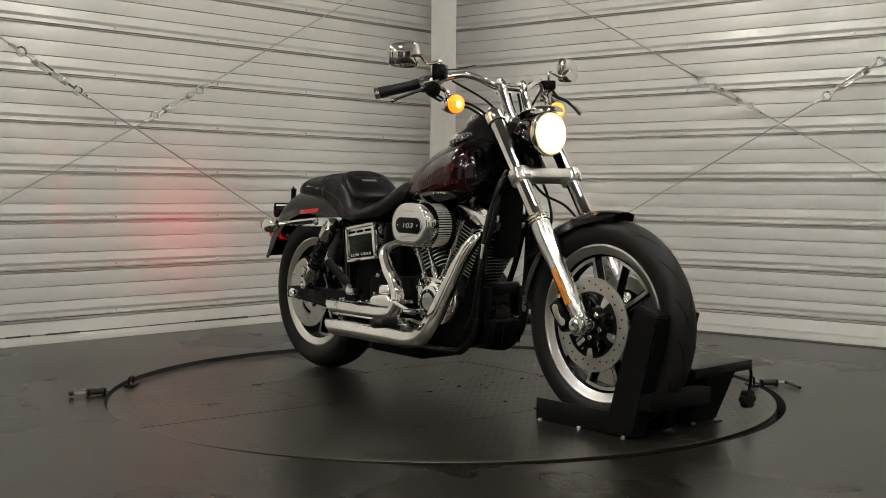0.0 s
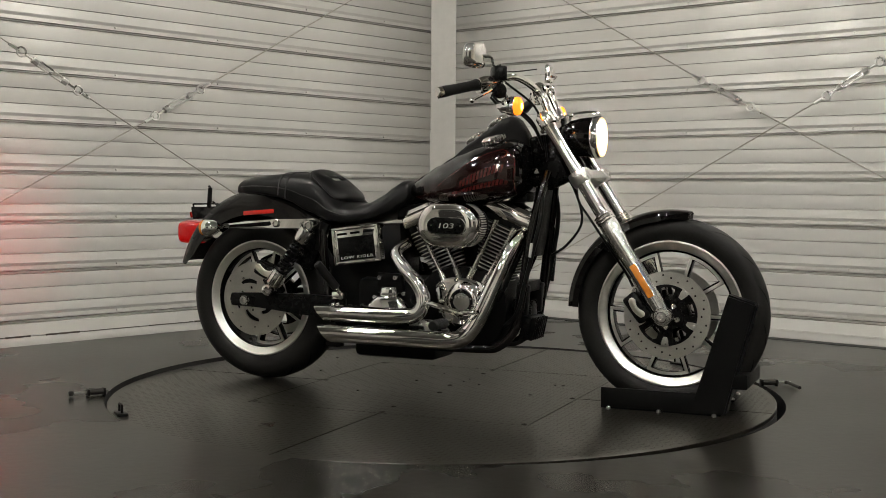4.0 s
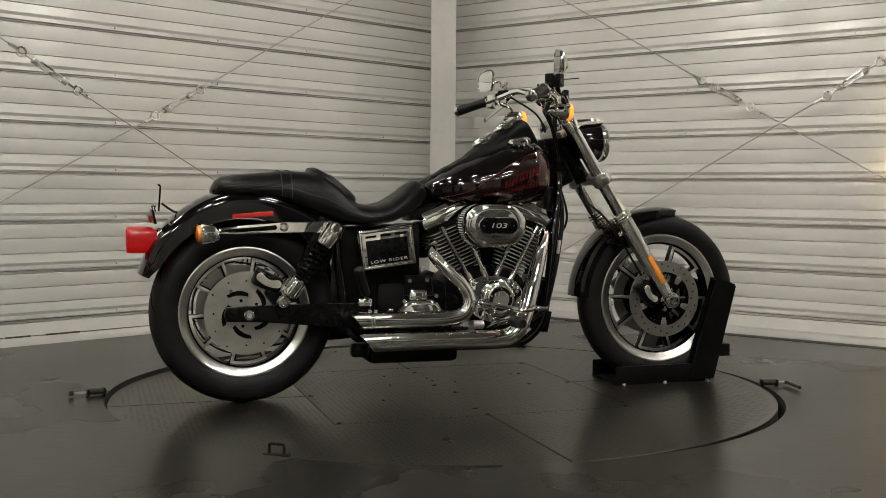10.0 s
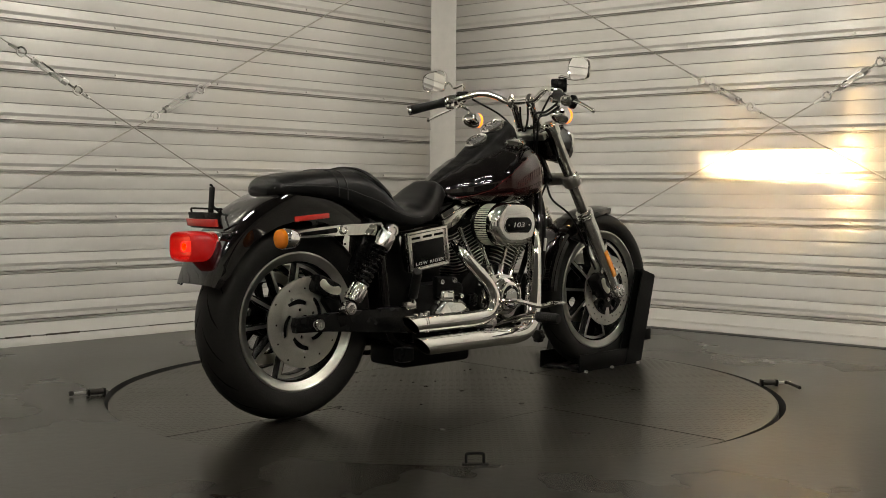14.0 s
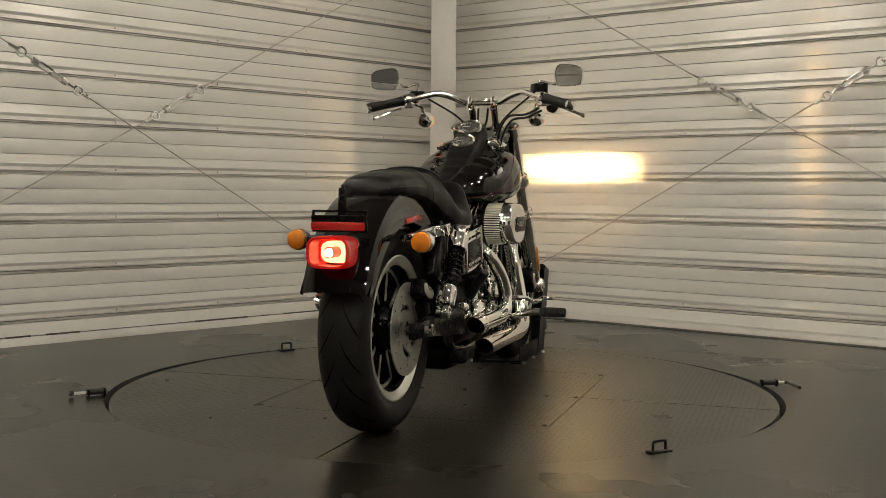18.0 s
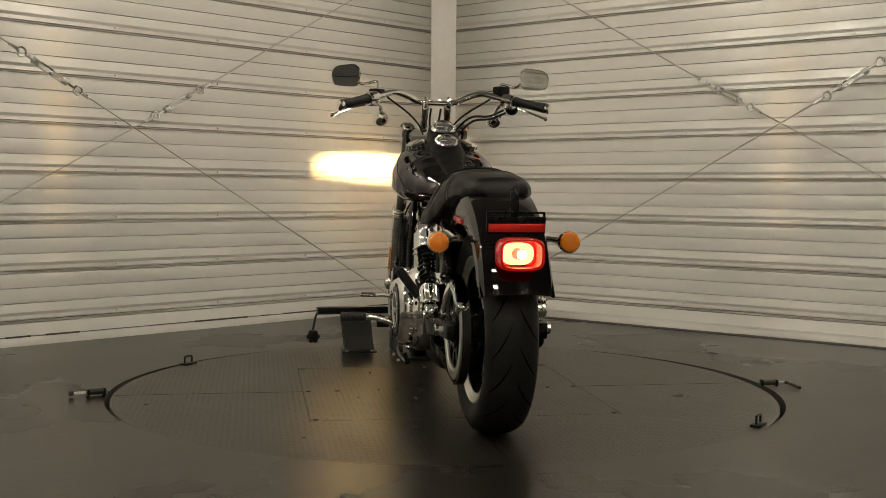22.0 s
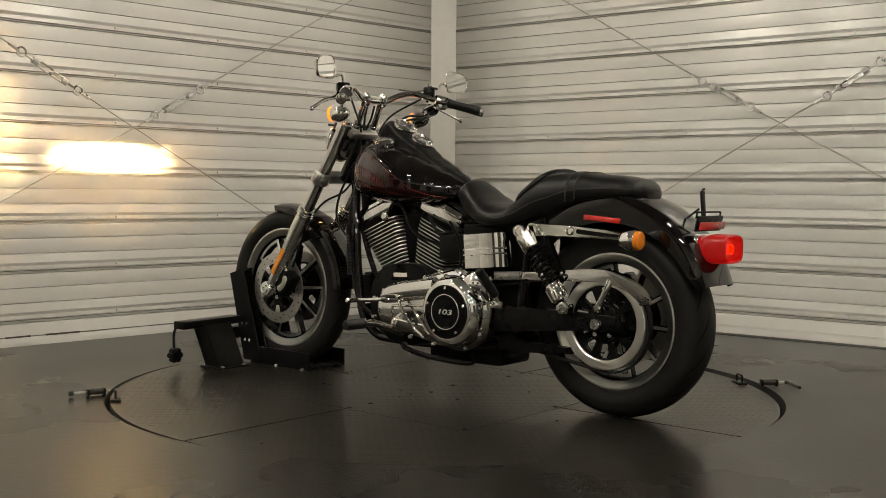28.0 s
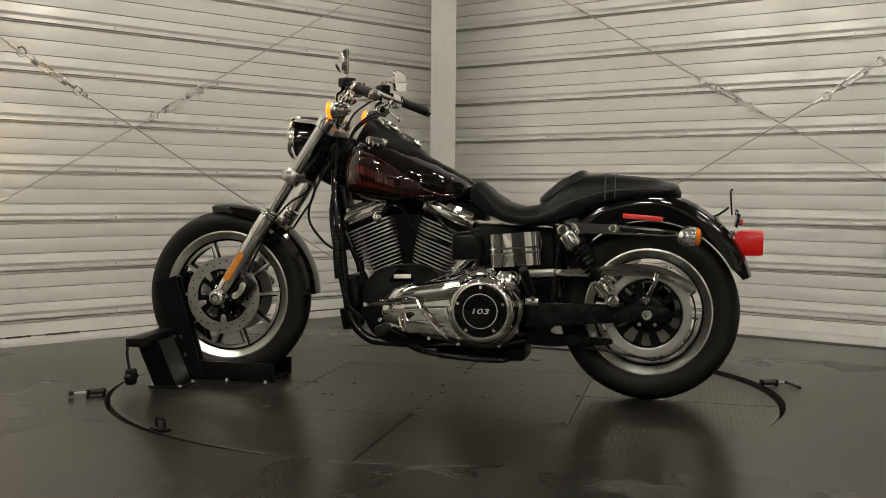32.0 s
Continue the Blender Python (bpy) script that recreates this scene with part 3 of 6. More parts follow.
part("outrigger_arm", bm, BLACKSTEEL, chock)
bm = B()
for dy in (0.198, 0.322):
    slab(bm, [(0.955, CENTRE + dy, 0.006), (1.035, CENTRE + dy, 0.006), (1.105, CENTRE + dy + 0.015, 0.178), (1.025, CENTRE + dy + 0.015, 0.178)], 0.005)
slab(bm, [(1.035, CENTRE + 0.198, 0.006), (1.035, CENTRE + 0.327, 0.006), (1.105, CENTRE + 0.342, 0.178), (1.105, CENTRE + 0.213, 0.178)], 0.005)
slab(bm, [(0.955, CENTRE + 0.327, 0.006), (0.955, CENTRE + 0.198, 0.006), (1.025, CENTRE + 0.213, 0.178), (1.025, CENTRE + 0.342, 0.178)], 0.005)
box(bm, (0.995, CENTRE + 0.262, 0.004), (0.130, 0.16, 0.006), (0, 0, 0), 0.002)
part("outrigger_leg", bm, BLACKSTEEL, chock)
for x, y in ((0.942, 0.205), (0.942, 0.318), (1.050, 0.205), (1.050, 0.318)):
    bm = B()
    bolt(bm, (x, CENTRE + y, 0.006), (0, 0, 1), 0.008, 0.007)
    part("foot_screw", bm, STEEL, chock, "bright floor screw")
bm = B()
tube(bm, [(1.085, CENTRE + 0.440, 0.180), (1.085, CENTRE + 0.455, 0.15), (1.072, CENTRE + 0.466, 0.10), (1.064, CENTRE + 0.468, 0.07)], 0.0055, 8, 4)
part("handle_rod", bm, BLACKSTEEL, chock)
bm = B()
for k in range(6):
    w = radians(60 * k)
    rod(bm, (1.048, CENTRE + 0.468 + 0.019 * math.cos(w), 0.062 + 0.019 * math.sin(w)), (1.076, CENTRE + 0.468 + 0.019 * math.cos(w), 0.062 + 0.019 * math.sin(w)), 0.013, seg=10, bevel=0.003)
rod(bm, (1.046, CENTRE + 0.468, 0.062), (1.078, CENTRE + 0.468, 0.062), 0.022, seg=12, bevel=0.003)
part("knob", bm, PLASTIC, chock, "black lobed hand knob")


# ---- the motorcycle: x forward, y to its left, its middle plane at y = 0 ----
motorcycle = thing("motorcycle", "black and dark maroon cruiser motorcycle with chrome engine, lamps lit", "motorcycle", at=TURN @ pose(0, CENTRE, 0))
RX, RZ, RR = -0.761, 0.320, 0.326                 # rear axle and tyre radius
FX, FZ, FR = 0.872, 0.336, 0.332                  # front axle and tyre radius


def turned(profile, x, z, seg=64):
    """A closed ring of (radius, y) turned about a wheel's axle."""
    bm = B()
    loops = []
    for r, y in profile + [profile[0]]:
        loops.append([Vector((x + r * math.cos(2 * math.pi * i / seg), y, z + r * math.sin(2 * math.pi * i / seg))) for i in range(seg)])
    rings(bm, loops, True, False)
    bmesh.ops.remove_doubles(bm, verts=bm.verts, dist=1e-6)
    return bm


def polar(x, z, r, a):
    return (x + r * math.cos(radians(a)), z + r * math.sin(radians(a)))


def slotted_disc(x, z, y0, y1, r0, r1, is_open, nr=14, na=180):
    """A flat ring about a wheel's axle with openings where is_open(radius, angle) holds."""
    bm = B()
    front, back = [], []
    for side, y in ((front, y0), (back, y1)):
        for i in range(nr + 1):
            r = r0 + (r1 - r0) * i / nr
            side.append([bm.verts.new((x + r * math.cos(2 * math.pi * j / na), y, z + r * math.sin(2 * math.pi * j / na))) for j in range(na)])
    solid = [[not is_open(r0 + (r1 - r0) * (i + 0.5) / nr, 360 * (j + 0.5) / na) for j in range(na)] for i in range(nr)]
    for i in range(nr):
        for j in range(na):
            if not solid[i][j]:
                continue
            k = (j + 1) % na
            bm.faces.new((front[i][j], front[i][k], front[i + 1][k], front[i + 1][j]))
            bm.faces.new((back[i][j], back[i + 1][j], back[i + 1][k], back[i][k]))
            if i == 0 or not solid[i - 1][j]:
                bm.faces.new((front[i][j], back[i][j], back[i][k], front[i][k]))
            if i == nr - 1 or not solid[i + 1][j]:
                bm.faces.new((front[i + 1][j], front[i + 1][k], back[i + 1][k], back[i + 1][j]))
            if not solid[i][j - 1]:
                bm.faces.new((front[i][j], front[i + 1][j], back[i + 1][j], back[i][j]))
            if not solid[i][k]:
                bm.faces.new((front[i][k], back[i][k], back[i + 1][k], front[i + 1][k]))
    loose = [v for v in bm.verts if not v.link_faces]
    bmesh.ops.delete(bm, geom=loose, context="VERTS")
    return bm


def spoke_frame(x, z, a, r0, r1, w0, w1, bar, y0, y1):
    """One forked spoke: two bars from the hub, joined along the rim."""
    bm = B()
    for s in (-1, 1):
        pts = [polar(x, z, r0, a + s * w0), polar(x, z, r1, a + s * w1), polar(x, z, r1, a + s * (w1 - bar / r1 * 57.3)), polar(x, z, r0, a + s * (w0 - bar * 1.15 / r0 * 57.3))]
        prism(bm, pts, y0, y1, min(0.002, abs(y1 - y0) * 0.3))
    n = 8
    out = [polar(x, z, r1 + 0.003, a - w1 + 2 * w1 * i / n) for i in range(n + 1)] + [polar(x, z, r1 - bar * 0.75, a + w1 - 2 * w1 * i / n) for i in range(n + 1)]
    prism(bm, out, y0, y1, min(0.002, abs(y1 - y0) * 0.3))
    return bm


def brake_disc(parent, x, z, y, side, r0, r1, arms, holes=30, swirl=False, arms_at=-92):
    """A disc on a spider: ring with holes drawn as dark spots, arms and rivets."""
    seg = 72
    disc = part("brake_disc", turned([(r1, y - 0.0025), (r1, y + 0.0025), (r0, y + 0.0025), (r0, y - 0.0025)], x, z, seg), DISC, parent, "brushed steel drilled brake disc")
    bm = B()
    for k in range(holes):
        a = 360 / holes * k
        rr = r0 + (r1 - r0) * (0.3 + 0.42 * (k % 3) / 2)
        px, pz = polar(x, z, rr, a)
        rod(bm, (px, y + side * 0.0022, pz), (px, y + side * 0.0029, pz), 0.0034, seg=8)
    ob = part("drilling_spots", bm, HOLLOWBLACK, disc, "small near-black spots drawn for shaded drillings")
    tagged(ob, kind="stuff")
    if swirl:
        def slot(r, a):
            for k in range(arms):
                u = ((a - 72 * k - 10) % 360) / 56
                if u < 1 and abs(r - (0.062 + 0.024 * u)) < 0.0095 * math.sin(math.pi * (0.12 + 0.76 * u)) ** 0.4:
                    return True
                d = (a - 72 * k - 40 + 180) % 360 - 180
                if math.hypot(r * math.cos(radians(d)) - 0.047, r * math.sin(radians(d))) < 0.0062:
                    return True
            return False
        bm = B()
        lathe(bm, [(0.030, 0.0), (0.094, 0.0), (0.094, 0.006), (0.030, 0.006)], (x, y + 0.008, z), (0, 1, 0), 40)
        part("hub_flange", bm, SATINBLACK, disc, "black hub flange behind disc")
        part("disc_carrier", slotted_disc(x, z, y - 0.003, y + 0.003, 0.026, r0 + 0.001, slot, 34, 240), DISC, disc, "steel disc carrier with curved slots")
    else:
        def window(r, a):
            d = abs((a - arms_at - 36) % 72 - 36)
            return 0.054 < r < 0.096 and d > 20.5 + 7 * (max(0, abs(r - 0.075) - 0.013) / 0.008) ** 2
        part("disc_spider", slotted_disc(x, z, y - side * 0.001, y + side * 0.006, 0.030, 0.1045, window, 26, 240), SATINBLACK, disc, "black open spider")
    for k in range(arms):
        a = arms_at + 360 / arms * k
        if not swirl:
            bm = B()
            pts = [polar(x, z, 0.074, a - 5), polar(x, z, 0.088, a - 7), polar(x, z, r0 + 0.004, a - 7.5), polar(x, z, r0 + 0.004, a + 7.5), polar(x, z, 0.088, a + 7), polar(x, z, 0.074, a + 5)]
            prism(bm, pts, y + side * 0.0055, y + side * 0.0085, 0.001)
            part("disc_tab", bm, DISC, disc, "steel disc mounting tab")
            bm = B()
            px, pz = polar(x, z, 0.040, a)
            bolt(bm, (px, y + side * 0.006, pz), (0, side, 0), 0.010, 0.007)
            part("spider_bolt", bm, CHROME, disc)
        bm = B()
        px, pz = polar(x, z, r0 - 0.004, a)
        bolt(bm, (px, y + side * (0.003 if swirl else 0.0085), pz), (0, side, 0), 0.0060, 0.004)
        part("rivet", bm, STEEL, disc)


def wheel(name, x, z, R, rim_r, half, tyre_half, label, first):
    """A cast wheel: black rim with machined lips, five forked spokes, hub and tyre."""
    h = half
    rim = part(name, turned([(rim_r - 0.004, -h + 0.010), (rim_r - 0.030, -h + 0.013), (rim_r - 0.036, -h + 0.020), (rim_r - 0.038, -0.02), (rim_r - 0.038, 0.02), (rim_r - 0.036, h - 0.020), (rim_r - 0.030, h - 0.013), (rim_r - 0.004, h - 0.010), (rim_r - 0.008, h - 0.016), (rim_r - 0.016, 0.0), (rim_r - 0.008, -h + 0.016)], x, z), SATINBLACK, motorcycle, label)
    for s in (-1, 1):
        part("rim_lip", turned([(rim_r + 0.002, s * (h - 0.002)), (rim_r + 0.001, s * (h + 0.003)), (rim_r - 0.004, s * (h + 0.004)), (rim_r - 0.010, s * (h - 0.001)), (rim_r - 0.026, s * (h - 0.004)), (rim_r - 0.031, s * (h - 0.009)), (rim_r - 0.026, s * (h - 0.0105)), (rim_r - 0.006, s * (h - 0.0085))], x, z), MACHINED, rim, "bright machined rim lip")
    t = tyre_half
    b = R - rim_r
    prof = [(rim_r - 0.006, -h + 0.004), (rim_r + 0.004, -h - 0.003), (rim_r + b * 0.20, -t + 0.006), (rim_r + b * 0.42, -t), (rim_r + b * 0.62, -t + 0.003), (rim_r + b * 0.80, -t * 0.84), (rim_r + b * 0.92, -t * 0.58), (rim_r + b * 0.985, -t * 0.28), (R, 0)]
    prof += [(r, -y) for r, y in prof[-2::-1]]
    tyre = part("tyre", turned(prof, x, z, 96), RUBBER, rim, "black road tyre with curved tread grooves", 50)
    bm = B()
    count = 18 if name == "rear_wheel" else 16

    def crown(y):
        for (r0, y0), (r1, y1) in zip(prof, prof[1:]):
            if y0 <= y <= y1:
                return r0 + (r1 - r0) * (y - y0) / max(y1 - y0, 1e-6)
        return R
    # strips just proud of the tyre, their black standing for groove shade
    for k in range(count):
        for s in (-1, 1):
            a0 = 360 / count * (k + (0.5 if s > 0 else 0))
            rows = []
            for i in range(9):
                f = i / 8
                y = s * t * (0.10 + 0.74 * f)
                a = a0 + 20 * f ** 0.8
                w = 0.85 * math.sin(math.pi * min(max(f * 0.93 + 0.04, 0), 1)) + 0.1
                rr = crown(y) + 0.0006
                rows.append([Vector((x + rr * math.cos(radians(a + q * w)), y, z + rr * math.sin(radians(a + q * w)))) for q in (-1, 1)])
            vs = [[bm.verts.new(p) for p in row] for row in rows]
            for u, v in zip(vs, vs[1:]):
                bm.faces.new((u[0], u[1], v[1], v[0]))
    tagged(part("hollow_black", bm, HOLLOWBLACK, tyre, "near-black curved strips drawn for shaded tread grooves"), kind="stuff")
    for k in range(5):
        a = first + 72 * k
        part("spoke", spoke_frame(x, z, a, 0.060, rim_r - 0.038, 21, 20.5, 0.017, -0.016, 0.016), SATINBLACK, rim)
        for s in (-1, 1):
            part("spoke_face", spoke_frame(x, z, a, 0.085, rim_r - 0.041, 20.6, 20.2, 0.0105, s * 0.0155, s * 0.0185), MACHINED, rim, "machined spoke edge")
    bm = B()
    lathe(bm, [(0.03, -0.075), (0.042, -0.07), (0.045, -0.05), (0.062, -0.03), (0.066, 0.0), (0.062, 0.03), (0.045, 0.05), (0.042, 0.07), (0.03, 0.075)], (x, 0, z), (0, 1, 0), 32)
    part("hub", bm, SATINBLACK, rim)
    return rim


rear = wheel("rear_wheel", RX, RZ, RR, 0.229, 0.064, 0.080, "black cast wheel with machined lips", -84)
front = wheel("front_wheel", FX, FZ, FR, 0.251, 0.036, 0.052, "black cast wheel with machined lips", -92)
brake_disc(rear, RX, RZ, -0.098, -1, 0.098, 0.146, 5, 12, True)
for s in (-1, 1):
    brake_disc(front, FX, FZ, s * 0.074, s, 0.105, 0.149, 5)

# Rear pulley with its belt.
bm = turned([(0.157, 0.100), (0.157, 0.126), (0.154, 0.129), (0.128, 0.129), (0.124, 0.126), (0.124, 0.100)], RX, RZ, 72)
pulley = part("pulley", bm, MACHINED, rear, "bright belt pulley")
part("pulley_web", slotted_disc(RX, RZ, 0.106, 0.120, 0.030, 0.126, lambda r, a: 0.068 < r < 0.117 and abs((a % 36) - 18) < 11 - 5 * (max(0, abs(r - 0.0925) - 0.016) / 0.009) ** 2, 24, 240), SATINBLACK, rear, "black pulley web with rounded windows")
bm = B()
lathe(bm, [(0.06, 0.098), (0.06, 0.126), (0.05, 0.130), (0.02, 0.130)], (RX, 0, RZ), (0, 1, 0), 32)
part("pulley_hub", bm, SATINBLACK, rear)
for k in range(5):
    bm = B()
    px, pz = polar(RX, RZ, 0.047, 90 + 72 * k)
    bolt(bm, (px, 0.129, pz), (0, 1, 0), 0.009, 0.008)
    part("pulley_bolt", bm, CHROME, rear, "chrome bolt")
bm = B()
lower = [polar(RX, RZ, 0.166, -97), (-0.25, 0.245), (-0.25, 0.238), polar(RX, RZ, 0.172, -97)]
upper = [polar(RX, RZ, 0.166, 97), (-0.25, 0.405), (-0.25, 0.412), polar(RX, RZ, 0.172, 97)]
prism(bm, lower, 0.101, 0.126)
prism(bm, upper, 0.101, 0.126)
prism(bm, [polar(RX, RZ, 0.165, 97 + 166 * i / 24) for i in range(25)] + [polar(RX, RZ, 0.171, 263 - 166 * i / 24) for i in range(25)], 0.101, 0.126)
part("drive_belt", bm, RUBBER, motorcycle, "black toothed drive belt")

for x, z, half, r in ((RX, RZ, 0.178, 0.011), (FX, FZ, 0.150, 0.011)):
    bm = B()
    rod(bm, (x, -half, z), (x, half, z), r, seg=16)
    ax = part("axle", bm, STEEL, motorcycle, "bright wheel axle")
    for s in (-1, 1):
        bm = B()
        lathe(bm, [(0.019, 0), (0.019, 0.008), (0.016, 0.011), (0.009, 0.011), (0.0085, 0.004)], (x, s * (half - 0.004), z), (0, s, 0), 12)
        part("axle_nut", bm, CHROME, ax, "chrome axle nut")

# ---- fork ----
TOP = Vector((0.440, 0, 1.008))
FOOT = Vector((FX, 0, FZ))
DOWN = (FOOT - TOP).normalized()
AHEAD = Vector((-DOWN.z, 0, DOWN.x))


def fork_at(z, s, out=0.0, fwd=0.0):
    p = TOP + DOWN * ((TOP.z - z) / -DOWN.z)
    return Vector((p.x, s * (0.115 + out), p.z)) + AHEAD * fwd


for s in (-1, 1):
    bm = B()
    rod(bm, fork_at(1.008, s), fork_at(0.60, s), 0.0245, seg=24)
    part("fork_tube", bm, CHROME, motorcycle, "chrome fork tube")
    bm = B()
    a = fork_at(0.672, s)
    length = (fork_at(FZ - 0.01, s) - a).length
    lathe(bm, [(0.026, -0.004), (0.0325, 0.0), (0.0335, 0.022), (0.0305, 0.030), (0.0320, 0.040), (0.0335, 0.10), (0.0300, 0.16), (0.0285, 0.24), (0.0270, length * 0.86), (0.0255, length * 0.95), (0.018, length + 0.012), (0.010, length + 0.016)], a, DOWN, 28)
    leg = part("fork_slider", bm, FORKLEG, motorcycle, "brushed alloy fork slider")
    bm = B()
    for h in (0.002, 0.014, 0.024):
        ring(bm, a + DOWN * h, DOWN, 0.0335, 0.0028, 24, 6)
    part("dust_seal", bm, CHROME, leg, "chrome ribbed collar")
    bm = B()
    lathe(bm, [(0.030, -0.024), (0.031, -0.02), (0.031, 0.020), (0.027, 0.026), (0.012, 0.028)], (FX, s * 0.125, FZ), (0, s, 0), 20)
    part("axle_boss", bm, FORKLEG, leg)
    q = fork_at(0.452, s, 0.029, 0.004)
    m = Matrix.Translation(q) @ pose(0, 0, 0, 0, math.degrees(math.atan2(-DOWN.x, -DOWN.z)), 0)
    bm = B()
    box(bm, (0, 0, 0), (0.023, 0.006, 0.125), (0, 0, 0), 0.0025, m)
    part("fork_reflector", bm, AMBERREF, leg, "amber reflector strip")
    # cap and clamp
    bm = B()
    lathe(bm, [(0.029, -0.010), (0.031, -0.005), (0.031, 0.030), (0.026, 0.034)], fork_at(1.008, s) , DOWN, 24)
    lathe(bm, [(0.012, 0), (0.019, 0.001), (0.021, 0.006), (0.021, 0.012)], fork_at(1.008, s) - DOWN * 0.021, DOWN, 12)
    part("fork_cap", bm, CHROME, motorcycle, "chrome fork cap")
    # caliper behind the leg
    c = fork_at(0.395, s, -0.012, -0.062)
    bm = B()
    m = Matrix.Translation(c) @ pose(0, 0, 0, 0, -38, 0)
    box(bm, (0, 0, 0), (0.058, 0.062, 0.105), (0, 0, 0), 0.012, m)
    box(bm, (0.03, -s * 0.012, 0.0), (0.05, 0.02, 0.06), (0, 0, 0), 0.005, m)
    cal = part("brake_caliper", bm, SATINBLACK, motorcycle, "black brake caliper")
    bm = B()
    for bx, bz, br in [(-0.005 + 0.007 * (k / 8) ** 2, 0.0033 * k, 0.0105 + 0.0015 * (k / 8) ** 2) for k in range(-8, 9)]:
        lathe(bm, [(br, 0), (br, 0.003), (br - 0.002, 0.0042), (0.001, 0.0042)], m @ Vector((bx, s * 0.0308, bz)), (0, s, 0), 18)
    part("caliper_badge", bm, BRASSCAP, cal, "pale metal plate")
    for dz in (-0.058, 0.058):
        bm = B()
        bolt(bm, m @ Vector((0.028, s * 0.012, dz * 0.9)), (0, s, 0), 0.009, 0.010)
        part("caliper_bolt", bm, CHROME, cal)

bm = B()
p = fork_at(0.800, 0)
m = Matrix.Translation((p.x, 0, p.z)) @ pose(0, 0, 0, 0, math.degrees(math.atan2(-DOWN.x, -DOWN.z)), 0)
box(bm, (0.006, 0, 0), (0.050, 0.235, 0.040), (0, 0, 0), 0.010, m)
for s in (-1, 1):
    lathe(bm, [(0.033, -0.024), (0.0365, -0.019), (0.0365, 0.019), (0.033, 0.024)], (p.x, s * 0.115, p.z), DOWN, 24)
    box(bm, (0.028, s * 0.115, 0), (0.026, 0.030, 0.034), (0, 0, 0), 0.006, m)
part("lower_fork_clamp", bm, SATIN, motorcycle, "satin alloy fork clamp")
bm = B()
p = fork_at(0.985, 0)
m = Matrix.Translation((p.x, 0, p.z)) @ pose(0, 0, 0, 0, math.degrees(math.atan2(-DOWN.x, -DOWN.z)), 0)
box(bm, (-0.015, 0, 0.004), (0.065, 0.21, 0.030), (0, 0, 0), 0.008, m)
part("upper_fork_clamp", bm, SATIN, motorcycle, "satin alloy fork clamp")
bm = B()
rod(bm, TOP + DOWN * 0.03 - AHEAD * 0.02, TOP + DOWN * 0.24 - AHEAD * 0.02, 0.030, seg=20)
box(bm, (0.43, 0, 0.845), (0.10, 0.06, 0.16), (0, -25, 0), 0.015)
box(bm, (0.394, 0, 0.893), (0.070, 0.060, 0.120), (0, -10, 0), 0.014)
part("steering_head", bm, SATINBLACK, motorcycle, "black steering head")

# ---- front fender ----
def fender(name, x, z, a0, a1, radius, half, skirt, thick, material, steps=40, parent=None, label=""):
    """An arched mudguard: a rounded channel swept round the axle. radius and skirt are functions of the angle."""
    outer = []
    for i in range(steps + 1):
        a = a0 + (a1 - a0) * i / steps
        R, S, H = radius(a), skirt(a), half(a)
        loop = []
        sec = [(S, -H), (S + (R - S) * 0.45, -H * 1.0), (R - 0.030, -H * 0.985), (R - 0.012, -H * 0.90), (R - 0.004, -H * 0.70), (R, -H * 0.35), (R + 0.001, 0.0)]
        sec += [(r, -y) for r, y in sec[-2::-1]]
        inner = [(r - thick if abs(y) < H * 0.93 else r, y - math.copysign(thick, y) if abs(y) > 0.6 * H else y) for r, y in sec[::-1]]
        for r, y in sec + inner:
            loop.append(Vector((x + r * math.cos(radians(a)), y, z + r * math.sin(radians(a)))))
        outer.append(loop)
    bm = B()
    rings(bm, outer, True, True)
    return part(name, bm, material, parent or motorcycle, label, 40)


ff = fender("front_fender", FX, FZ, 178, 80, lambda a: 0.364 if a > 120 else 0.358, lambda a: 0.064 - 0.020 * max(0, (95 - a) / 15), lambda a: 0.318 + 0.030 * max(0, (100 - a) / 20) ** 2, 0.003, PAINT, 40, label="gloss black front fender")
for s in (-1, 1):
    bm = B()
    prism(bm, [polar(FX, FZ, 0.335, 138), polar(FX, FZ, 0.335, 120), (fork_at(0.60, 1).x + 0.01, 0.60), (fork_at(0.53, 1).x - 0.01, 0.53)], s * 0.066, s * 0.090, 0.003)
    part("fender_bracket", bm, SATINBLACK, ff)
    for a in (123, 129):
        bm = B()
        px, pz = polar(FX, FZ, 0.325, a)
        bolt(bm, (px, s * 0.090, pz), (0, s, 0), 0.009, 0.006)
        part("bracket_bolt", bm, CHROME, ff)

# ---- rear fender ----
def rear_r(a):
    return 0.388 + 0.048 * min(1, max(0, (158 - a) / 60))


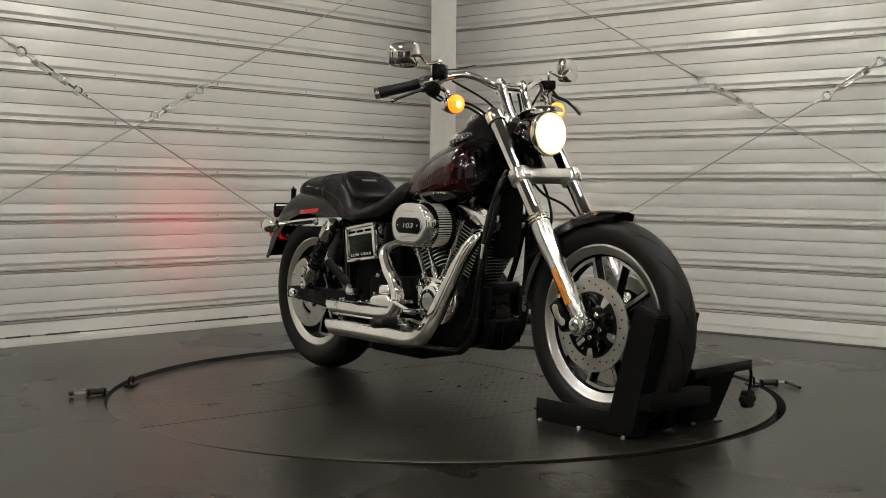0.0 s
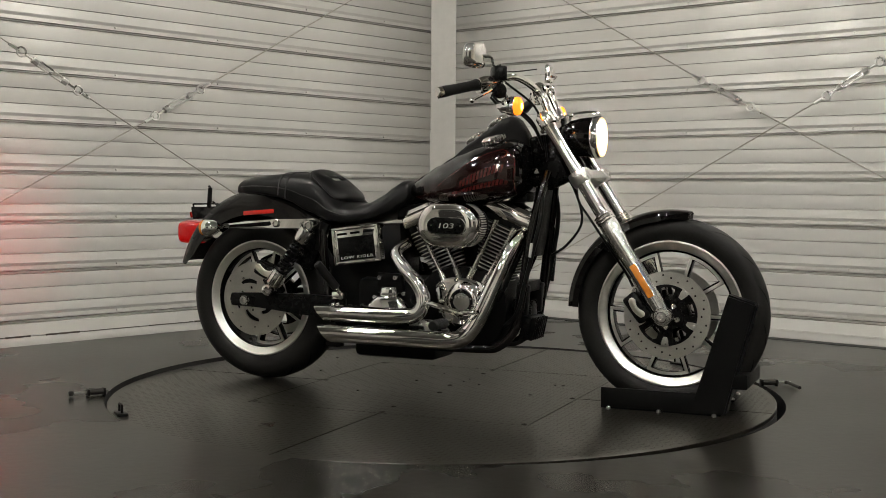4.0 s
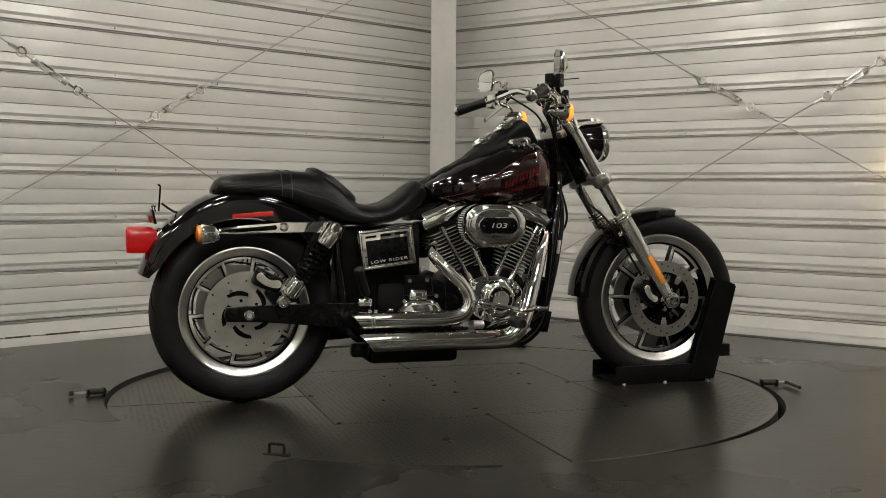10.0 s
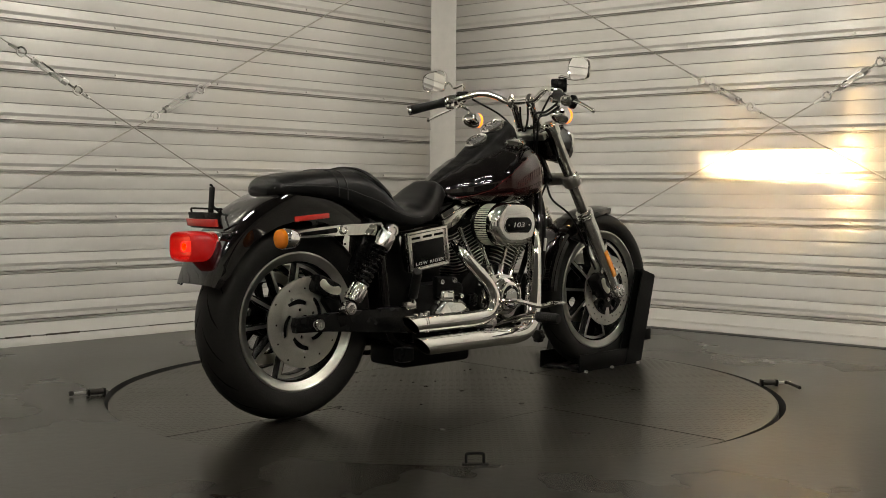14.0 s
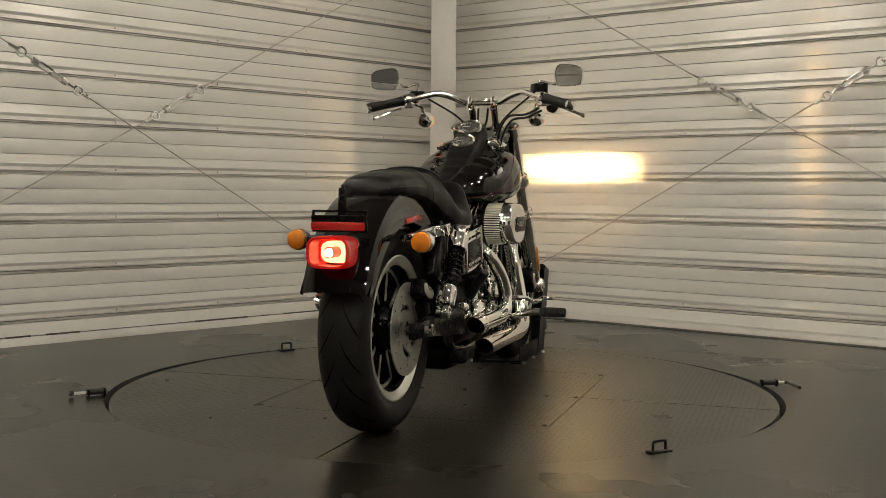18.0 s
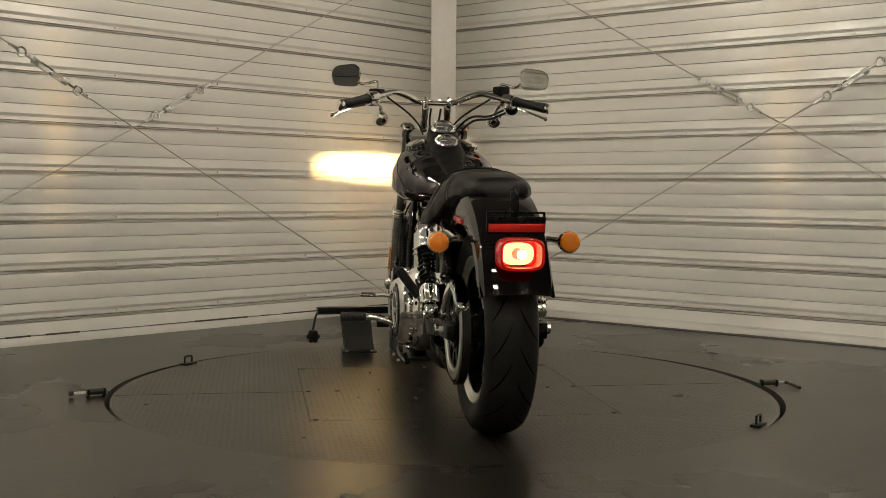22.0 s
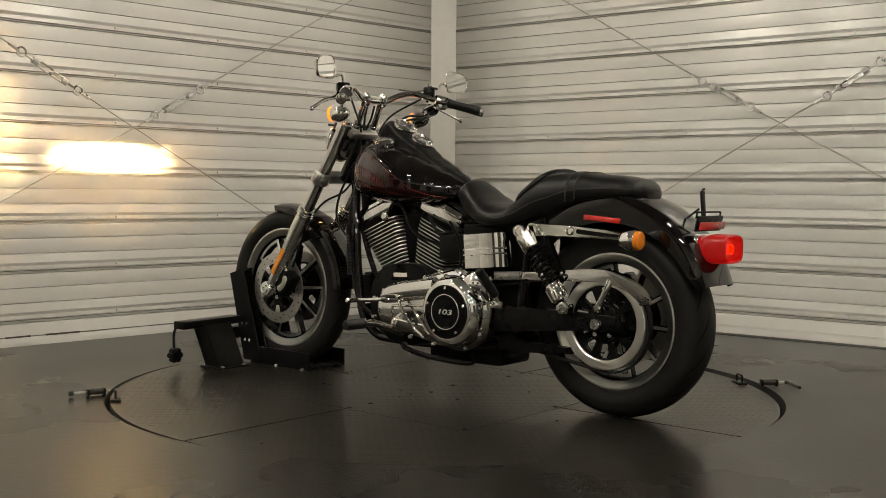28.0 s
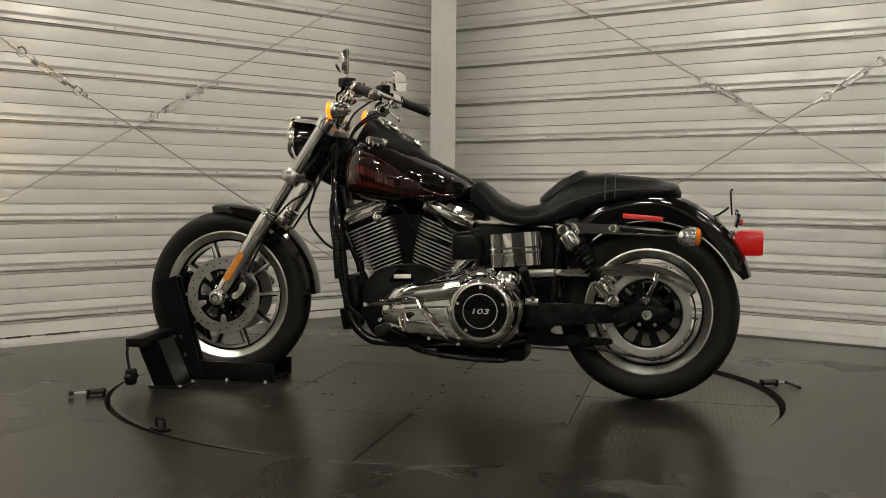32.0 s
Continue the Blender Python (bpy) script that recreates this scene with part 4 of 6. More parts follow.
rf = fender("rear_fender", RX, RZ, 159, 48, rear_r, lambda a: 0.108, lambda a: 0.332 + 0.02 * max(0, (a - 150) / 9), 0.003, PAINT, 48, label="gloss black rear fender")
for s in (-1, 1):
    bm = B()
    box(bm, (-0.739, s * 0.1095, 0.662), (0.142, 0.006, 0.018), (0, -4.5, 0), 0.003)
    part("side_reflector", bm, REDREF, rf, "red side reflector")
    # chrome strut along the fender
    bm = B()
    prof = [(-0.440, 0.640), (-0.470, 0.643), (-0.52, 0.640), (-0.64, 0.637), (-0.78, 0.626), (-0.875, 0.618), (-0.882, 0.604), (-0.875, 0.597), (-0.78, 0.598), (-0.64, 0.602), (-0.54, 0.604), (-0.49, 0.598), (-0.450, 0.600)]
    prism(bm, prof, s * 0.112, s * 0.143, 0.013)
    st = part("fender_strut", bm, CHROME, motorcycle, "chrome fender strut")
    bm = B()
    prism(bm, smooth2([(-0.665, 0.628), (-0.76, 0.619), (-0.850, 0.611), (-0.850, 0.604), (-0.76, 0.606), (-0.665, 0.612), (-0.665, 0.628)], 2)[:-1], s * 0.1422, s * 0.1445, 0.0008)
    part("strut_inset", bm, SATINBLACK, st, "black inset")
    bm = B()
    lathe(bm, [(0.016, 0), (0.016, 0.004), (0.011, 0.007), (0.010, 0.007), (0.008, 0.004), (0.002, 0.004)], (-0.637, s * 0.1425, 0.621), (0, s, 0), 16)
    part("strut_bolt", bm, CHROME, st)
    # rear turn signal
    bm = B()
    c = Vector((-0.895, s * 0.200, 0.600))
    tube(bm, [(-0.865, s * 0.135, 0.608), (-0.875, s * 0.155, 0.606), (-0.885, s * 0.180, 0.602)], [0.012, 0.009, 0.011], 12, 4)
    lathe(bm, [(0.008, -0.035), (0.020, -0.028), (0.029, -0.012), (0.0325, 0.008), (0.0335, 0.026), (0.0310, 0.030)], c, (-1, 0, -0.02), 24)
    sig = part("rear_turn_signal", bm, CHROME, motorcycle, "chrome bullet turn signal with amber lens")
    bm = B()
    lathe(bm, [(0.0310, 0.027), (0.0318, 0.034), (0.0290, 0.042), (0.018, 0.047), (0.004, 0.0485)], c, (-1, 0, -0.02), 24)
    for k in range(3):
        ring(bm, c + Vector((-0.0435 - 0.0015 * k, 0, 0)), (1, 0, 0), 0.024 - 0.008 * k, 0.0016, 20, 6)
    part("lens", bm, AMBER, sig, "amber lens")
    # shock absorber
    u, d = Vector((-0.463, s * 0.178, 0.616)), Vector((-0.645, s * 0.178, 0.366))
    w = (d - u).normalized()
    L = (d - u).length
    bm = B()
    rod(bm, u, d, 0.010, seg=12)
    sh = part("shock_absorber", bm, SATINBLACK, motorcycle, "black coil shock with chrome covers")
    bm = B()
    lathe(bm, [(0.008, 0.014), (0.030, 0.016), (0.0315, 0.022), (0.0315, 0.066), (0.0285, 0.072), (0.010, 0.072)], u, w, 24)
    part("upper_cover", bm, CHROME, sh, "chrome shock cover")
    bm = B()
    lathe(bm, [(0.008, L - 0.092), (0.027, L - 0.090), (0.029, L - 0.084), (0.029, L - 0.034), (0.026, L - 0.026), (0.010, L - 0.024)], u, w, 24)
    part("lower_cover", bm, CHROME, sh, "chrome ribbed shock cup")
    for k in range(8):
        a, e, f = frame_of(w)
        q = u + w * (L - 0.058) + (e * math.cos(k * math.pi / 4) + f * math.sin(k * math.pi / 4)) * 0.029
        bm = B()
        rod(bm, q - w * 0.024, q + w * 0.024, 0.0035, seg=6)
        part("cup_rib", bm, CHROME, sh)
    bm = B()
    a, e, f = frame_of(w)
    coil = []
    for i in range(8 * 14 + 1):
        t = i / (8 * 14)
        an = 2 * math.pi * 8 * t
        coil.append(u + w * (0.07 + (L - 0.165) * t) + (e * math.cos(an) + f * math.sin(an)) * 0.0235)
    tube(bm, coil, 0.0048, 6, 1)
    part("spring", bm, SATINBLACK, sh, "black coil spring")
    for q in (u, d):
        bm = B()
        lathe(bm, [(0.021, -0.02), (0.023, -0.016), (0.023, 0.016), (0.020, 0.021), (0.013, 0.022), (0.011, 0.018), (0.003, 0.018)], q, (0, s, 0), 20)
        part("shock_eye", bm, CHROME, sh, "chrome mounting eye")

# ---- tail ----
bm = B()
loops = []
for x, hy, z0, z1 in ((-1.020, 0.050, 0.550, 0.612), (-1.045, 0.060, 0.535, 0.622), (-1.060, 0.058, 0.533, 0.620)):
    loops.append([Vector((x, hy * math.copysign(abs(math.cos(t)) ** 0.6, math.cos(t)), (z0 + z1) / 2 + (z1 - z0) / 2 * math.copysign(abs(math.sin(t)) ** 0.6, math.sin(t)))) for t in [2 * math.pi * i / 28 for i in range(28)]])
rings(bm, loops)
tail = part("tail_lamp", bm, CHROME, motorcycle, "lit red tail lamp in chrome housing")

def lens_loop(x, hy, hz, e=0.55, k=36):
    return [Vector((x, hy * math.copysign(abs(math.cos(t)) ** e, math.cos(t)), 0.574 + hz * math.copysign(abs(math.sin(t)) ** e, math.sin(t)))) for t in [2 * math.pi * i / k for i in range(k)]]


# the lens has a round opening, down which the bulb shines straight back
bm = B()
rings(bm, [lens_loop(x, 0.068 * f, 0.048 * f) for x, f in ((-1.050, 0.62), (-1.075, 0.88), (-1.099, 0.98), (-1.125, 0.99), (-1.150, 0.97), (-1.159, 0.93), (-1.160, 0.88))] + [lens_loop(-1.156, 0.056, 0.0385), lens_loop(-1.088, 0.051, 0.036)], True, False)
part("tail_lens", bm, TAILLIT, tail, "glowing red lens")
bm = B()
rings(bm, [lens_loop(-1.088, 0.052, 0.037), lens_loop(-1.0915, 0.050, 0.035), lens_loop(-1.0920, 0.0160, 0.0160, 1.0), lens_loop(-1.148, 0.0160, 0.0160, 1.0), lens_loop(-1.148, 0.0143, 0.0143, 1.0), lens_loop(-1.100, 0.0143, 0.0143, 1.0)], True, False)
part("tail_glow", bm, TAILMID, tail, "glowing red reflector")
bm = B()
rings(bm, [lens_loop(-1.0930, 0.0165, 0.0165, 1.0), lens_loop(-1.0932, 0.046, 0.031, 0.7), lens_loop(-1.0924, 0.047, 0.032, 0.7)], True, False)
part("tail_core", bm, TAILCORE, tail, "white-hot middle of red lamp")
bm = B()
lathe(bm, [(0.0138, 0.0), (0.0136, 0.002), (0.002, 0.002)], (-1.098, 0, 0.574), (-1, 0, 0), 24)
part("tail_bulb", bm, TAILHOT, tail, "bright bulb behind red lens")
bm = B()
box(bm, (-1.082, -0.0, 0.647), (0.010, 0.165, 0.024), (0, -12, 0), 0.003)
part("tail_reflector", bm, REDREF, motorcycle, "red reflector bar")
bm = B()
box(bm, (-1.070, 0, 0.654), (0.008, 0.172, 0.050), (0, -12, 0), 0.002)
for y in (-0.082, 0.082):
    box(bm, (-1.068, y, 0.680), (0.004, 0.008, 0.020), (0, -12, 0), 0.001)
box(bm, (-1.066, 0, 0.690), (0.004, 0.172, 0.006), (0, -12, 0), 0.001)
pb = part("plate_bracket", bm, SATINBLACK, motorcycle, "black licence plate bracket")
bm = B()
box(bm, (-1.048, 0.0, 0.715), (0.006, 0.026, 0.085), (0, 4, 0), 0.002)
tube(bm, [(-1.044, 0, 0.755), (-1.048, 0, 0.764), (-1.054, 0, 0.762)], 0.003, 6, 3)
part("bracket_tab", bm, SATINBLACK, pb, "upright black tab")
bm = B()
tube(bm, [(-1.04, 0.01, 0.70), (-1.02, 0.012, 0.685), (-1.00, 0.01, 0.672), (-0.985, 0, 0.668)], 0.004, 8, 5)
part("tail_wire", bm, PLASTIC, motorcycle, "thin black wire")
# ---- seat ----
def spine(points, x):
    for (x0, z0), (x1, z1) in zip(points, points[1:]):
        if x0 <= x <= x1:
            t = (x - x0) / (x1 - x0)
            t = t * t * (3 - 2 * t) * 0.5 + t * 0.5
            return z0 + (z1 - z0) * t
    return points[0][1] if x < points[0][0] else points[-1][1]


SEAT_TOP = [(-0.872, 0.757), (-0.860, 0.778), (-0.84, 0.793), (-0.77, 0.806), (-0.69, 0.812), (-0.618, 0.819), (-0.54, 0.816), (-0.490, 0.812), (-0.45, 0.788), (-0.40, 0.735), (-0.36, 0.703), (-0.30, 0.697), (-0.25, 0.710), (-0.205, 0.738), (-0.16, 0.776), (-0.135, 0.790), (-0.115, 0.786), (-0.104, 0.760)]
SEAT_LOW = [(-0.872, 0.744), (-0.75, 0.742), (-0.66, 0.733), (-0.60, 0.718), (-0.50, 0.676), (-0.415, 0.645), (-0.33, 0.636), (-0.25, 0.648), (-0.17, 0.676), (-0.125, 0.712), (-0.104, 0.735)]
SEAT_HALF = [(-0.872, 0.050), (-0.85, 0.088), (-0.80, 0.110), (-0.70, 0.122), (-0.58, 0.130), (-0.48, 0.142), (-0.40, 0.160), (-0.32, 0.168), (-0.25, 0.155), (-0.19, 0.125), (-0.14, 0.098), (-0.104, 0.080)]


def seat_loop(x, grow=0.0, k=40):
    zt, zl, h = spine(SEAT_TOP, x) + grow, spine(SEAT_LOW, x) - grow, spine(SEAT_HALF, x) + grow
    pts = []
    for i in range(k):
        t = 2 * math.pi * i / k
        c, s_ = math.cos(t), math.sin(t)
        y = h * math.copysign(abs(c) ** 0.62, c)
        if s_ >= 0:
            z = zl + (zt - zl) * abs(s_) ** 0.75
        else:
            z = zl - 0.015 * abs(s_)
        pts.append(Vector((x, y, z)))
    return pts


bm = B()
xs = [-0.872, -0.868, -0.86, -0.85] + [-0.84 + 0.0175 * i for i in range(42)] + [-0.112, -0.104]
rings(bm, [seat_loop(x) for x in xs])
seat = part("seat", bm, LEATHER, motorcycle, "black stitched two-up seat", 60)
for x in (-0.640, -0.605):
    bm = B()
    lp = seat_loop(x, 0.0012)[0:21]
    tube(bm, lp, 0.0022, 6, 1)
    part("seam", bm, SEAM, seat, "raised stitched seam")
for s in (-1, 1):
    bm = B()
    tube(bm, [Vector((x, s * spine(SEAT_HALF, x) * 0.97, spine(SEAT_LOW, x) + (spine(SEAT_TOP, x) - spine(SEAT_LOW, x)) * 0.34)) for x in [-0.86 + 0.03 * i for i in range(20)]], 0.0024, 6, 2)
    part("seam", bm, SEAM, seat, "raised stitched seam")
# the rider's back pad: a thick rounded cushion with a slot through it
pad_at = Matrix(((0.0, 0.77, 0.638, -0.442), (1.0, 0.0, 0.0, 0.0), (0.0, -0.638, 0.77, 0.770), (0, 0, 0, 1)))


def pad_loop(hu, hv, h, e=0.6, v0=0.0, taper=0.0, k=56):
    out = []
    for i in range(k):
        t = 2 * math.pi * i / k
        u = hu * math.copysign(abs(math.cos(t)) ** e, math.cos(t))
        v = hv * math.copysign(abs(math.sin(t)) ** e, math.sin(t))
        u *= 1 + taper * v / hv
        out.append(pad_at @ Vector((u, v + v0, h - 1.1 * u * u - 0.014 * max(0, -v / hv) ** 2)))
    return out


bm = B()
rings(bm, [pad_loop(0.114, 0.096, -0.045, taper=0.10), pad_loop(0.120, 0.100, 0.004, taper=0.10), pad_loop(0.116, 0.097, 0.014, taper=0.10), pad_loop(0.104, 0.088, 0.021, taper=0.10), pad_loop(0.080, 0.060, 0.024, taper=0.06),
           pad_loop(0.056, 0.026, 0.024, 0.5, -0.022), pad_loop(0.050, 0.020, 0.022, 0.5, -0.022), pad_loop(0.047, 0.017, 0.016, 0.5, -0.022), pad_loop(0.046, 0.016, -0.012, 0.5, -0.022)], True, False)
part("back_pad", bm, LEATHER, seat, "raised back pad with a slot through it", 60)
bm = B()
box(bm, (0, -0.026, 0.006), (0.070, 0.012, 0.004), (0, 0, 0), 0.001, pad_at)
part("slot_plate", bm, SATIN, seat, "bright metal plate inside slot")
bm = B()
tube(bm, pad_loop(0.1205, 0.1005, 0.006, taper=0.10) + pad_loop(0.1205, 0.1005, 0.006, taper=0.10)[:1], 0.0022, 6, 1)
part("pad_piping", bm, LEATHER, seat, "rolled piping of back pad")

# ---- tank ----
TANK_TOP = [(-0.125, 0.752), (-0.11, 0.772), (-0.07, 0.797), (-0.031, 0.820), (0.045, 0.857), (0.118, 0.890), (0.20, 0.922), (0.253, 0.936), (0.31, 0.941), (0.345, 0.925), (0.365, 0.885), (0.372, 0.840)]
TANK_LOW = [(-0.125, 0.735), (-0.05, 0.712), (0.05, 0.702), (0.16, 0.700), (0.26, 0.706), (0.34, 0.724), (0.365, 0.755), (0.372, 0.795)]
TANK_HALF = [(-0.125, 0.020), (-0.11, 0.045), (-0.07, 0.085), (0.0, 0.142), (0.07, 0.180), (0.14, 0.199), (0.22, 0.203), (0.29, 0.194), (0.335, 0.172), (0.36, 0.135), (0.372, 0.090)]


def tank_point(x, t, grow=0.0):
    """A point of the tank's skin: t runs from 0 (left, level) over the top to 180 (right) and under to 360."""
    zt, zl, h = spine(TANK_TOP, x) + grow, spine(TANK_LOW, x) - grow, spine(TANK_HALF, x) + grow
    zm = zl + (zt - zl) * 0.36
    c, s_ = math.cos(radians(t)), math.sin(radians(t))
    y = h * math.copysign(abs(c) ** 0.70, c)
    z = zm + (zt - zm) * abs(s_) ** 0.85 if s_ >= 0 else zm - (zm - zl) * abs(s_) ** 0.8
    return Vector((x, y, z))


bm = B()
xs = [-0.125, -0.122, -0.117] + [-0.11 + 0.0145 * i for i in range(32)] + [0.350, 0.357, 0.363, 0.368, 0.372]
rings(bm, [[tank_point(x, 360 * i / 56) for i in range(56)] for x in xs])
tank = part("fuel_tank", bm, PAINT, motorcycle, "gloss black teardrop fuel tank with maroon side panels", 60)
for s in (-1, 1):
    # the maroon panel on the flank, a skin just proud of the tank
    def flank(u, v):
        u = min(u, 1.0)
        x = -0.055 + 0.400 * u
        rise = (1 - (1 - u) ** 1.5)
        lo, hi = -46, -30 + 74 * rise ** 0.9 * (1 - 0.25 * max(0, (u - 0.86) / 0.14) ** 2)
        t = lo + (hi - lo) * v
        return tank_point(x, t if s > 0 else 180 - t, 0.0011)
    bm = B()
    g = [[bm.verts.new(flank(i / 30, j / 14)) for j in range(15)] for i in range(31)]
    for i in range(30):
        for j in range(14):
            bm.faces.new((g[i][j], g[i + 1][j], g[i + 1][j + 1], g[i][j + 1]))
    part("tank_panel", bm, MAROON, tank, "dark maroon pearl side panel", 60)
    bm = B()
    tube(bm, [flank(i / 30, 1.0) for i in range(31)] + [flank(1.0, 1 - j / 14) for j in range(1, 15)], 0.0011, 5, 1)
    part("pinstripe", bm, PINSTRIPE, tank, "thin red pinstripe")
    # a maker's mark as plain dark red bars
    bm = B()
    for row, (v0, v1, u0, u1) in enumerate(((0.60, 0.72, 0.52, 0.92), (0.40, 0.52, 0.34, 0.96))):
        count = 12 + 6 * row
        for k in range(count):
            a = u0 + (u1 - u0) * k / count
            b = a + (u1 - u0) / count * 0.72
            q = [flank(a, v0), flank(b, v0), flank(b + 0.012, v1), flank(a + 0.012, v1)]
            n_ = Vector((0, s * 0.0012, 0.0004))
            bm.faces.new([bm.verts.new(p + n_) for p in q])
    tagged(part("tank_mark", bm, TANKMARK, tank, "faint dark red bars on tank flank"), kind="stuff")
    # filler cap and gauge cap
    bm = B()
    c = Vector((0.247, s * 0.098, 0.930))
    lathe(bm, [(0.036, -0.006), (0.041, 0.004), (0.041, 0.012), (0.036, 0.018), (0.024, 0.0205), (0.006, 0.021)], c, (-0.25, s * 0.32, 1), 28)
    for k in range(14):
        w = 2 * math.pi * k / 14
        a, e, f = frame_of(Vector((-0.25, s * 0.32, 1)))
        q = c + (e * math.cos(w) + f * math.sin(w)) * 0.0405
        rod(bm, q, q + a * 0.013, 0.0045, seg=6)
    part("filler_cap", bm, CHROME, tank, "chrome filler cap")

DASH = [(-0.105, 0.786), (-0.06, 0.812), (0.0, 0.845), (0.06, 0.876), (0.095, 0.905), (0.13, 0.932), (0.20, 0.978), (0.255, 1.016), (0.285, 1.026), (0.305, 1.016), (0.33, 0.985), (0.352, 0.945)]
DASH_HALF = [(-0.105, 0.020), (-0.06, 0.034), (0.0, 0.044), (0.06, 0.052), (0.13, 0.062), (0.20, 0.066), (0.26, 0.062), (0.31, 0.050), (0.352, 0.030)]
bm = B()
loops = []
for i in range(34):
    x = -0.105 + 0.457 * i / 33
    z, h, base = spine(DASH, x), spine(DASH_HALF, x), spine(TANK_TOP, x) - 0.02
    loops.append([Vector((x, h * 1.35, base))] + [Vector((x, h * math.copysign(abs(math.cos(w)) ** 0.55, math.cos(w)), base + 0.012 + (z - base - 0.012) * math.sin(w) ** 0.6)) for w in [math.pi * (j + 0.5) / 14 for j in range(14)]] + [Vector((x, -h * 1.35, base))])
rings(bm, loops)
dash = part("dash_console", bm, ENGINE, motorcycle, "matt black tank console with two dials", 50)
SL = Vector((-0.56, 0, 0.83))
for c, r in (((0.228, 0, 1.000), 0.046), ((0.140, 0, 0.942), 0.043)):
    c = Vector(c)
    bm = B()
    lathe(bm, [(r - 0.004, -0.014), (r + 0.003, -0.004), (r + 0.003, 0.006), (r - 0.002, 0.011), (r - 0.006, 0.009), (r - 0.008, 0.004)], c, SL, 32)
    g = part("dial", bm, CHROME, dash, "chrome-ringed dial")
    bm = B()
    lathe(bm, [(r - 0.006, 0.002), (r - 0.007, 0.0045), (0.002, 0.0046)], c, SL, 32)
    part("dial_face", bm, DIAL, dash, "dark dial face")
    bm = B()
    a, e, f = frame_of(SL)
    for k in range(11):
        w = radians(-30 + 24 * k)
        q = c + a * 0.0052 + (e * math.cos(w) + f * math.sin(w)) * (r - 0.013)
        q2 = c + a * 0.0052 + (e * math.cos(w) + f * math.sin(w)) * (r - 0.019)
        rod(bm, q, q2, 0.0011, seg=5)
    rod(bm, c + a * 0.0056, c + a * 0.0056 + (e * 0.7 + f * 0.7) * (r - 0.02), 0.0012, seg=5)
    tagged(part("dial_marks", bm, SILVERTEXT, dash, "pale dial marks"), kind="stuff")

# ---- headlamp ----
HX, HY, HZ = 0.612, -0.022, 0.943                             # the middle of its lens


def headlamp():
    """A black bucket with a chrome ring; a bright strip deep inside throws a flat beam through the slot of the glowing lens."""
    bm = B()
    lathe(bm, [(0.004, -0.138), (0.022, -0.137), (0.043, -0.128), (0.058, -0.104), (0.068, -0.066), (0.0718, -0.020), (0.0718, 0.0), (0.0672, 0.0), (0.0672, -0.020), (0.062, -0.066), (0.053, -0.100), (0.040, -0.121), (0.004, -0.127)], (HX, HY, HZ), (1, 0, 0), 40)
    lamp = part("headlamp", bm, PAINT, motorcycle, "lit round headlamp in gloss black bucket", 50)
    bm = B()
    lathe(bm, [(0.0720, -0.018), (0.0755, -0.013), (0.0755, 0.004), (0.0725, 0.009), (0.0675, 0.009), (0.0675, -0.004), (0.0720, -0.018)], (HX, HY, HZ), (1, 0, 0), 40, False)
    part("trim_ring", bm, CHROME, lamp, "chrome trim ring")
    # the glowing lens in four pieces round the slot
    bm = B()
    hz, hy = 0.0037, 0.0175

    def dome(y, z):
        return Vector((HX + 0.021 - 0.017 * ((y * y + z * z) / 0.0046), HY + y, HZ + z))
    for s in (-1, 1):
        rows = []
        n = 24
        for i in range(n + 1):
            y = -0.0671 + 0.1342 * i / n
            edge = math.sqrt(max(0, 0.0672 ** 2 - y * y))
            rows.append([dome(y, s * (hz + (max(edge, hz) - hz) * j / 8)) for j in range(9)])
        v = [[bm.verts.new(p) for p in row] for row in rows]
        for a, b in zip(v, v[1:]):
            for j in range(8):
                bm.faces.new((a[j], b[j], b[j + 1], a[j + 1]))
    for s in (-1, 1):
        v = [[bm.verts.new(dome(s * (hy + (0.0669 - hy) * i / 6), z)) for z in (-hz, hz)] for i in range(7)]
        for a, b in zip(v, v[1:]):
            bm.faces.new((a[0], b[0], b[1], a[1]))
    part("lens", bm, HEADGLASS, lamp, "glowing headlamp lens", 60)
    # added ring with a weaker, warmer glow, for the light's falloff at the rim
    bm = B()
    ring(bm, (HX + 0.007, HY, HZ), (1, 0, 0), 0.0650, 0.0048, 48, 8)
    part("lens_edge", bm, HEADEDGE, lamp, "dim glowing ring added for warm light at lens rim")
    bm = B()
    box(bm, (HX - 0.112, HY - 0.0030, HZ + 0.0035), (0.002, 0.0260, 0.0064))
    part("bulb", bm, HEADBULB, lamp, "bright bulb strip")
    bm = B()
    lathe(bm, [(0.046, 0.0), (0.044, 0.002), (0.002, 0.002)], (HX - 0.118, HY, HZ), (1, 0, 0), 32)
    part("reflector_bowl", bm, HEADBOWL, lamp, "glowing reflector bowl")
    # eyebrow mount
    bm = B()
    loops = []
    for x, h, z in ((0.470, 0.030, 1.020), (0.500, 0.050, 1.030), (0.540, 0.058, 1.036), (0.580, 0.056, 1.040), (0.610, 0.044, 1.036), (0.628, 0.022, 1.028)):
        loops.append([Vector((x, h * math.cos(w), z - 0.014 + 0.016 * math.sin(w) if math.sin(w) > 0 else z - 0.014)) for w in [2 * math.pi * k / 20 for k in range(20)]])
    rings(bm, loops)
    part("lamp_visor", bm, CHROME, motorcycle, "chrome headlamp mount", 50)
    bm = B()
    box(bm, (0.462, 0, 0.970), (0.036, 0.05, 0.09), (0, 0, 0), 0.01)
    part("lamp_bracket", bm, SATINBLACK, motorcycle)


headlamp()

